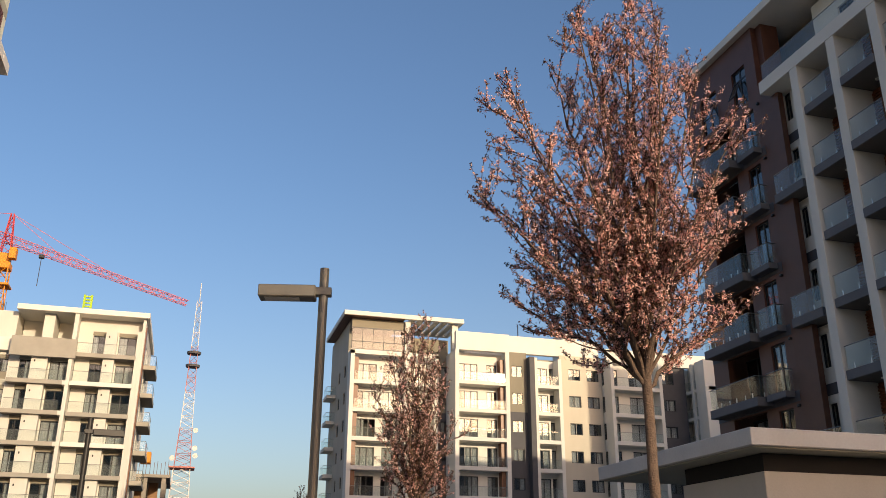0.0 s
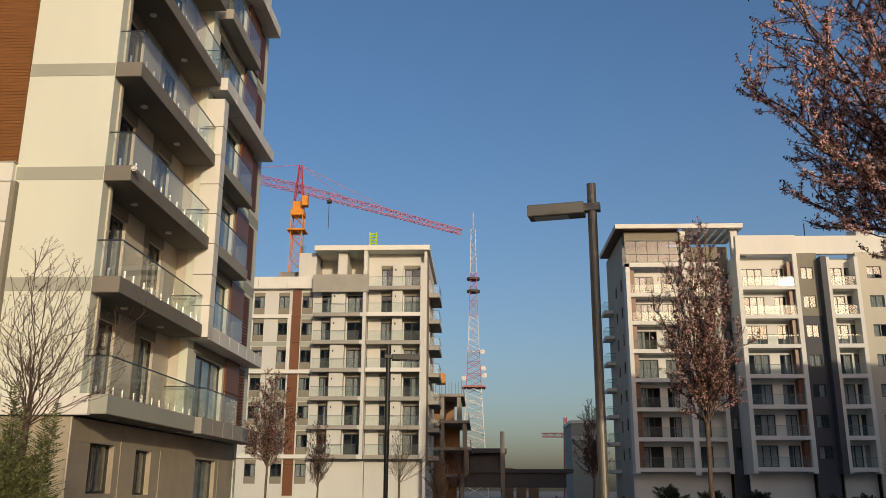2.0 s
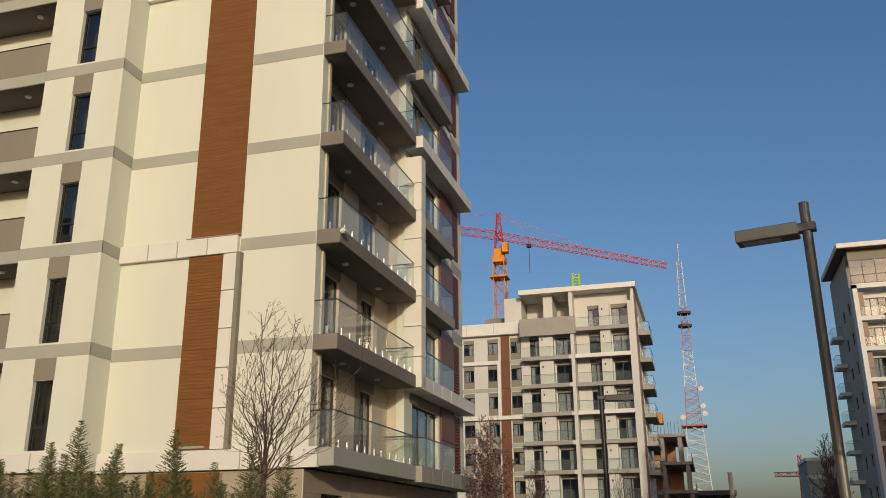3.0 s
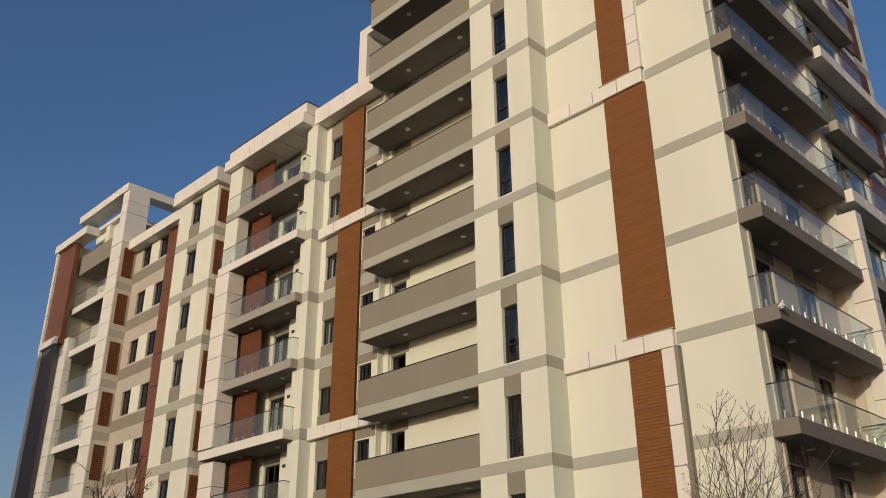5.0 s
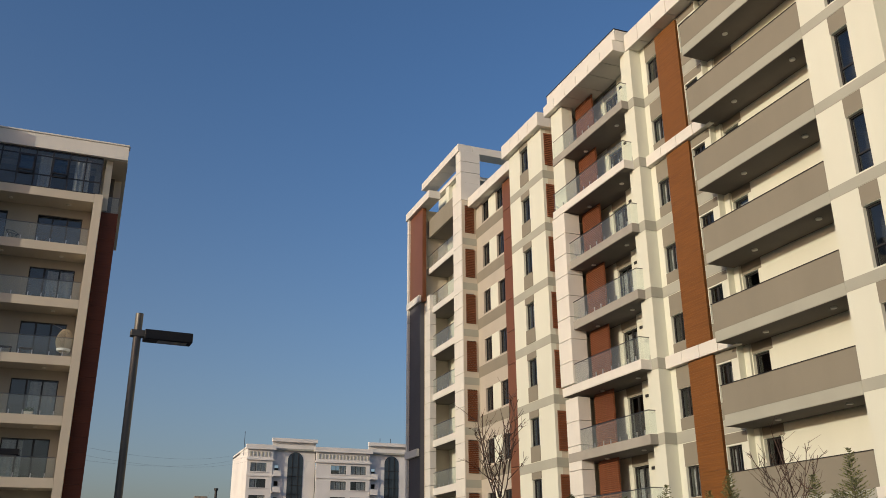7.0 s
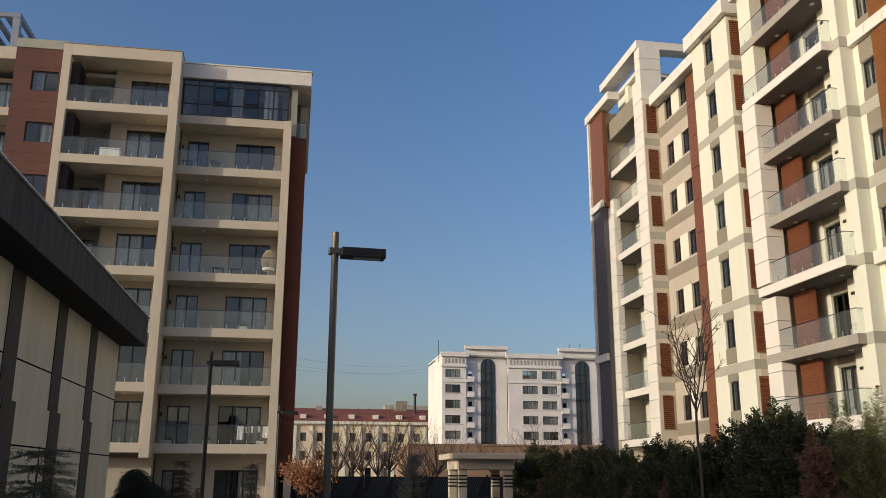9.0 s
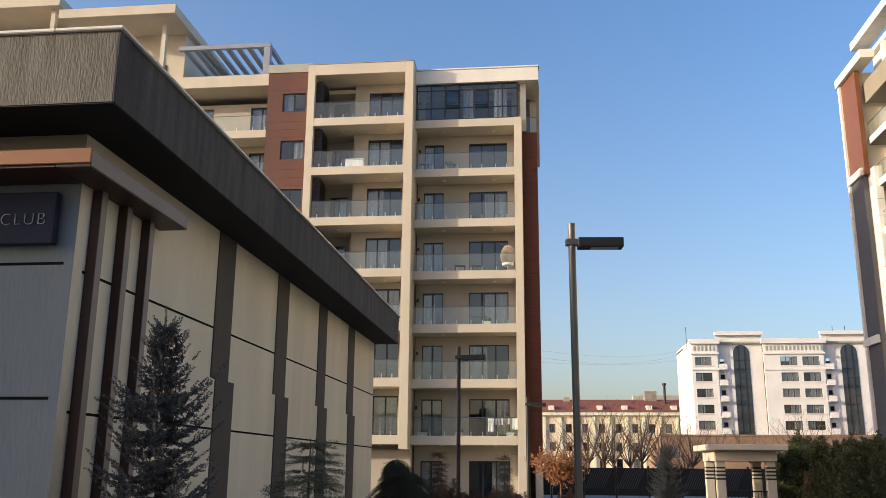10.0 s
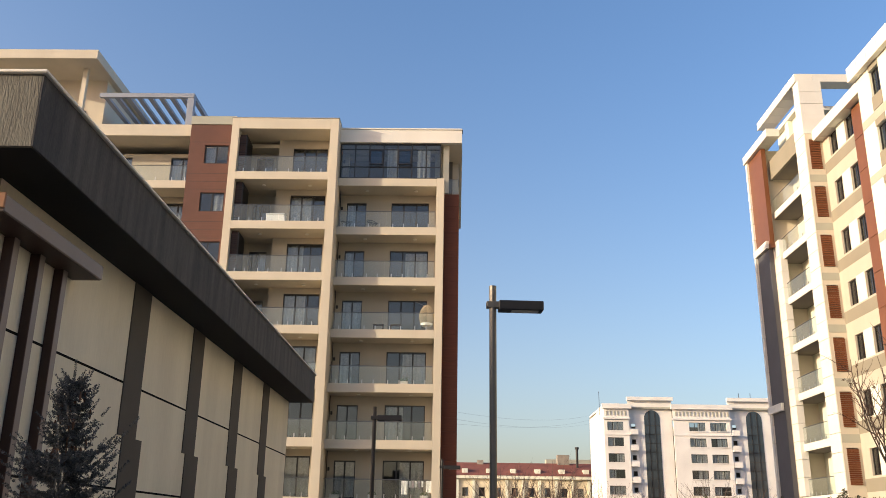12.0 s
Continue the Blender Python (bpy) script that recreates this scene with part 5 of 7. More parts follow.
# ---- shaded block beyond the cherry tree ----
def build_east_block():
    b = thing("apartment_building", "shaded apartment block with dark brown cladding and projecting glass balconies", "apartment building",
              pose(26, 0, 0) @ pose(0, 0, 0, 0, 0, -90))
    X = I4
    LE = [3.65 + 3.06 * k for k in range(9)]
    TOPE = 28.9
    part("inner_wall", boxes((-39.0, -4.0, 2.2, 8.0, 0, 28.4)), ROOM, b)
    # hidden rear mass, its height set by the shadow on the white block
    part("rear_block", boxes((-39.0, -4.0, 8.01, 38.0, 0, 26.2)), OFFWHITE, b)
    # brown part at the far end; u is minus world y
    holes = []
    for k, z in enumerate(LE[:8]):
        if k < 7:
            holes += [(-35.0, -33.95, z + 0.05, z + 2.35), (-38.6, -35.9, z + 0.05, z + 2.5)]
        else:
            holes += [(-35.4, -34.2, z - 0.1, z + 2.1), (-38.5, -36.9, z - 0.1, z + 2.1)]
    wall(b, X, DARKBROWN, -39.9, -33.35, -0.5, TOPE, holes)
    for h in holes:
        deep = h[1] - h[0] > 2.4
        window_unit(b, X if not deep else pose(0, 1.0, 0), *h, 0.1, 3 if deep else 2, 0.25, transom=0.6 if h[3] > 27 else 0.0)
    for k, z in enumerate(LE[:7]):
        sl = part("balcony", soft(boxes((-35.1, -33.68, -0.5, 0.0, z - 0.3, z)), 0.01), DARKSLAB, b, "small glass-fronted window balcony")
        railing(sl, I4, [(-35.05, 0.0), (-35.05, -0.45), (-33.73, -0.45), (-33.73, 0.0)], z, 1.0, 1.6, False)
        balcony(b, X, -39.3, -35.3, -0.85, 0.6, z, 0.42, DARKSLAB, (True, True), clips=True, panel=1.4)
        strip(b, X, "band", DARKGREY, -39.89, -33.37, -0.014, 0.02, z - 0.5, z - 0.02, 0)
        part("spot_lamp", soft(boxes((-33.55, -33.4, -0.12, 0.0, z + 2.3, z + 2.42)), 0.02), FRAME, b)
    # two top windows stand open, hinged at the head
    for u in (-35.25, -37.6):
        at = pose(u, -0.02, LE[7] + 1.4, -24, 0, 0)
        sash = part("open_sash", wall_mesh(0, 0.6, -1.15, 0, [(0.06, 0.54, -1.09, -0.06)], 0.05), FRAME, b, "dark window sash tilted open", at=at)
        part("pane", boxes((0.05, 0.55, 0.02, 0.028, -1.1, -0.05)), PANE, sash)
    wall(b, X, WOODDARK, -33.35, -31.95, -0.5, 25.3, y=-0.02)
    part("wall", boxes((-33.35, -32.9, 0.3, 1.3, 25.3, TOPE)), DARKBROWN, b)
    # pale wall with narrow windows
    holes = [(-32.2, -31.7, z + 0.7, z + 2.2) for z in LE[:7]]
    wall(b, X, OFFWHITE, -32.9, -30.2, -0.5, 24.2, holes, y=0.5)
    for k, z in enumerate(LE[:7]):
        window_unit(b, pose(0, 0.5, 0), -32.2, -31.7, z + 0.7, z + 2.2, 0.1, 1, 0.2)
        strip(b, X, "band", DARKGREY, -32.89, -30.62, 0.485, 0.51, z - 0.5, z, 0)
        if k in (1, 3, 5):
            balcony(b, X, -32.8, -30.7, -0.35, 0.5, z, 0.42, DARKSLAB, (True, False), clips=True, panel=1.2)
    # white columns with balconies between
    cols = [-30.2 + 2.55 * i for i in range(9)]
    for c in cols:
        part("column", soft(boxes((c, c + 0.52, -0.62, 1.6, -0.5, 24.2)), 0.012), OFFWHITE, b)
    part("cornice", soft(boxes((-32.45, -4.0, -0.64, 1.6, 24.2, 24.86)), 0.012), OFFWHITE, b)
    holes = [(c + 1.3, c + 2.35, z + 0.05, z + 2.25) for z in LE[:8] for c in cols]
    wall(b, X, OFFWHITE, -30.6, -4.0, -0.5, 28.5, holes, y=1.6)
    for h in holes:
        window_unit(b, pose(0, 1.6, 0), *h, 0.1, 2, 0.3)
    for k, z in enumerate(LE[:7]):
        for i, c in enumerate(cols):
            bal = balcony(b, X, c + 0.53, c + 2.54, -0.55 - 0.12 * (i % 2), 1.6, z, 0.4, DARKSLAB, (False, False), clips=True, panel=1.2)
            ceiling_spot(bal, I4, c + 1.5, 0.4, z - 0.4)
            louvre(b, pose(0, 0.9, 0), c + 0.55, c + 1.2, z + 0.03, z + 2.64, 0.0, 0.14)
    railing(b, X, [(-32.4, -0.4), (-5.0, -0.4)], 24.87, 1.0, 1.5, True)
    part("roof", soft(boxes((-40.1, -4.0, -0.35, 8.0, 28.85, 29.3)), 0.02), OFFWHITE, b)
    part("wall", boxes((-39.9, -39.6, 0.3, 8.0, -0.5, 28.85)), DARKBROWN, b)
    part("wall", boxes((-4.0, -3.7, -0.2, 8.0, -0.5, 28.85)), OFFWHITE, b)
    # hidden tower added only to shade the white block's forward wing
    part("rear_tower", boxes((-39.3, -34.0, 38.1, 82.0, -0.5, 36.6)), OFFWHITE, b)
    return b


build_east_block()


# ---- unseen plain block added south-east of the courtyard to shade the pavilion ----
south = thing("apartment_building", "unseen plain cream block added to shade the pavilion", "apartment building")
part("wall", boxes((30.5, 60.0, -46.0, -40.0, -0.5, 26.0)), CREAM, south)
part("roof", soft(boxes((30.5, 60.3, -46.0, -39.9, 26.0, 26.5)), 0.02), OFFWHITE, south)


# unseen block, sized and placed so its shadow covers the hedge
shade = thing("apartment_building", "unseen plain block added south of the club to shade the hedge", "apartment building")
part("wall", boxes((-17.5, 6.5, -66.0, -60.0, -0.5, 19.0)), BEIGE, shade)
part("roof", soft(boxes((-17.6, 6.6, -66.1, -59.9, 19.0, 19.4)), 0.02), OFFWHITE, shade)


# ---- pavilion with a white canopy ----
def build_pavilion():
    b = thing("pavilion", "low cream pavilion under a broad white flat canopy", "pavilion")
    part("canopy", soft(boxes((9.8, 26.0, 14.1, 20.5, 3.98, 4.3)), 0.015), CANOPYGREY, b)
    part("soffit", boxes((9.9, 26.0, 14.2, 20.4, 3.95, 3.979)), BAND, b)
    # band painted for the shadow below the canopy
    part("dark_band", boxes((10.45, 25.6, 14.75, 17.55, 3.6, 3.94)), BLACKSHADE, b)
    part("wall", soft(boxes((10.4, 25.7, 14.68, 17.6, -0.3, 3.6)), 0.012), PAVILIONWALL, b)
    part("wall_lamp", soft(boxes((10.28, 10.4, 16.9, 17.05, 3.1, 3.25)), 0.02), FRAME, b)
    return b


build_pavilion()


# ---- street lamps ----
def lamp_post(height, label, LAMPGREY, head_metal=None):
    b = thing("street_lamp", label, "street lamp", group="lamps of the courtyard")
    bm = bmesh.new()
    bar(bm, (0, 0, 0), (0, 0, height), 0.068, 18)
    part("pole", bm, LAMPGREY, b)
    bm = bmesh.new()
    bar(bm, (0, 0, 0), (0, 0, 0.28), 0.11, 18)
    part("base_collar", bm, LAMPGREY, b)
    z = height - 0.36
    part("bracket", soft(boxes((-0.12, 0.12, -0.075, 0.075, z - 0.07, z + 0.05)), 0.008), LAMPGREY, b)
    head = part("lamp_head", soft(boxes((-0.95, -0.11, -0.15, 0.15, z - 0.12, z + 0.06)), 0.012), head_metal or LAMPGREY, b)
    part("lens", boxes((-0.86, -0.35, -0.1, 0.1, z - 0.128, z - 0.121)), LED, head)
    return b


lamp = lamp_post(6.04, "grey metal street lamp with a flat arm head", LAMPGREY)
dark_lamp = lamp_post(6.0, "dark metal street lamp with a flat arm head", LAMPDARK)
lamp.matrix_basis = pose(1.74, 12.67, 0, 0, 0, -13)
# head takes the dark metal to paint its shaded side
shaded_lamp = lamp_post(6.14, "grey metal street lamp, its flat head coloured dark for shade", LAMPGREY, LAMPDARK)
shaded_lamp.matrix_basis = pose(-16.2, 0.65, -0.06, 0, 0, -86)
dark_lamp.matrix_basis = pose(-2.72, 26.8, -0.1, 0, 0, -172)
for (x, y, a, s) in ((-32.8, -3.03, -95, 1.08), (-43.0, -0.67, -90, 0.92)):
    copy_thing(dark_lamp, pose(x, y, ground_z(x, y), 0, 0, a) @ Matrix.Diagonal((s, s, s, 1)))


# ---- vegetation ----
def crown_mesh(name, clumps, mat, rng, per=5, size=0.035, flat=0.6):
    """Many small leaves or petals: per faces round each clump point."""
    verts, faces = [], []
    for p in clumps:
        for _ in range(per):
            c = p + Vector((rng.gauss(0, 1), rng.gauss(0, 1), rng.gauss(0, 1))) * size * 0.8
            a = Vector((rng.gauss(0, 1), rng.gauss(0, 1), rng.gauss(0, 1))).normalized()
            b2 = a.orthogonal().normalized()
            s = size * rng.uniform(0.6, 1.2)
            n = len(verts)
            verts += [c - a * s, c + b2 * s * flat, c + a * s, c - b2 * s * flat]
            faces.append((n, n + 1, n + 2, n + 3))
    me = bpy.data.meshes.new(name)
    me.from_pydata([tuple(v) for v in verts], [], faces)
    me.materials.append(mat)
    return me


class Branches:
    """Tapering limbs as one mesh, kept as plain lists."""

    def __init__(self):
        self.verts, self.faces = [], []

    def limb(self, pts, r0, r1, sides):
        rings = []
        for i, p in enumerate(pts):
            d = (pts[min(i + 1, len(pts) - 1)] - pts[max(i - 1, 0)]).normalized()
            a = d.orthogonal().normalized()
            b2 = d.cross(a)
            r = r0 + (r1 - r0) * i / (len(pts) - 1)
            rings.append(len(self.verts))
            for k in range(sides):
                t = k * math.tau / sides
                self.verts.append(tuple(p + (a * math.cos(t) + b2 * math.sin(t)) * r))
        for s, e in zip(rings, rings[1:]):
            for k in range(sides):
                j = (k + 1) % sides
                self.faces.append((s + k, s + j, e + j, e + k))

    def mesh(self, name, mat):
        me = bpy.data.meshes.new(name)
        me.from_pydata(self.verts, [], self.faces)
        me.materials.append(mat)
        for p in me.polygons:
            p.use_smooth = True
        return me


def grow(rng, start, direction, length, steps, wander, rise):
    pts, p, d = [start.copy()], start.copy(), direction.normalized()
    for _ in range(steps):
        d = (d + Vector((rng.gauss(0, wander), rng.gauss(0, wander), rng.gauss(0, wander) + rise))).normalized()
        p = p + d * (length / steps)
        pts.append(p.copy())
    return pts


def upright_tree(name, label, category, seed, fork=3.4, top=7.4, spread=1.5, lean=(0.0, 0.0), limbs=9, second=9, third=6, trunk=0.06, bloom=1.0, leaf=0.5, petal=None, group="", gap=0.055):
    """A vase-shaped street tree: straight trunk, limbs that fan upwards from one fork, twigs, and blossom along them."""
    rng = random.Random(seed)
    t = thing(name, label, category, group=group)
    wood, twigs, clumps = Branches(), Branches(), []
    wood.limb([Vector((rng.gauss(0, 0.012), rng.gauss(0, 0.012), z * (fork + 0.1) / 7)) for z in range(8)], trunk * 1.15, trunk * 0.85, 12)
    rise = top - fork
    for i in range(limbs):
        az = i * math.tau / limbs + rng.uniform(-0.3, 0.3)
        side = 1.0 + lean[0] * math.cos(az) + lean[1] * math.sin(az)
        tilt = rng.uniform(0.22, 0.80) if i else 0.05
        reach = rise * rng.uniform(0.78, 1.02) * (1.08 - 0.42 * tilt)
        d = Vector((math.cos(az) * math.sin(tilt) * side * spread, math.sin(az) * math.sin(tilt) * side * spread, math.cos(tilt)))
        base = Vector((0, 0, fork + rng.uniform(-0.25, 0.15)))
        pts = grow(rng, base, d, reach, 9, 0.06, 0.05)
        wood.limb(pts, trunk * 0.5, 0.008, 7)
        for j in range(second):
            f = 0.12 + 0.83 * (j + rng.random()) / second
            k = min(len(pts) - 2, int(f * 9))
            p = pts[k].lerp(pts[k + 1], f * 9 - k)
            dd = (pts[k + 1] - pts[k]).normalized()
            out = Vector((rng.gauss(0, 1), rng.gauss(0, 1), rng.uniform(-0.35, 0.6)))
            out = (out - dd * out.dot(dd)).normalized()
            ln = reach * rng.uniform(0.22, 0.42) * (1.05 - 0.5 * f)
            sp = grow(rng, p, dd * 0.75 + out * 0.75, ln, 6, 0.08, 0.10)
            twigs.limb(sp, 0.010, 0.004, 5)
            lines = [(sp, ln)]
            for _ in range(third):
                g = rng.uniform(0.15, 0.95)
                kk = min(len(sp) - 2, int(g * 6))
                q = sp[kk].lerp(sp[kk + 1], g * 6 - kk)
                d2 = (sp[kk + 1] - sp[kk]).normalized()
                o2 = Vector((rng.gauss(0, 1), rng.gauss(0, 1), rng.uniform(-0.3, 0.7))).normalized()
                l2 = rng.uniform(0.16, 0.42)
                tp = grow(rng, q, d2 * 0.8 + o2 * 0.7, l2, 3, 0.1, 0.12)
                twigs.limb(tp, 0.0055, 0.0025, 4)
                lines.append((tp, l2))
            for line, l3 in lines:
                n = int(l3 / gap)
                for m in range(n):
                    f2 = (m + rng.random()) / max(n, 1)
                    kk = min(len(line) - 2, int(f2 * (len(line) - 1)))
                    clumps.append(line[kk].lerp(line[kk + 1], f2 * (len(line) - 1) - kk))
    part("trunk", wood.mesh("trunk", BARK), BARK, t)
    part("branchwork", twigs.mesh("branchwork", TWIG), TWIG, t)
    rng.shuffle(clumps)
    nb, nl = int(len(clumps) * bloom), int(len(clumps) * leaf)
    if nb:
        part("blossom", crown_mesh("blossom", clumps[:nb], petal or PETAL, rng, 5, 0.026, 0.8), PETAL, t)
    if nl:
        rng.shuffle(clumps)
        part("young_foliage", crown_mesh("young_foliage", clumps[:nl], BUDLEAF, rng, 3, 0.032, 0.45), BUDLEAF, t)
    return t


ENVELOPE = ((-0.08, 0.25), (0.05, 0.6), (0.2, 0.84), (0.35, 0.96), (0.5, 1.0), (0.62, 0.9), (0.7, 0.74), (0.87, 0.43), (1.0, 0.2), (1.06, 0.1))


def egg(h):
    """Radius of the crown at the height h of its 0 to 1."""
    for (a, ra), (b2, rb) in zip(ENVELOPE, ENVELOPE[1:]):
        if a <= h <= b2:
            return ra + (rb - ra) * (h - a) / (b2 - a)
    return 0.0


def blossom_tree(name, label, category, seed, fork, top, radius, lean, limbs=25, second=11, third=6, group="", full=1.0, bloom=0.7, slim=1.0):
    """An egg-shaped cherry: limbs curve up and out from one fork, side shoots fill the crown, blossom and bronze leaves sit along them."""
    rng = random.Random(seed)
    t = thing(name, label, category, group=group)
    wood, shoots, clumps, tips = Branches(), Branches(), [], []
    bumps = [rng.uniform(0.92, 1.08) for _ in range(40)]

    def inside(p, slack):
        h = (p.z - fork) / (top - fork)
        c = Vector((lean[0], lean[1], 0)) * math.sin(math.pi * min(1.0, max(0.0, h)))
        d = Vector((p.x, p.y, 0)) - c
        k = int((math.atan2(d.y, d.x) + math.pi) / math.tau * 7.99) + 8 * max(0, min(4, int(h * 5)))
        return d.length < egg(h) * radius * bumps[k] * slack

    def keep(pts, slack):
        out = [pts[0]]
        for p in pts[1:]:
            if not inside(p, slack):
                break
            out.append(p)
        return out

    wood.limb([Vector((rng.gauss(0, 0.012), rng.gauss(0, 0.012), z * (fork + 0.1) / 7)) for z in range(8)], 0.056, 0.046, 12)
    for i in range(limbs):
        h = 0.12 + 0.88 * ((i + 0.5) / limbs) ** 0.8
        az = i * 2.39996 + rng.uniform(-0.2, 0.2)
        hh = min(h, 0.98)
        c = Vector((lean[0], lean[1], 0)) * math.sin(math.pi * hh)
        r = egg(hh) * radius * rng.uniform(0.7, 0.9)
        goal = c + Vector((math.cos(az) * r, math.sin(az) * r, fork + h * (top - fork)))
        start = Vector((0, 0, fork - rng.uniform(0.0, 0.25) + 0.5 * max(0.0, h - 0.6)))
        mid = Vector((goal.x * 0.34, goal.y * 0.34, start.z + (goal.z - start.z) * 0.46))
        n = 10
        pts = []
        for k in range(n + 1):
            f = k / n
            p = start * (1 - f) ** 2 + mid * (2 * f * (1 - f)) + goal * f * f
            w = 0.035 * math.sin(f * math.pi)
            pts.append(p + Vector((rng.gauss(0, w), rng.gauss(0, w), rng.gauss(0, w))))
        wood.limb(pts, (0.02 + 0.006 * rng.random()) * slim, 0.006 * slim, 7)
        length = (goal - start).length
        for j in range(int(second * (0.6 + 0.17 * length))):
            f = 0.16 + 0.82 * (j + rng.random()) / second
            if f > 0.99:
                break
            k = int(f * n)
            p = pts[k].lerp(pts[k + 1], f * n - k)
            dd = (pts[k + 1] - pts[k]).normalized()
            o = Vector((rng.gauss(0, 1), rng.gauss(0, 1), rng.uniform(-0.3, 0.5)))
            o = (o - dd * o.dot(dd)).normalized()
            ln = rng.uniform(0.35, 0.95) * (1.1 - 0.45 * f)
            sp = keep(grow(rng, p, dd * 0.8 + o * 0.75, ln, 7, 0.09, 0.09), 1.08)
            if len(sp) < 3:
                continue
            shoots.limb(sp, 0.009 * slim, 0.004 * slim, 5)
            lines = [sp]
            for _ in range(third):
                g = rng.uniform(0.1, 0.97) * (len(sp) - 1)
                kk = min(len(sp) - 2, int(g))
                q = sp[kk].lerp(sp[kk + 1], g - kk)
                d2 = (sp[kk + 1] - sp[kk]).normalized()
                o2 = Vector((rng.gauss(0, 1), rng.gauss(0, 1), rng.uniform(-0.35, 0.7))).normalized()
                tp = keep(grow(rng, q, d2 * 0.8 + o2 * 0.75, rng.uniform(0.14, 0.42), 4, 0.1, 0.1), 1.14)
                if len(tp) < 3:
                    continue
                shoots.limb(tp, 0.005 * slim, 0.0025 * slim, 4)
                lines.append(tp)
            for line in lines:
                for a, b2 in zip(line, line[1:]):
                    m = (b2 - a).length / 0.054
                    for _ in range(int(m) + (rng.random() < m % 1)):
                        clumps.append(a.lerp(b2, rng.random()))
                tips += [line[-1], line[-1].lerp(line[-2], 0.6)]
        for k in range(3, n):
            clumps += [pts[k].lerp(pts[k + 1], rng.random()) for _ in range(3)]
    part("trunk", wood.mesh("trunk", BARK), BARK, t)
    part("branchwork", shoots.mesh("branchwork", TWIG), TWIG, t)
    rng.shuffle(clumps)
    n = len(clumps)
    n = int(n * full)
    if n and bloom:
        part("blossom", crown_mesh("blossom", clumps[:int(n * bloom)], PETAL, rng, 9, 0.015, 0.9), PETAL, t)
    part("young_foliage" if n else "bud", crown_mesh("young_foliage" if n else "bud", clumps[max(0, int(n * (bloom - 0.16))):n] + tips, BUDLEAF, rng, 4 if n else 2, 0.022 if n else 0.013, 0.55), BUDLEAF, t)
    return t


cherry = blossom_tree("cherry_tree", "street cherry tree full of pink blossom and bronze leaves", "tree", 11, 3.48, 7.6, 1.62, (-0.25, 0.1), limbs=30, group="cherry trees", bloom=0.8)
cherry.matrix_basis = pose(4.06, 7.38, 0, 0, 0, 0)
second_cherry = blossom_tree("cherry_tree", "slim cherry tree thinly covered with pale pink blossom", "tree", 17, 3.2, 7.75, 1.32, (-0.12, 0.0), limbs=20, second=10, third=6, group="cherry trees", full=0.95, bloom=0.45)
second_cherry.matrix_basis = pose(5.02, 19.9, -0.1)
third_cherry = copy_thing(second_cherry, pose(-7.58, 32.3, 0, 0, 0, 250) @ Matrix.Diagonal((0.86, 0.86, 0.76, 1)))
bare = blossom_tree("bare_tree", "young leafless tree with fine twigs in bud", "tree", 23, 2.65, 5.3, 1.55, (0.36, 0.0), limbs=18, second=8, third=4, group="bare young trees", full=0.0, slim=0.58)
bare.matrix_basis = pose(-6.8, 13.4, 0.05)
thin = upright_tree("bare_tree", "slender leafless sapling in front of the long building", "tree", 31, 3.2, 6.0, 0.62, (0, 0), 7, 6, 3, 0.03, 0.0, 0.05, group="bare young trees")
thin.matrix_basis = pose(-17.95, 8.5, -0.1)
copy_thing(thin, pose(-17.2, 15.9, -0.1, 0, 0, 100) @ Matrix.Diagonal((1, 1, 0.9, 1)))
for (x, y, a, sx, sz) in ((-3.5, 40.0, 0, 1.0, 0.9), (-1.0, 47.0, 120, 1.0, 0.8), (25.0, 55.0, 20, 1.2, 0.9), (36.0, 60.0, 70, 1.2, 0.9)):
    copy_thing(bare, pose(x, y, -0.3, 0, 0, a) @ Matrix.Diagonal((sx, sx, sz, 1)))
leafy_tree = blossom_tree("small_tree", "slim young tree with sparse dark leaves", "tree", 29, 2.2, 5.6, 0.95, (0.0, 0.0), limbs=13, second=8, third=5, group="leafy young trees", full=0.75, bloom=0.0)
leafy_tree.matrix_basis = pose(5.0, 40.0, 0)
copy_thing(leafy_tree, pose(-7.1, 40.0, -0.1, 0, 0, 60) @ Matrix.Diagonal((0.8, 0.8, 0.88, 1)))
copy_thing(leafy_tree, pose(-1.9, 43.0, -0.1, 0, 0, 160) @ Matrix.Diagonal((0.9, 0.9, 0.6, 1)))


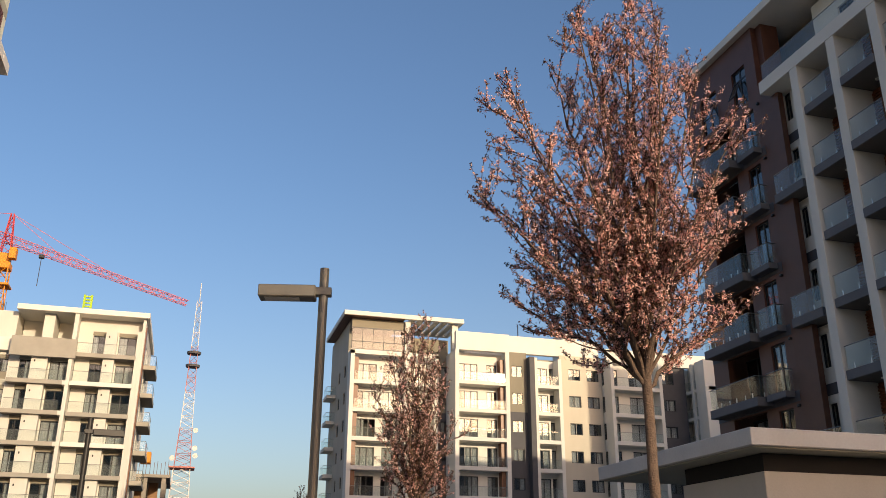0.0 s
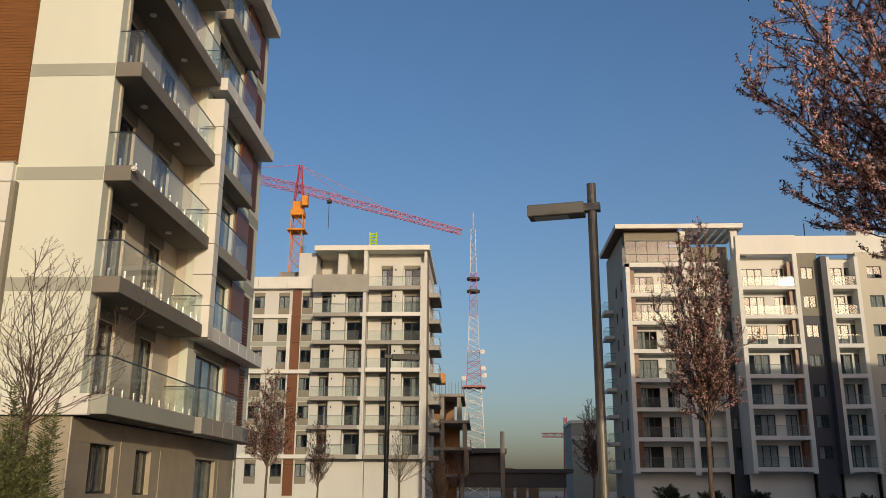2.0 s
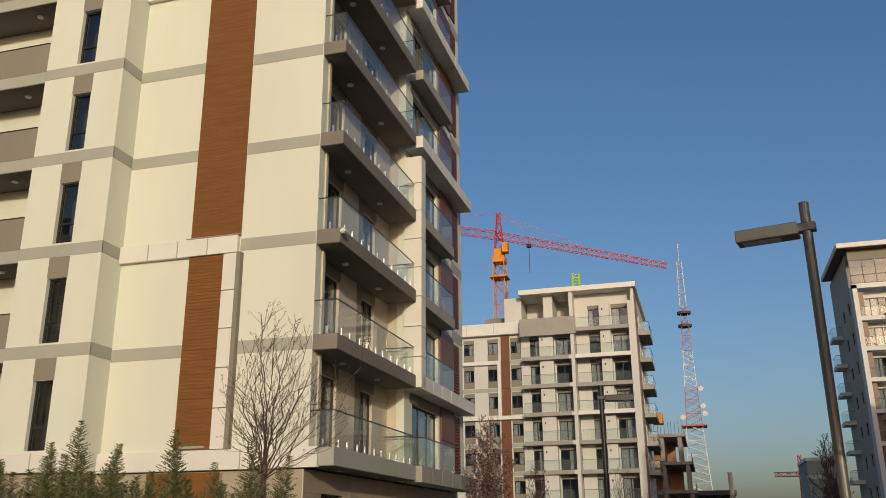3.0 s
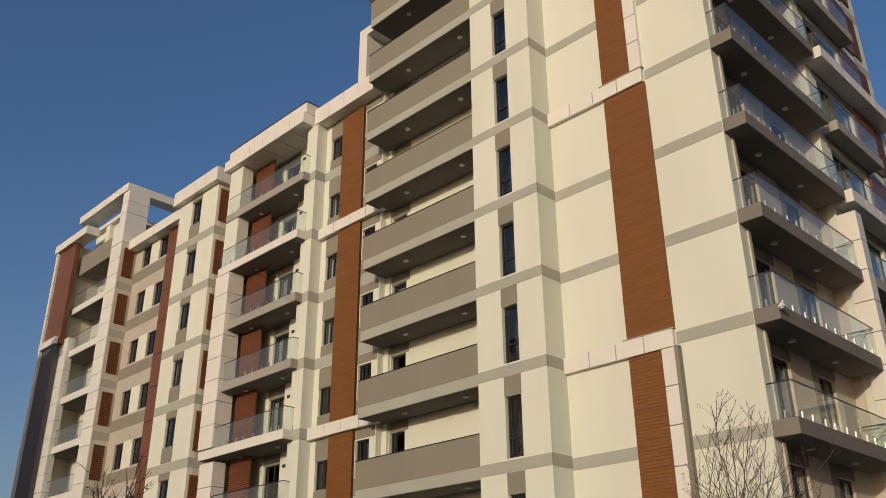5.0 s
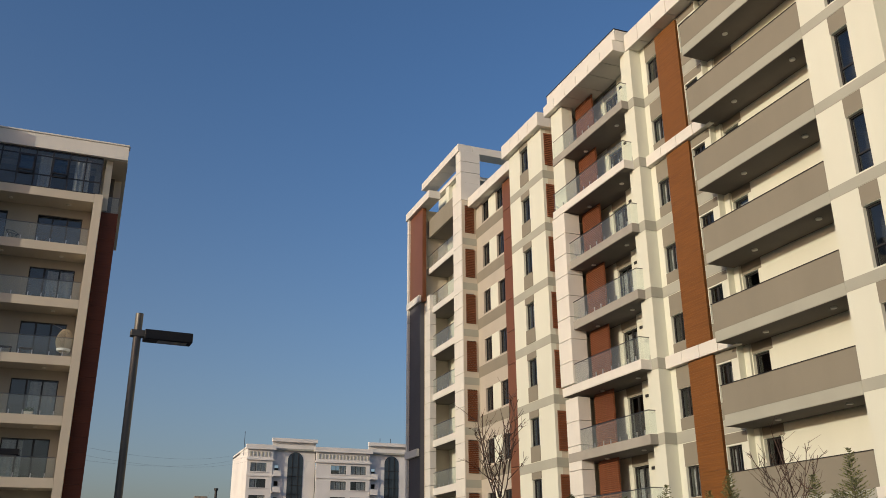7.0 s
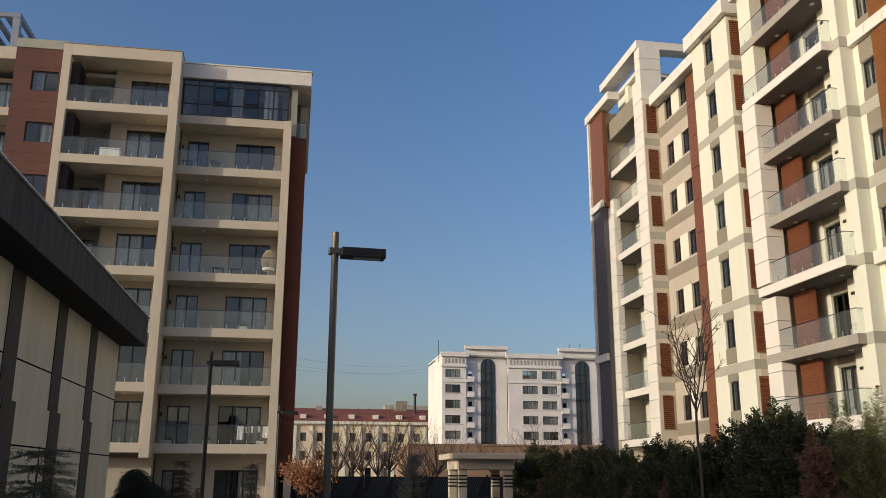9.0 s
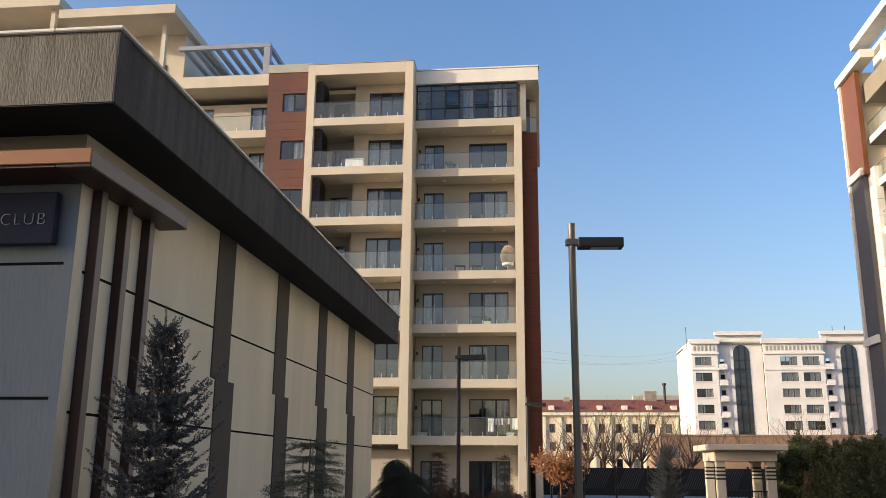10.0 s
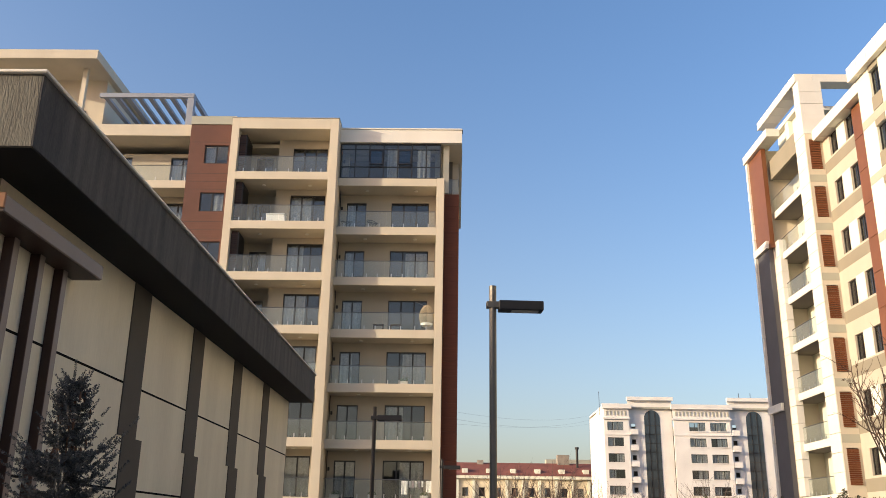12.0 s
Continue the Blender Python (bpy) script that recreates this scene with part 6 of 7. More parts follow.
def conifer(name, label, category, seed, height, width, mat, fronds=420, kind_of="thuja", fine=2, cone=0.85, leader=0.5):
    """Evergreen: a trunk and many fronds. thuja: upright feathery sprays; spruce: tiers of boughs that droop and lift at the tip."""
    rng = random.Random(seed)
    t = thing(name, label, category)
    wood = Branches()
    wood.limb([Vector((0, 0, height * (0.8 if kind_of == "thuja" else 0.94) * k / 6)) for k in range(7)], 0.05 if kind_of == "thuja" else 0.032, 0.004, 8)
    part("trunk", wood.mesh("trunk", BARK), BARK, t)
    verts, faces = [], []

    def leaf(p, d, ln, wd):
        d = d.normalized()
        s = d.cross(Vector((rng.gauss(0, 1), rng.gauss(0, 1), rng.gauss(0, 1)))).normalized() * wd
        n = len(verts)
        verts.extend([p, p + d * ln * 0.45 - s, p + d * ln, p + d * ln * 0.45 + s])
        faces.append((n, n + 1, n + 2, n + 3))

    if kind_of == "thuja":
        # feathery plumes that lean out and up from the trunk, and one tall leader
        plumes = [(Vector((0, 0, height * 0.5)), Vector((rng.gauss(0, 0.08), rng.gauss(0, 0.08), 1.0)), height * leader, 0.42)]
        if fine == 2:
            for k in range(5):
                a, r = k * 1.26 + rng.uniform(-0.3, 0.3), width * rng.uniform(0.2, 0.42)
                plumes.append((Vector((math.cos(a) * r, math.sin(a) * r, height * 0.25)), Vector((math.cos(a) * 0.08, math.sin(a) * 0.08, 1.0)), height * rng.uniform(0.45, 0.66), 0.42))
        for k in range(fronds // 5):
            f = rng.random() ** 1.1 * (0.72 if fine == 2 else 1.0)
            a = k * 2.4 + rng.uniform(-0.4, 0.4)
            w = rng.uniform(0.3, 0.7 if cone > 0.6 else 1.2)
            r = width * 0.5 * (1 - f * cone) * rng.uniform(0.1, 0.75)
            plumes.append((Vector((math.cos(a) * r, math.sin(a) * r, height * (0.02 + 0.7 * f))), Vector((math.cos(a) * w, math.sin(a) * w, 1.0)), rng.uniform(0.5, 0.95) * (1.05 - 0.5 * f), 0.22))
        for base, d, ln, reach in plumes:
            d = d.normalized()
            n = max(8, int(ln / (0.034 if reach > 0.3 else 0.05)))
            for k in range(n):
                g = k / n
                q = base + d * ln * g
                for _ in range(8 if reach > 0.3 else 5):
                    o = Vector((rng.gauss(0, 1), rng.gauss(0, 1), rng.gauss(0, 0.6)))
                    o = (o - d * o.dot(d)).normalized()
                    dr = (d * (0.8 if reach < 0.3 else 0.45) + o * (0.8 if reach < 0.3 else 0.95)).normalized()
                    fan = dr.cross(o + Vector((0, 0, 0.3))).normalized()
                    sub = (reach * (1 - g) ** 0.85 * min(1.0, 0.6 + 2.5 * g) + 0.035) * rng.uniform(0.6, 1.15)
                    m = max(3, int(sub / 0.024)) if fine == 2 else 2
                    for h in range(m):
                        sd = 1 if h % 2 else -1
                        if fine == 2:
                            leaf(q + dr * sub * h / m, dr + fan * sd * rng.uniform(0.3, 0.9) + d * (0.5 if reach < 0.3 else 0.25), rng.uniform(0.035, 0.06), 0.0085)
                        else:
                            leaf(q + dr * sub * h / m, dr + fan * sd * 0.4, sub * 0.6, 0.02)
    else:
        droop = kind_of != "spruce"
        dome = kind_of == "dome"

        def twig(p, d, ln, bristle):
            """A finger of needles standing round a short shoot."""
            d = d.normalized()
            u = d.orthogonal().normalized()
            v = d.cross(u)
            n = max(5, int(ln / (0.0052 if not droop else 0.011)))
            for k in range(n):
                ang = k * 2.4 + rng.uniform(-0.5, 0.5)
                o = u * math.cos(ang) + v * math.sin(ang)
                leaf(p + d * ln * k / n, d * rng.uniform(0.5, 1.0) + o, bristle * rng.uniform(0.75, 1.2) * (1.15 - 0.4 * k / n), 0.0075 if not droop else 0.0062 if not dome else 0.009)

        tiers = int(height / (0.105 if not droop else 0.14 if dome else 0.19))
        for i in range(tiers):
            f = max(0.0, (i + rng.uniform(-0.35, 0.35)) / tiers)
            z = (0.1 if not dome else 0.5) + f * (height - (0.2 if not dome else 0.6))
            if dome:
                reach = width * 0.5 * math.sqrt(max(0.04, 1 - f * f))
            elif droop:
                reach = width * 0.5 * max(0.06, 1 - f) ** 0.9
            else:
                # broad below, a slim spire above a shoulder
                reach = width * 0.5 * ((0.72 + 0.28 * (1 - f)) if f < 0.76 else 0.44 * max(0.12, (1 - f) / 0.24) ** 0.55)
            count = (11 if f < 0.76 else 6) if not droop else 7 if not dome else 9
            for j in range(count):
                a = j * math.tau / count + i * 0.9 + rng.uniform(-0.5, 0.5)
                out = Vector((math.cos(a), math.sin(a), 0))
                side = Vector((-math.sin(a), math.cos(a), 0))
                ln = reach * rng.uniform(0.55, 1.25) * (1.0 if not dome else 0.8 + 0.3 * math.sin(2.3 * a + 1.7 * i))
                lift = rng.uniform(0.15, 0.7) if f < 0.8 else rng.uniform(0.3, 1.0)
                base = Vector((0, 0, z + rng.uniform(-0.06, 0.06)))

                def along(g):
                    if dome:
                        rise = 0.25 * g - 0.75 * g * g
                    elif droop:
                        rise = lift * g - 0.5 * g * g
                    else:
                        rise = -0.22 * math.sin(g * 2.0) + lift * g * g
                    return base + out * ln * g + Vector((0, 0, ln * rise))

                steps = max(4, int(ln / (0.075 if not droop else 0.05)))
                for k in range(steps):
                    g = 0.06 + 0.94 * k / steps
                    q, ahead = along(g), (along(min(1.0, g + 0.1)) - along(g - 0.1)).normalized()
                    size = (0.145 if not droop else 0.3) * (1.2 - 0.65 * g) * rng.uniform(0.7, 1.2)
                    for sg in (-1, 1):
                        hang = rng.gauss(-0.05, 0.2) if not droop else rng.gauss(-0.45 if not dome else -0.9, 0.2)
                        twig(q, ahead * 0.9 + side * sg * rng.uniform(0.5, 1.0) + Vector((0, 0, hang)), size, 0.024 if not droop else 0.03)
                    if not droop:
                        twig(q, ahead, 0.08, 0.026)
                twig(along(1.0), along(1.0) - along(0.9), 0.14 if not droop else 0.09, 0.026)
        if not droop:
            twig(Vector((0, 0, height * 0.93)), Vector((0.05, 0.02, 1)), height * 0.09, 0.024)
            for k in range(22):
                a, zc = rng.uniform(0, math.tau), height * rng.uniform(0.72, 0.92)
                r = rng.uniform(0.05, 0.22) * (1.25 - zc / height) * 2.6
                bm = bmesh.new()
                c = Vector((math.cos(a) * r, math.sin(a) * r, zc))
                bar(bm, c, c - Vector((0, 0, 0.05)), 0.006, 6, 0.016)
                bar(bm, c - Vector((0, 0, 0.05)), c - Vector((0, 0, 0.11)), 0.016, 6, 0.006)
                part("cone", bm, CONEBROWN, t)
    me = bpy.data.meshes.new("foliage")
    me.from_pydata([tuple(v) for v in verts], [], faces)
    me.materials.append(mat)
    part("foliage", me, mat, t)
    return t


# hedge of thujas along the long building
thujas = [conifer("thuja", "green thuja in the hedge along the long building", "thuja", 40 + i, 3.1, 1.55 if i < 3 else 2.2, THUJA if i < 3 else THUJASHADE, 800 if i < 3 else 620, fine=2 if i < 3 else 1, cone=0.8 if i < 3 else 0.5, leader=0.47 if i < 3 else 0.4) for i in range(6)]
rng = random.Random(5)
spots = []
used = set()
x = -6.8
while x > -50:
    spots.append((x, 12.9 + rng.uniform(-0.5, 0.5)))
    x -= rng.uniform(0.42, 0.8)
for i, (px, py) in enumerate(spots):
    s = rng.uniform(0.74, 1.08) * 1.16 if px < -13 else rng.uniform(0.82, 1.06) * 1.1
    m = pose(px, py, ground_z(px, py), 0, 0, rng.uniform(0, 360)) @ Matrix.Diagonal((s * 1.0, s * 1.0, s, 1))
    first = i % 3 if px > -19 else 3 + i % 3
    if first not in used:
        used.add(first)
        thujas[first].matrix_basis = m
        thujas[first]["group"] = "thuja hedge"
    else:
        copy_thing(thujas[first], m)
rusty = conifer("thuja", "dried rust-brown thuja among the green ones", "thuja", 61, 2.9, 1.5, DRYBROWN, 420, fine=1)
rusty.matrix_basis = pose(-18.6, 11.6, -0.1)
for px, py, s in ((-27.5, 11.8, 0.7), (-43.0, 12.0, 0.75), (-30.5, 11.7, 0.62)):
    copy_thing(rusty, pose(px, py, ground_z(px, py), 0, 0, px * 40) @ Matrix.Diagonal((s, s, s, 1)))

# low evergreens before the white block
rng = random.Random(8)
for k in range(16):
    px, py = 4.5 + 1.5 * k + rng.uniform(-0.6, 0.6), 47.0 + rng.uniform(0, 4)
    w = rng.uniform(0.8, 1.3)
    copy_thing(thujas[3 + k % 3], pose(px, py, 0, 0, 0, 67 * k) @ Matrix.Diagonal((w, w, rng.uniform(0.3, 0.62), 1)))


spruce = conifer("spruce", "blue spruce beside the club wall", "spruce", 71, 3.25, 1.25, SPRUCE, kind_of="spruce")
spruce.matrix_basis = pose(-9.3, -4.02, 0, 1.6)
cedar = conifer("cedar", "young drooping cedar beside the club wall", "cedar", 72, 2.1, 1.9, CEDAR, kind_of="cedar")
cedar.matrix_basis = pose(-12.35, -3.2, 0) @ Matrix.Diagonal((1.35, 1.35, 1.0, 1))
weeping = conifer("weeping_shrub", "dark evergreen shrub with drooping boughs beside the club wall", "shrub", 77, 2.25, 2.2, DARKEVERGREEN, kind_of="dome")
weeping.matrix_basis = pose(-22.3, -3.6, -0.3)
second_weeping = copy_thing(weeping, pose(-23.1, -3.4, -0.3, 0, 0, 130) @ Matrix.Diagonal((1, 1, 0.86, 1)))
dark_spruce = copy_thing(spruce, pose(-44.5, 5.9, -0.65, 0, 0, 50) @ Matrix.Diagonal((1.3, 1.3, 1.05, 1)))
shrub = conifer("shrub", "bare reddish shrub in the planting bed", "shrub", 75, 1.6, 1.7, SHRUB, 420)
shrub.matrix_basis = pose(-24.5, -2.4, -0.3)
maple = conifer("bare_shrub", "purple-brown spreading shrub by the apartment block", "shrub", 78, 2.5, 1.3, SHRUB, kind_of="cedar")
maple.matrix_basis = pose(-27.0, -3.1, -0.35)
slim = conifer("slim_shrub", "slender grey-green shrub by the apartment block", "shrub", 79, 2.6, 0.75, PALESHRUB, kind_of="cedar")
slim.matrix_basis = pose(-30.0, -1.25, -0.4)
for px, py, s in ((-29.0, -2.0, 0.8), (-31.5, -1.6, 0.9), (-35.0, -1.2, 0.95), (-38.5, -1.6, 1.0), (-40.0, 1.2, 0.9)):
    copy_thing(shrub, pose(px, py, ground_z(px, py), 0, 0, px * 31) @ Matrix.Diagonal((s, s, s, 1)))


def round_crown_tree(name, label, seed, height, width, mat, group=""):
    rng2 = random.Random(seed)
    t = thing(name, label, "tree", group=group)
    w = Branches()
    w.limb([Vector((0, 0, height * 0.55 * k / 4)) for k in range(5)], 0.08, 0.05, 9)
    cl = []
    for i in range(26):
        a = rng2.uniform(0, math.tau)
        d = Vector((math.cos(a) * rng2.uniform(0.3, 1.3), math.sin(a) * rng2.uniform(0.3, 1.3), rng2.uniform(0.3, 1.1)))
        pts = grow(rng2, Vector((0, 0, height * 0.5)), d, width * rng2.uniform(0.35, 0.62), 5, 0.12, 0.03)
        w.limb(pts, 0.025, 0.006, 5)
        for p in pts[1:]:
            cl += [p + Vector((rng2.gauss(0, 1), rng2.gauss(0, 1), rng2.gauss(0, 0.8))) * width * 0.11 for _ in range(9)]
    part("trunk", w.mesh("trunk", BARK), BARK, t)
    part("crown", crown_mesh("crown", cl, mat, rng2, 4, 0.06, 0.6), mat, t)
    return t


oak = round_crown_tree("small_tree", "small round tree with withered rust-coloured leaves", 81, 3.6, 2.6, RUST)
oak.matrix_basis = pose(-46.5, 0.9, -0.65)


# ---- gate lodge, fence and far buildings to the west ----
def build_gate_lodge():
    b = thing("gate_lodge", "small white gate shelter with a flat roof on striped pillars", "gate shelter", pose(0, -0.2, 0))
    z0 = -0.65
    part("roof", soft(boxes((-47.2, -43.0, 7.85, 11.45, 2.44, 2.72)), 0.02), BEIGE, b)
    part("beam", soft(boxes((-46.95, -43.55, 8.25, 11.05, 1.95, 2.44)), 0.015), BEIGE, b)
    for px in (-46.7, -43.9):
        for py in (8.5, 10.78):
            p = part("pillar", soft(boxes((px - 0.2, px + 0.2, py - 0.2, py + 0.2, z0, 1.95)), 0.015), BEIGE, b)
            for k in range(4):
                part("groove", boxes((px - 0.21, px + 0.21, py - 0.21, py + 0.21, 1.1 + 0.17 * k, 1.18 + 0.17 * k)), FRAME, p)
    g = part("gate", boxes((-43.95, -43.85, 8.7, 10.58, 0.55, 0.62), (-43.95, -43.85, 8.7, 10.58, -0.5, -0.43)), BLACK, b, "black barred gate")
    for k in range(12):
        part("bar", shared(("bar",), lambda: boxes((-0.012, 0.012, -0.012, 0.012, 0, 1.05)), BLACK), BLACK, g, at=pose(-43.9, 8.8 + 0.15 * k, -0.46))


build_gate_lodge()


def build_fence():
    b = thing("fence", "black metal panel fence with slanted slats along the boundary", "fence")
    x0 = -69.0

    def slat():
        bm = boxes((0.021, 0.045, 0, 0.07, 0, 1.42))
        for v in bm.verts:
            v.co.y += v.co.z * 0.45
        return bm

    for k in range(14):
        y = -9.0 + 2.4 * k
        part("post", boxes((x0 - 0.07, x0 + 0.07, y - 0.07, y + 0.07, -0.65, 1.75)), BLACK, b)
        f = part("panel", boxes((x0 - 0.02, x0 + 0.02, y + 0.08, y + 2.32, -0.4, 1.6)), BLACK, b)
        for s in range(9):
            part("slat", shared(("slat",), slat, DARKGREY), DARKGREY, f, at=pose(x0, y + 0.1 + 0.165 * s, 0.1))


build_fence()


def build_white_tower():
    b = thing("apartment_building", "white seven-storey building with tall arched dark glass bays", "apartment building", pose(-150, -1.4, 0) @ pose(0, 0, 0, 0, 0, 90))
    X = I4
    zs = [5.15, 7.75, 10.35, 12.95, 15.55, 18.15]
    part("inner_wall", boxes((27.0, 75.0, 2.0, 16.0, 0, 19.0)), ROOM, b)
    cols = [(26.75, 29.4), (40.4, 43.1), (43.9, 46.6), (58.4, 61.4), (62.4, 65.4)]
    for u0, u1, top in ((26.2, 30.4, 22.4), (37.8, 47.3, 22.4), (56.4, 66.4, 22.4)):
        ws = [(c0, c1) for c0, c1 in cols if u0 < c0 < u1]
        holes = [(c0, c1, z, z + 1.4) for c0, c1 in ws for z in zs]
        wall(b, X, TOWERWHITE, u0, u1, 4.2, top, holes)
        for h in holes:
            window_unit(b, X, *h, 0.12, 3, 1.0)
            part("sill", boxes((h[0] - 0.15, h[1] + 0.15, -0.12, 0.0, h[2] - 0.14, h[2] - 0.02)), TOWERWHITE, b)
        for row in ((u0 - 0.4, u1 + 0.4, -0.5, 0.0, 21.7, 22.5), (u0 - 0.2, u1 + 0.2, -0.3, 0.0, 19.95, 20.25)):
            part("cornice", soft(boxes(row)), TOWERWHITE, b)
        part("cornice", boxes((u0 - 0.1, u1 + 0.1, -0.15, 0.0, 17.35, 17.6)), TOWERWHITE, b)
        n = int((u1 - u0) / 0.62)
        for k in range(n):
            part("dentil", shared(("dentil",), lambda: boxes((0, 0.22, -0.08, 0, 0, 0.75)), BAND), BAND, b, at=pose(u0 + 0.4 + 0.62 * k, 0, 20.6))
    for u0, u1, c in ((30.4, 37.8, 34.4), (47.3, 56.4, 51.5)):
        wall(b, X, TOWERWHITE, u0, u1, 4.2, 23.2, [(c - 1.3, c + 1.3, 0, 20.3), *[(u0 + 0.5, u0 + 1.2, z + 0.4, z + 1.2) for z in zs]], y=0.8)
        part("cornice", soft(boxes((u0 - 0.2, u1 + 0.2, 0.2, 0.8, 23.2, 23.8)), 0.02), TOWERWHITE, b)
        part("side_wall", boxes((u0, u0 + 0.3, 0.3, 0.8, 4.2, 22.4)), TOWERWHITE, b)
        bm = bmesh.new()
        rim = [bm.verts.new((c + 1.3 * math.cos(a), 0.75, 20.3 + 1.3 * math.sin(a))) for a in [math.pi * k / 14 for k in range(15)]]
        low = [bm.verts.new((c - 1.3, 0.75, 4.0)), bm.verts.new((c + 1.3, 0.75, 4.0))]
        bm.faces.new([*low, *rim])
        g = part("arched_window", bm, DARKGLASS, b, "tall arched dark glass bay")
        part("mullion", boxes(*[(c - 1.3, c + 1.3, 0.68, 0.745, 4.5 + 1.45 * k, 4.6 + 1.45 * k) for k in range(11)], (c - 0.55, c - 0.45, 0.66, 0.745, 4.0, 21.4), (c + 0.45, c + 0.55, 0.66, 0.745, 4.0, 21.4)), FRAME, g)
        for z in zs:
            part("balcony", boxes((u0 + 0.1, u0 + 1.4, -0.3, 0.8, z - 0.7, z - 0.4), (u0 + 0.1, u0 + 1.4, -0.3, -0.2, z - 0.4, z + 0.2)), TOWERWHITE, b)
    # brown ground storeys
    holes = [(21.0 + 4.4 * k, 22.6 + 4.4 * k, 3.2, 5.0) for k in range(10)]
    wall(b, X, PODIUM, 19.7, 70.0, -0.7, 6.45, holes, y=-6.0)
    for h in holes:
        window_unit(b, pose(0, -6.0, 0), *h, 0.12, 2, 0.6)
    part("cornice", boxes((19.6, 70.0, -6.15, -5.6, 6.46, 6.75)), PODIUM, b)
    part("podium", boxes((19.75, 69.9, -4.5, -0.05, -0.7, 6.4)), ROOM, b)
    part("podium", boxes((19.72, 70.0, -4.45, 2.0, 6.401, 6.45)), PODIUM, b)
    part("side_wall", boxes((19.7, 20.0, -5.69, 12.0, -0.7, 6.4)), PODIUM, b)
    part("side_wall", boxes((26.2, 26.5, 0.3, 16.0, 4.2, 22.4)), TOWERWHITE, b)
    part("roof", boxes((26.2, 66.4, 0.3, 16.0, 21.8, 22.1)), BAND, b)
    for u in (26.0, 50.0, 52.0):
        bm = bmesh.new()
        bar(bm, (u, 3, 21), (u, 3, 25), 0.05, 4)
        part("aerial", bm, BLACK, b)
    bm = bmesh.new()
    bar(bm, (28.6, 1.0, 21.5), (28.6, 0.9, 22.7), 0.5, 14, 0.45)
    part("satellite_dish", bm, SLABG, b)


PODIUM = material("brown_podium_render", (0.30, 0.195, 0.125), 0.85, vary=0.12, fine=12, coarse=0.4, bump=0.1, streak=3)
TOWERWHITE = material("tower_paint", (0.78, 0.765, 0.73), 0.8, vary=0.08, fine=10, coarse=0.3, bump=0.03)
DARKGLASS = material("dark_tower_glass", (0.03, 0.045, 0.06), 0.08, vary=0.1, bump=0.0, spec=0.8)
build_white_tower()


def build_old_house():
    b = thing("old_house", "long old yellow building with pilasters and a red roof", "house", pose(-172, 0, 0) @ pose(0, 0, 0, 0, 0, 90))
    X = I4
    us = [-8 + 3.1 * k for k in range(14)]
    holes = [(u, u + 1.1, z, z + h) for u in us for z, h in ((1.2, 2.0), (4.6, 1.6), (8.0, 1.6))]
    wall(b, X, YELLOWISH, -12, 36, -1.0, 11.2, holes)
    for h in holes:
        window_unit(b, X, *h, 0.12, 2, 0.3)
    for k, u in enumerate(us):
        part("pilaster", shared(("old_pilaster",), lambda: boxes((0, 0.5, -0.3, 0, 0, 11.0)), CREAM), CREAM, b, at=pose(u - 1.2, 0, 0))
    part("cornice", soft(boxes((-12.3, 36.3, -0.7, 0, 11.2, 11.8)), 0.03), CREAM, b)
    part("inner_wall", boxes((-11.5, 35.5, 1.2, 12.0, -1, 11.0)), ROOM, b)
    bm = bmesh.new()
    v = [bm.verts.new(p) for p in ((-12.5, -0.8, 11.8), (36.5, -0.8, 11.8), (36.5, 6.0, 14.6), (-12.5, 6.0, 14.6), (-12.5, 13, 11.8), (36.5, 13, 11.8))]
    bm.faces.new((v[0], v[1], v[2], v[3]))
    bm.faces.new((v[3], v[2], v[5], v[4]))
    bm.faces.new((v[0], v[3], v[4]))
    bm.faces.new((v[1], v[5], v[2]))
    part("roof", bm, ROOFRED, b)
    for k in range(9):
        part("dormer", soft(boxes((-8 + 4.6 * k, -6.9 + 4.6 * k, 0.4, 3.2, 12.1, 13.1)), 0.03), CREAM, b)
    part("chimney", boxes((4.2, 5.4, 5.0, 6.4, 13.5, 15.0)), ROUGHCONC, b)
    part("chimney", boxes((19.9, 22.2, 5.2, 7.0, 13.5, 16.2)), ROUGHCONC, b)
    part("roof_shed", soft(boxes((18.5, 36.0, 13.5, 16.0, 11.0, 16.0)), 0.05), BAND, b)
    bm = bmesh.new()
    bar(bm, (23.6, 4, 13), (23.6, 4, 17.2), 0.25, 10)
    bar(bm, (23.6, 4, 17.2), (23.6, 4, 17.6), 0.4, 10)
    part("stove_pipe", bm, BLACK, b)


build_old_house()

far_tree = upright_tree("bare_tree", "tall leafless tree before the old yellow building", "tree", 91, 2.6, 11.0, 1.5, (0, 0), 13, 11, 6, 0.2, 0.0, 0.0, group="bare trees by the road")
far_tree.matrix_basis = pose(-110, 7.2, -0.6)
for px, py, s in ((-108, 3.4, 0.75), (-112, 10.5, 0.85), (-109, 13.6, 0.8), (-111, 20.0, 0.72), (-107, 1.0, 0.7), (-112, 17.0, 0.65), (-118, 26.5, 0.8), (-112, 31.0, 0.95), (-108, 34.5, 0.8), (-114, 5.6, 1.05), (-116, 8.8, 0.95), (-113, 12.0, 1.1), (-117, 15.2, 1.0), (-115, 18.4, 0.9)):
    copy_thing(far_tree, pose(px, py, -0.6, 0, 0, px * 17 + py * 40) @ Matrix.Diagonal((s, s, s, 1)))


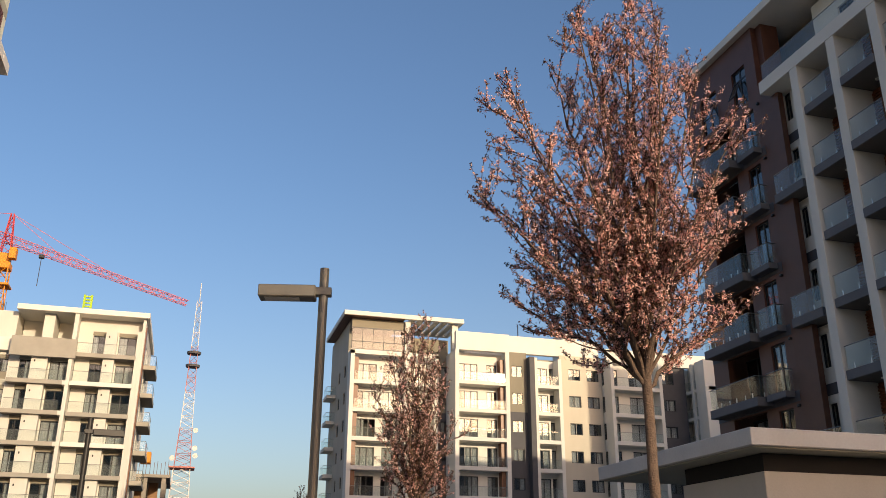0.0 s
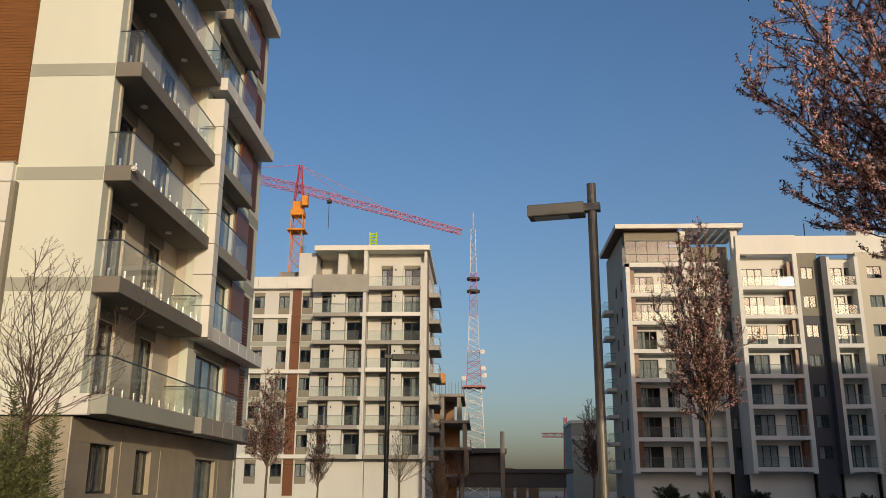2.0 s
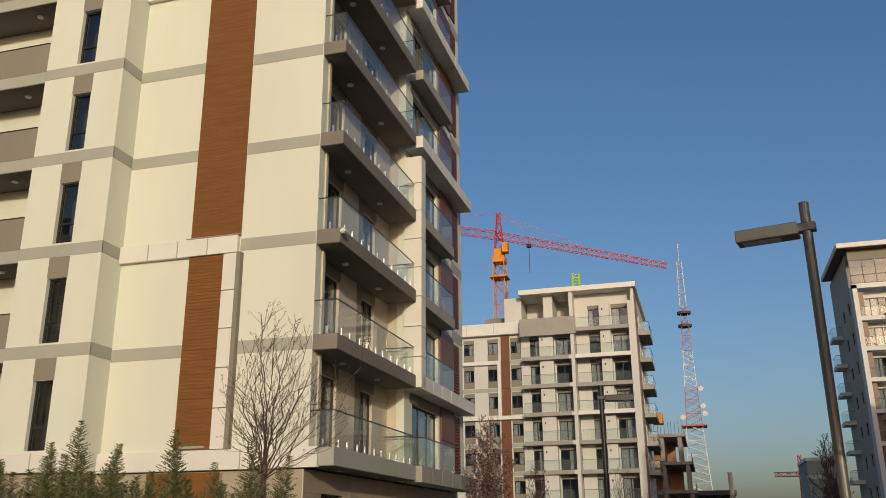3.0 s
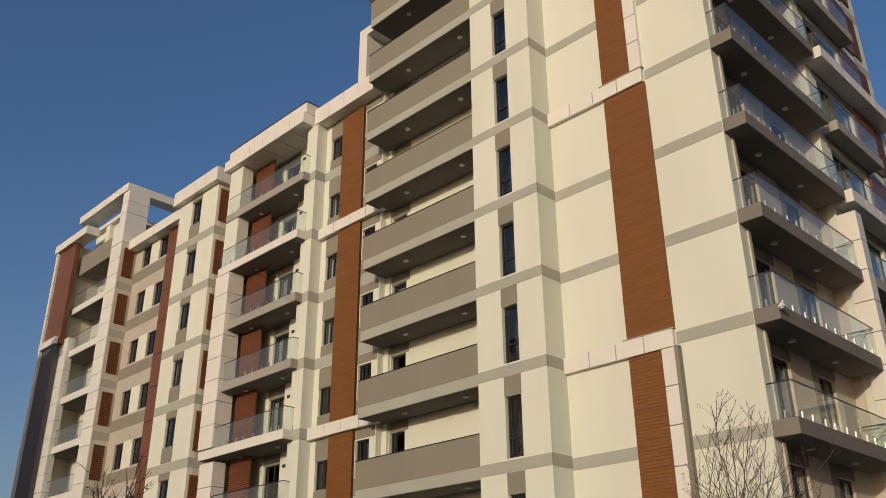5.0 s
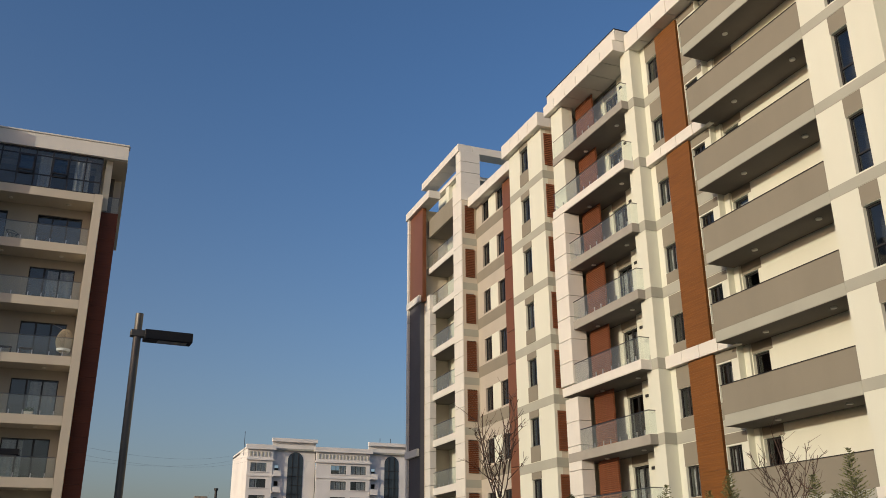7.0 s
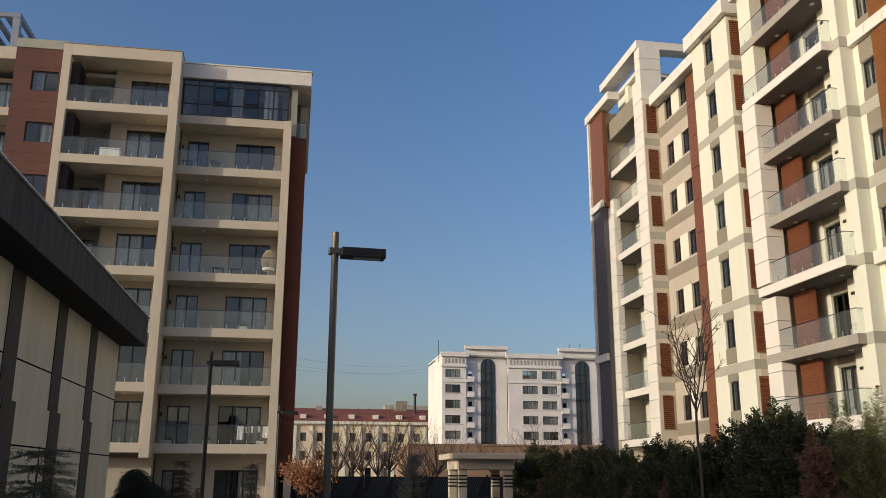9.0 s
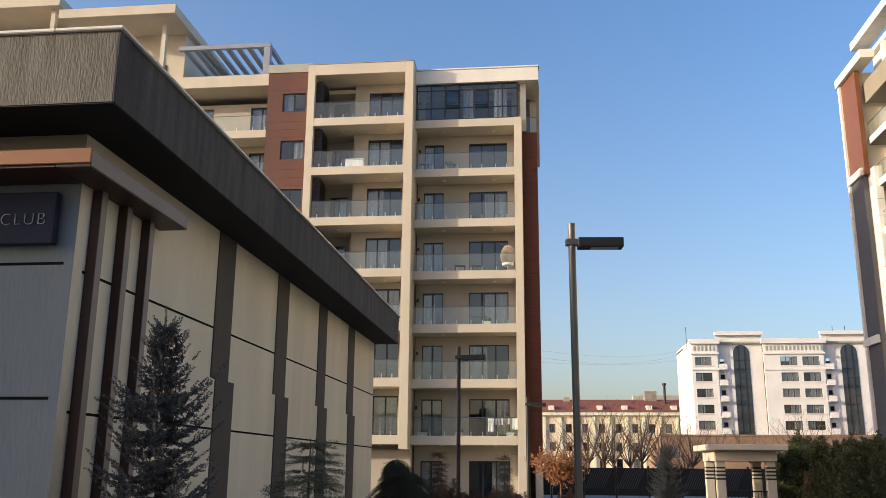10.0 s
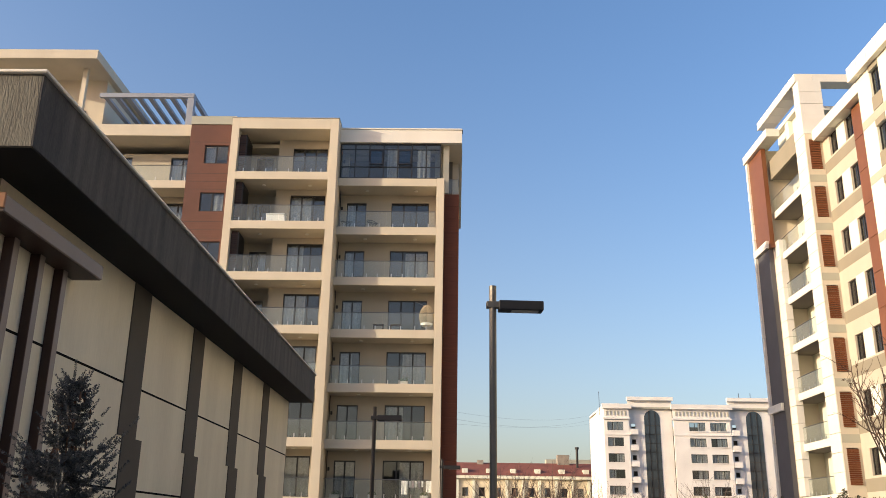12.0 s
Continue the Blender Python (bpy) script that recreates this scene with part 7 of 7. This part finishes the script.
# ---- crane, mast and building site to the north ----
def lattice(bm, p, q, w0, w1, n, r=0.05, sides=4):
    """A square lattice boom from p to q."""
    p, q = Vector(p), Vector(q)
    d = (q - p).normalized()
    a = d.orthogonal().normalized() if abs(d.z) < 0.95 else Vector((1, 0, 0))
    if abs(d.z) < 0.95:
        a = d.cross(Vector((0, 0, 1))).normalized()
    b2 = d.cross(a).normalized()
    rings = []
    for i in range(n + 1):
        f = i / n
        c, w = p.lerp(q, f), w0 + (w1 - w0) * f
        rings.append([c + (a * sx + b2 * sy) * w / 2 for sx, sy in ((-1, -1), (1, -1), (1, 1), (-1, 1))])
    for i in range(n):
        for k in range(4):
            j = (k + 1) % 4
            bar(bm, rings[i][k], rings[i + 1][k], r, sides)
            bar(bm, rings[i][k], rings[i + 1][j] if (i + k) % 2 else rings[i][j], r * 0.6, 3)
            bar(bm, rings[i][j], rings[i + 1][k], r * 0.6, 3)


def build_crane():
    cx, cy = -24.3, 113.0
    b = thing("tower_crane", "tower crane with an orange mast and a red jib", "crane")
    bm = bmesh.new()
    lattice(bm, (cx, cy, 0), (cx, cy, 37.5), 1.5, 1.5, 24, 0.075)
    part("tower", bm, CRANEYEL, b)
    part("climbing_frame", soft(boxes((cx - 1.2, cx + 1.2, cy - 1.2, cy + 1.2, 35.0, 35.25)), 0.05), CRANEYEL, b)
    part("slewing_ring", soft(boxes((cx - 0.9, cx + 0.9, cy - 0.9, cy + 0.9, 37.2, 38.0)), 0.05), CRANEYEL, b)
    part("turntable", soft(boxes((cx - 0.7, cx + 0.7, cy - 0.7, cy + 0.7, 38.0, 39.2)), 0.05), CRANEYEL, b)
    tip, mid = Vector((-2.3, 119.0, 36.6)), Vector((cx, cy, 41.2))
    bm = bmesh.new()
    lattice(bm, mid, tip, 0.95, 0.65, 34, 0.042)
    part("jib", bm, CRANERED, b)
    bm = bmesh.new()
    lattice(bm, mid, (cx - 10.0, cy - 3.6, 42.6), 1.0, 0.9, 10, 0.045)
    part("counter_jib", bm, CRANERED, b)
    bm = bmesh.new()
    lattice(bm, (cx, cy, 39.2), (cx, cy, 44.6), 1.2, 0.35, 5, 0.07)
    part("tower_head", bm, CRANERED, b)
    bm = bmesh.new()
    top = (cx, cy, 44.6)
    bar(bm, top, mid.lerp(tip, 0.62), 0.035, 4)
    bar(bm, top, mid.lerp(tip, 0.3), 0.035, 4)
    bar(bm, top, (cx - 9.5, cy - 3.4, 42.9), 0.035, 4)
    part("tie_rod", bm, CRANERED, b)
    h = mid.lerp(tip, 0.18)
    bm = bmesh.new()
    bar(bm, h, h - Vector((0, 0, 4.6)), 0.05, 4)
    box(bm, h.x - 0.3, h.x + 0.3, h.y - 0.3, h.y + 0.3, h.z - 0.9, h.z - 0.5)
    part("hook", bm, BLACK, b)
    part("cab", soft(boxes((cx + 0.7, cx + 1.5, cy - 1.6, cy - 0.5, 38.3, 39.7)), 0.05), CRANEYEL, b)


build_crane()


def build_mast():
    mx, my = -1.2, 198.0
    b = thing("radio_mast", "red and white lattice radio mast with platforms and dishes", "radio mast")
    hs = [0, 12, 18, 24, 32, 40, 50, 60.5]
    ws = [6.2, 4.6, 3.9, 3.3, 2.55, 1.95, 1.4, 1.0]
    for i in range(7):
        bm = bmesh.new()
        lattice(bm, (mx, my, hs[i]), (mx, my, hs[i + 1]), ws[i], ws[i + 1], 4 if i < 3 else 6, 0.11 if i < 3 else 0.085)
        part("mast_section", bm, MASTRED if i in (3, 5) else MASTWHITE, b)
    for z in (45.4, 48.3):
        bm = bmesh.new()
        bar(bm, (mx, my, z), (mx, my, z + 0.5), 1.45, 16, 1.55)
        part("platform", bm, DARKGREY, b)
    for i, (dx, z) in enumerate(((2.0, 31.5), (2.2, 27.8), (2.4, 26.2), (-2.2, 25.6))):
        bm = bmesh.new()
        bar(bm, (mx + dx, my - 1.5, z), (mx + dx, my - 1.9, z), 0.5, 14, 0.55)
        part("dish", bm, MASTWHITE, b)
    part("platform", boxes((mx - 2.6, mx + 2.6, my - 2.6, my + 2.6, 23.6, 23.9)), MASTRED, b)
    bm = bmesh.new()
    bar(bm, (mx, my, 60.5), (mx, my, 64.8), 0.1, 5)
    part("antenna", bm, MASTWHITE, b)


build_mast()


def build_site():
    b = thing("construction_site", "raw concrete frame building under construction with open floors", "building shell")
    y0 = 112.0
    for k, (x1, z) in enumerate(((-1.6, 3.2), (-1.0, 6.4), (-1.2, 9.7), (-1.9, 13.0))):
        part("floor_slab", boxes((-12.0, x1, y0, y0 + 14, z, z + 0.35)), ROUGHCONC, b)
        for u in (-4.9, x1 - 0.9):
            for dy in (0.3, 6.0):
                part("column", boxes((u, u + 0.5, y0 + dy, y0 + dy + 0.5, z - 2.84, z)), ROUGHCONC, b)
        part("rear_wall", boxes((-12.0, x1 - 1.4, y0 + 7.0, y0 + 7.3, z - 2.84, z)), SANDSTONE, b)
        for u in range(6):
            bm = bmesh.new()
            bar(bm, (x1 - 0.12, y0 + 0.15 + 2.2 * u, z + 0.35), (x1 - 0.12, y0 + 0.15 + 2.2 * u, z + 1.3), 0.03, 5)
            part("guard_post", bm, ROUGHCONC, b)
        bm = bmesh.new()
        bar(bm, (x1 - 0.12, y0 + 0.1, z + 1.25), (x1 - 0.12, y0 + 13, z + 1.25), 0.03, 5)
        part("guard_rail", bm, ROUGHCONC, b)
    for u in range(10):
        bm = bmesh.new()
        bar(bm, (-6.0 + 0.42 * u, y0 + 1.0 + (u % 3), 13.35), (-6.0 + 0.42 * u, y0 + 1.0 + (u % 3), 15.2 - 0.1 * (u % 4)), 0.035, 4)
        part("rebar", bm, BRICKRED, b)
    part("formwork", soft(boxes((-5.6, -4.4, y0 + 2, y0 + 4, 14.9, 16.2)), 0.05), CRANEYEL, b)
    s = thing("building_shell", "dark low concrete shell with open storeys beyond the lamp", "building shell")
    for row in ((-6.0, 3.6, 128, 128.4, 4.0, 6.69), (-6.0, 12.0, 127, 127.4, 2.0, 3.99)):
        part("wall", boxes(row), DARKGREY, s)
    for row in ((-6.2, 3.8, 126.5, 140, 6.7, 7.3), (-6.2, 13.0, 126.5, 140, 4.0, 4.5)):
        part("floor_slab", boxes(row), DARKGREY, s)
    for row in ((2.9, 3.5, 126.4, 126.9, 0, 9.6), (-6.0, -5.4, 126.4, 126.9, 0, 6.69)):
        part("column", boxes(row), ROUGHCONC, s)
    for u in (3.9, 6.0, 8.0):
        part("rough_wall", boxes((u, u + 1.6, 150, 151, 0, 6.0 - 0.2 * u)), SANDSTONE, s)
    h = thing("grey_house", "plain grey house wall by the far crane", "house")
    part("wall", boxes((15.0, 20.5, 148, 160, 0, 12.3)), BAND, h)
    part("string_course", boxes((14.9, 20.6, 147.9, 148.0, 9.6, 10.2)), WHITE, h)
    part("roof", boxes((14.8, 20.7, 147.8, 160, 12.3, 12.8)), WHITE, h)
    c = thing("tower_crane", "small red crane far beyond the lamp", "crane")
    bm = bmesh.new()
    lattice(bm, (16.2, 170, 0), (16.2, 170, 15.0), 1.2, 0.5, 12, 0.09)
    lattice(bm, (17.6, 170, 11.7), (11.7, 170, 11.7), 0.8, 0.7, 8, 0.07)
    part("tower", bm, CRANERED, c)


build_site()


# ---- things on the balconies of the block west of the gate ----
def on_balcony(ob, u, y, z, turn=0.0):
    """Stand a thing on a balcony: u along the front, y in from its face."""
    ob.matrix_basis = pose(-49.5 - y, u, z, 0, 0, 90 + turn)
    return ob


RATTAN = material("pale_rattan", (0.55, 0.47, 0.33), 0.7, vary=0.15, fine=60, bump=0.3)
CLOTH_WHITE = material("white_cloth", (0.82, 0.82, 0.82), 0.9, vary=0.06, fine=14, coarse=5, bump=0.1)
CLOTH_MAUVE = material("mauve_cloth", (0.42, 0.36, 0.40), 0.9, vary=0.08, fine=14, coarse=5, bump=0.1)
WHITEGOODS = material("white_enamel", (0.80, 0.80, 0.79), 0.3, vary=0.03, bump=0.0)
CLAY = material("pale_pot", (0.62, 0.60, 0.56), 0.7, vary=0.1, bump=0.1)
POTLEAF = leafy("pot_leaf", (0.03, 0.07, 0.02), (0.08, 0.13, 0.04))


def build_hanging_chair():
    b = thing("hanging_chair", "egg-shaped pale rattan hanging chair on a balcony", "chair")
    bm = bmesh.new()
    rings = []
    for i in range(9):
        f = i / 8
        z = 0.35 + 1.25 * f
        r = 0.44 * math.sin(math.pi * (0.08 + 0.84 * f)) ** 0.7
        rings.append([bm.verts.new((r * math.cos(a), r * math.sin(a) * 0.8, z)) for a in [0.5 + (math.tau - 1.9) * k / 14 + math.pi * 0.30 for k in range(15)]])
    rings = [[v.co.copy() for v in r] for r in rings]
    bm.free()
    bm = bmesh.new()
    for ra, rb in zip(rings, rings[1:]):
        for k in range(14):
            bar(bm, ra[k], rb[k + 1], 0.017, 4)
            bar(bm, ra[k + 1], rb[k], 0.017, 4)
    for r in (rings[0], rings[4], rings[-1]):
        for p, q in zip(r, r[1:]):
            bar(bm, p, q, 0.014, 4)
    for p, q in zip(rings, rings[1:]):
        bar(bm, p[0], q[0], 0.022, 5)
        bar(bm, p[-1], q[-1], 0.022, 5)
    part("basket", bm, RATTAN, b)
    bm = bmesh.new()
    bar(bm, (0, 0.0, 0.42), (0, 0, 0.55), 0.33, 16, 0.36)
    part("cushion", bm, CLOTH_WHITE, b)
    bm = bmesh.new()
    last = None
    for k in range(11):
        a = math.pi * k / 10
        p = (0.5 * math.cos(a) - 0.1 + 0.1 * math.cos(a), 0.42, 1.05 - 0.95 * math.cos(a * 0.5 + math.pi * 0.5) * 0 + 0.9 * math.sin(a * 0.5))
        if last:
            bar(bm, last, p, 0.02, 6)
        last = p
    part("stand", bm, STEEL, b)
    bm = bmesh.new()
    bar(bm, (0, 0, 0), (0, 0, 0.05), 0.42, 18, 0.40)
    part("base", bm, STEEL, b)
    bm = bmesh.new()
    bar(bm, (0, 0.05, 0.04), (0, 0.05, 0.37), 0.02, 8)
    bar(bm, (0, 0.05, 1.6), (0, 0.3, 1.95), 0.012, 6)
    part("hanger", bm, STEEL, b)
    return b


on_balcony(build_hanging_chair(), -1.8, 0.8, LC(4))


def build_rack():
    b = thing("drying_rack", "folding laundry rack hung with white cloths on a balcony", "drying rack")
    bm = bmesh.new()
    for x in (-0.85, 0.85):
        bar(bm, (x, -0.3, 0), (x, 0.3, 0.95), 0.012, 6)
        bar(bm, (x, 0.3, 0), (x, -0.3, 0.95), 0.012, 6)
    for k in range(5):
        y = -0.3 + 0.15 * k
        bar(bm, (-0.85, y, 0.95), (0.85, y, 0.95), 0.007, 5)
    part("rack_frame", bm, STEEL, b)
    for x0, w, drop, y, m in ((-0.84, 0.34, 0.72, -0.3, CLOTH_WHITE), (-0.44, 0.10, 0.34, -0.15, CLOTH_WHITE), (-0.28, 0.12, 0.38, -0.3, CLOTH_MAUVE), (-0.10, 0.10, 0.34, -0.3, CLOTH_WHITE), (0.06, 0.14, 0.40, -0.15, CLOTH_MAUVE), (0.26, 0.10, 0.32, -0.3, CLOTH_WHITE), (0.52, 0.30, 0.62, -0.3, CLOTH_WHITE)):
        bm = bmesh.new()
        n = 6
        front = [[bm.verts.new((x0 + w * k / n, y - 0.012 - 0.02 * math.sin(k * 1.7) * j / 4, 0.965 - drop * j / 4)) for k in range(n + 1)] for j in range(5)]
        back = [[bm.verts.new((x0 + w * k / n, y + 0.012 + 0.02 * math.sin(k * 1.3) * j / 4, 0.965 - drop * 0.8 * j / 4)) for k in range(n + 1)] for j in range(5)]
        for rows in (front, back[::-1]):
            for ra, rb in zip(rows, rows[1:]):
                for k in range(n):
                    bm.faces.new((ra[k], ra[k + 1], rb[k + 1], rb[k]))
        for k in range(n):
            bm.faces.new((front[0][k], front[0][k + 1], back[0][k + 1], back[0][k]))
        part("hanging_cloth", bm, m, b)
    return b


on_balcony(build_rack(), -2.15, 0.75, LC(1))


def build_pot():
    b = thing("flower_pot", "pale oblong flower pot with a low green plant", "flower pot", group="pots on the balconies")
    bm = boxes((-0.22, 0.22, -0.09, 0.09, 0, 0.19))
    for v in bm.verts:
        if v.co.z < 0.1:
            v.co.x *= 0.86
            v.co.y *= 0.82
    part("pot", soft(bm, 0.012), CLAY, b)
    r = random.Random(4)
    part("plant", crown_mesh("plant", [Vector((r.uniform(-0.18, 0.18), r.uniform(-0.06, 0.06), r.uniform(0.2, 0.36))) for _ in range(40)], POTLEAF, r, 3, 0.045, 0.4), POTLEAF, b)
    return b


pot = on_balcony(build_pot(), -6.6, 0.35, LC(1))
for u, k in ((-4.6, 1), (-1.75, 1), (-3.0, 3)):
    on_balcony(copy_thing(pot, I4), u, 0.35, LC(k))


def build_low_table():
    b = thing("balcony_table", "low dark slatted balcony table", "table", group="tables on the balconies")
    for k in range(5):
        part("board", shared(("table_board",), lambda: soft(boxes((-0.32, 0.32, 0, 0.075, 0.40, 0.43)), 0.006), POST_BROWN), POST_BROWN, b, at=pose(0, -0.23 + 0.095 * k, 0))
    for x in (-0.27, 0.27):
        for y in (-0.18, 0.18):
            part("leg", shared(("table_leg",), lambda: boxes((-0.02, 0.02, -0.02, 0.02, 0, 0.399)), POST_BROWN), POST_BROWN, b, at=pose(x, y, 0))
    return b


table = on_balcony(build_low_table(), -4.6, 0.7, LC(4))
on_balcony(copy_thing(table, I4), -3.6, 0.7, LC(4))


def build_balcony_chair():
    b = thing("balcony_chair", "black wire lounge chair on a balcony", "chair", group="chairs on the balconies")
    bm = bmesh.new()
    ring = [Vector((0.36 * math.cos(a), 0.32 * math.sin(a), 0.42 + 0.16 * max(0.0, math.sin(a)) + 0.12 * abs(math.cos(a)))) for a in [math.tau * k / 16 for k in range(16)]]
    for k in range(16):
        bar(bm, ring[k], ring[(k + 1) % 16], 0.014, 6)
        bar(bm, ring[k], (ring[k].x * 0.5, ring[k].y * 0.5, 0.33), 0.007, 5)
    part("seat", bm, BLACK, b)
    for x, y in ((-0.24, -0.2), (0.24, -0.2), (-0.24, 0.22), (0.24, 0.22)):
        bm = bmesh.new()
        bar(bm, (x, y, 0), (x * 0.7, y * 0.7, 0.36), 0.012, 6)
        part("leg", bm, BLACK, b)
    return b


chair = on_balcony(build_balcony_chair(), -6.75, 0.7, LC(6))
on_balcony(copy_thing(chair, I4), -5.2, 0.7, LC(6), 60)


def build_chest():
    b = thing("storage_chest", "white enamel chest standing on a balcony", "chest")
    part("body", soft(boxes((-0.55, 0.55, -0.3, 0.3, 0.05, 0.62)), 0.02), WHITEGOODS, b)
    part("lid", soft(boxes((-0.56, 0.56, -0.31, 0.31, 0.625, 0.70)), 0.015), WHITEGOODS, b)
    part("foot", boxes((-0.5, 0.5, -0.25, 0.25, 0, 0.049)), BLACK, b)
    return b


on_balcony(build_chest(), -10.9, 0.0, LC(6))


# ---- overhead lines beyond the gate ----
for za, zb, ya in ((10.35, 21.2, 0.2), (11.2, 21.9, 1.6), (10.7, 20.4, 0.9)):
    wire = Branches()
    a, c = Vector((-75.0, ya - 1.5, za)), Vector((-149.5, 27.0, zb))
    pts = [a.lerp(c, k / 16) - Vector((0, 0, 1.3 * 4 * (k / 16) * (1 - k / 16))) for k in range(17)]
    wire.limb(pts, 0.007, 0.007, 4)
    tagged(part("overhead_wire", wire.mesh("overhead_wire", BLACK), BLACK), "thin dark overhead wire sagging towards the white building", "wire", "overhead wires")
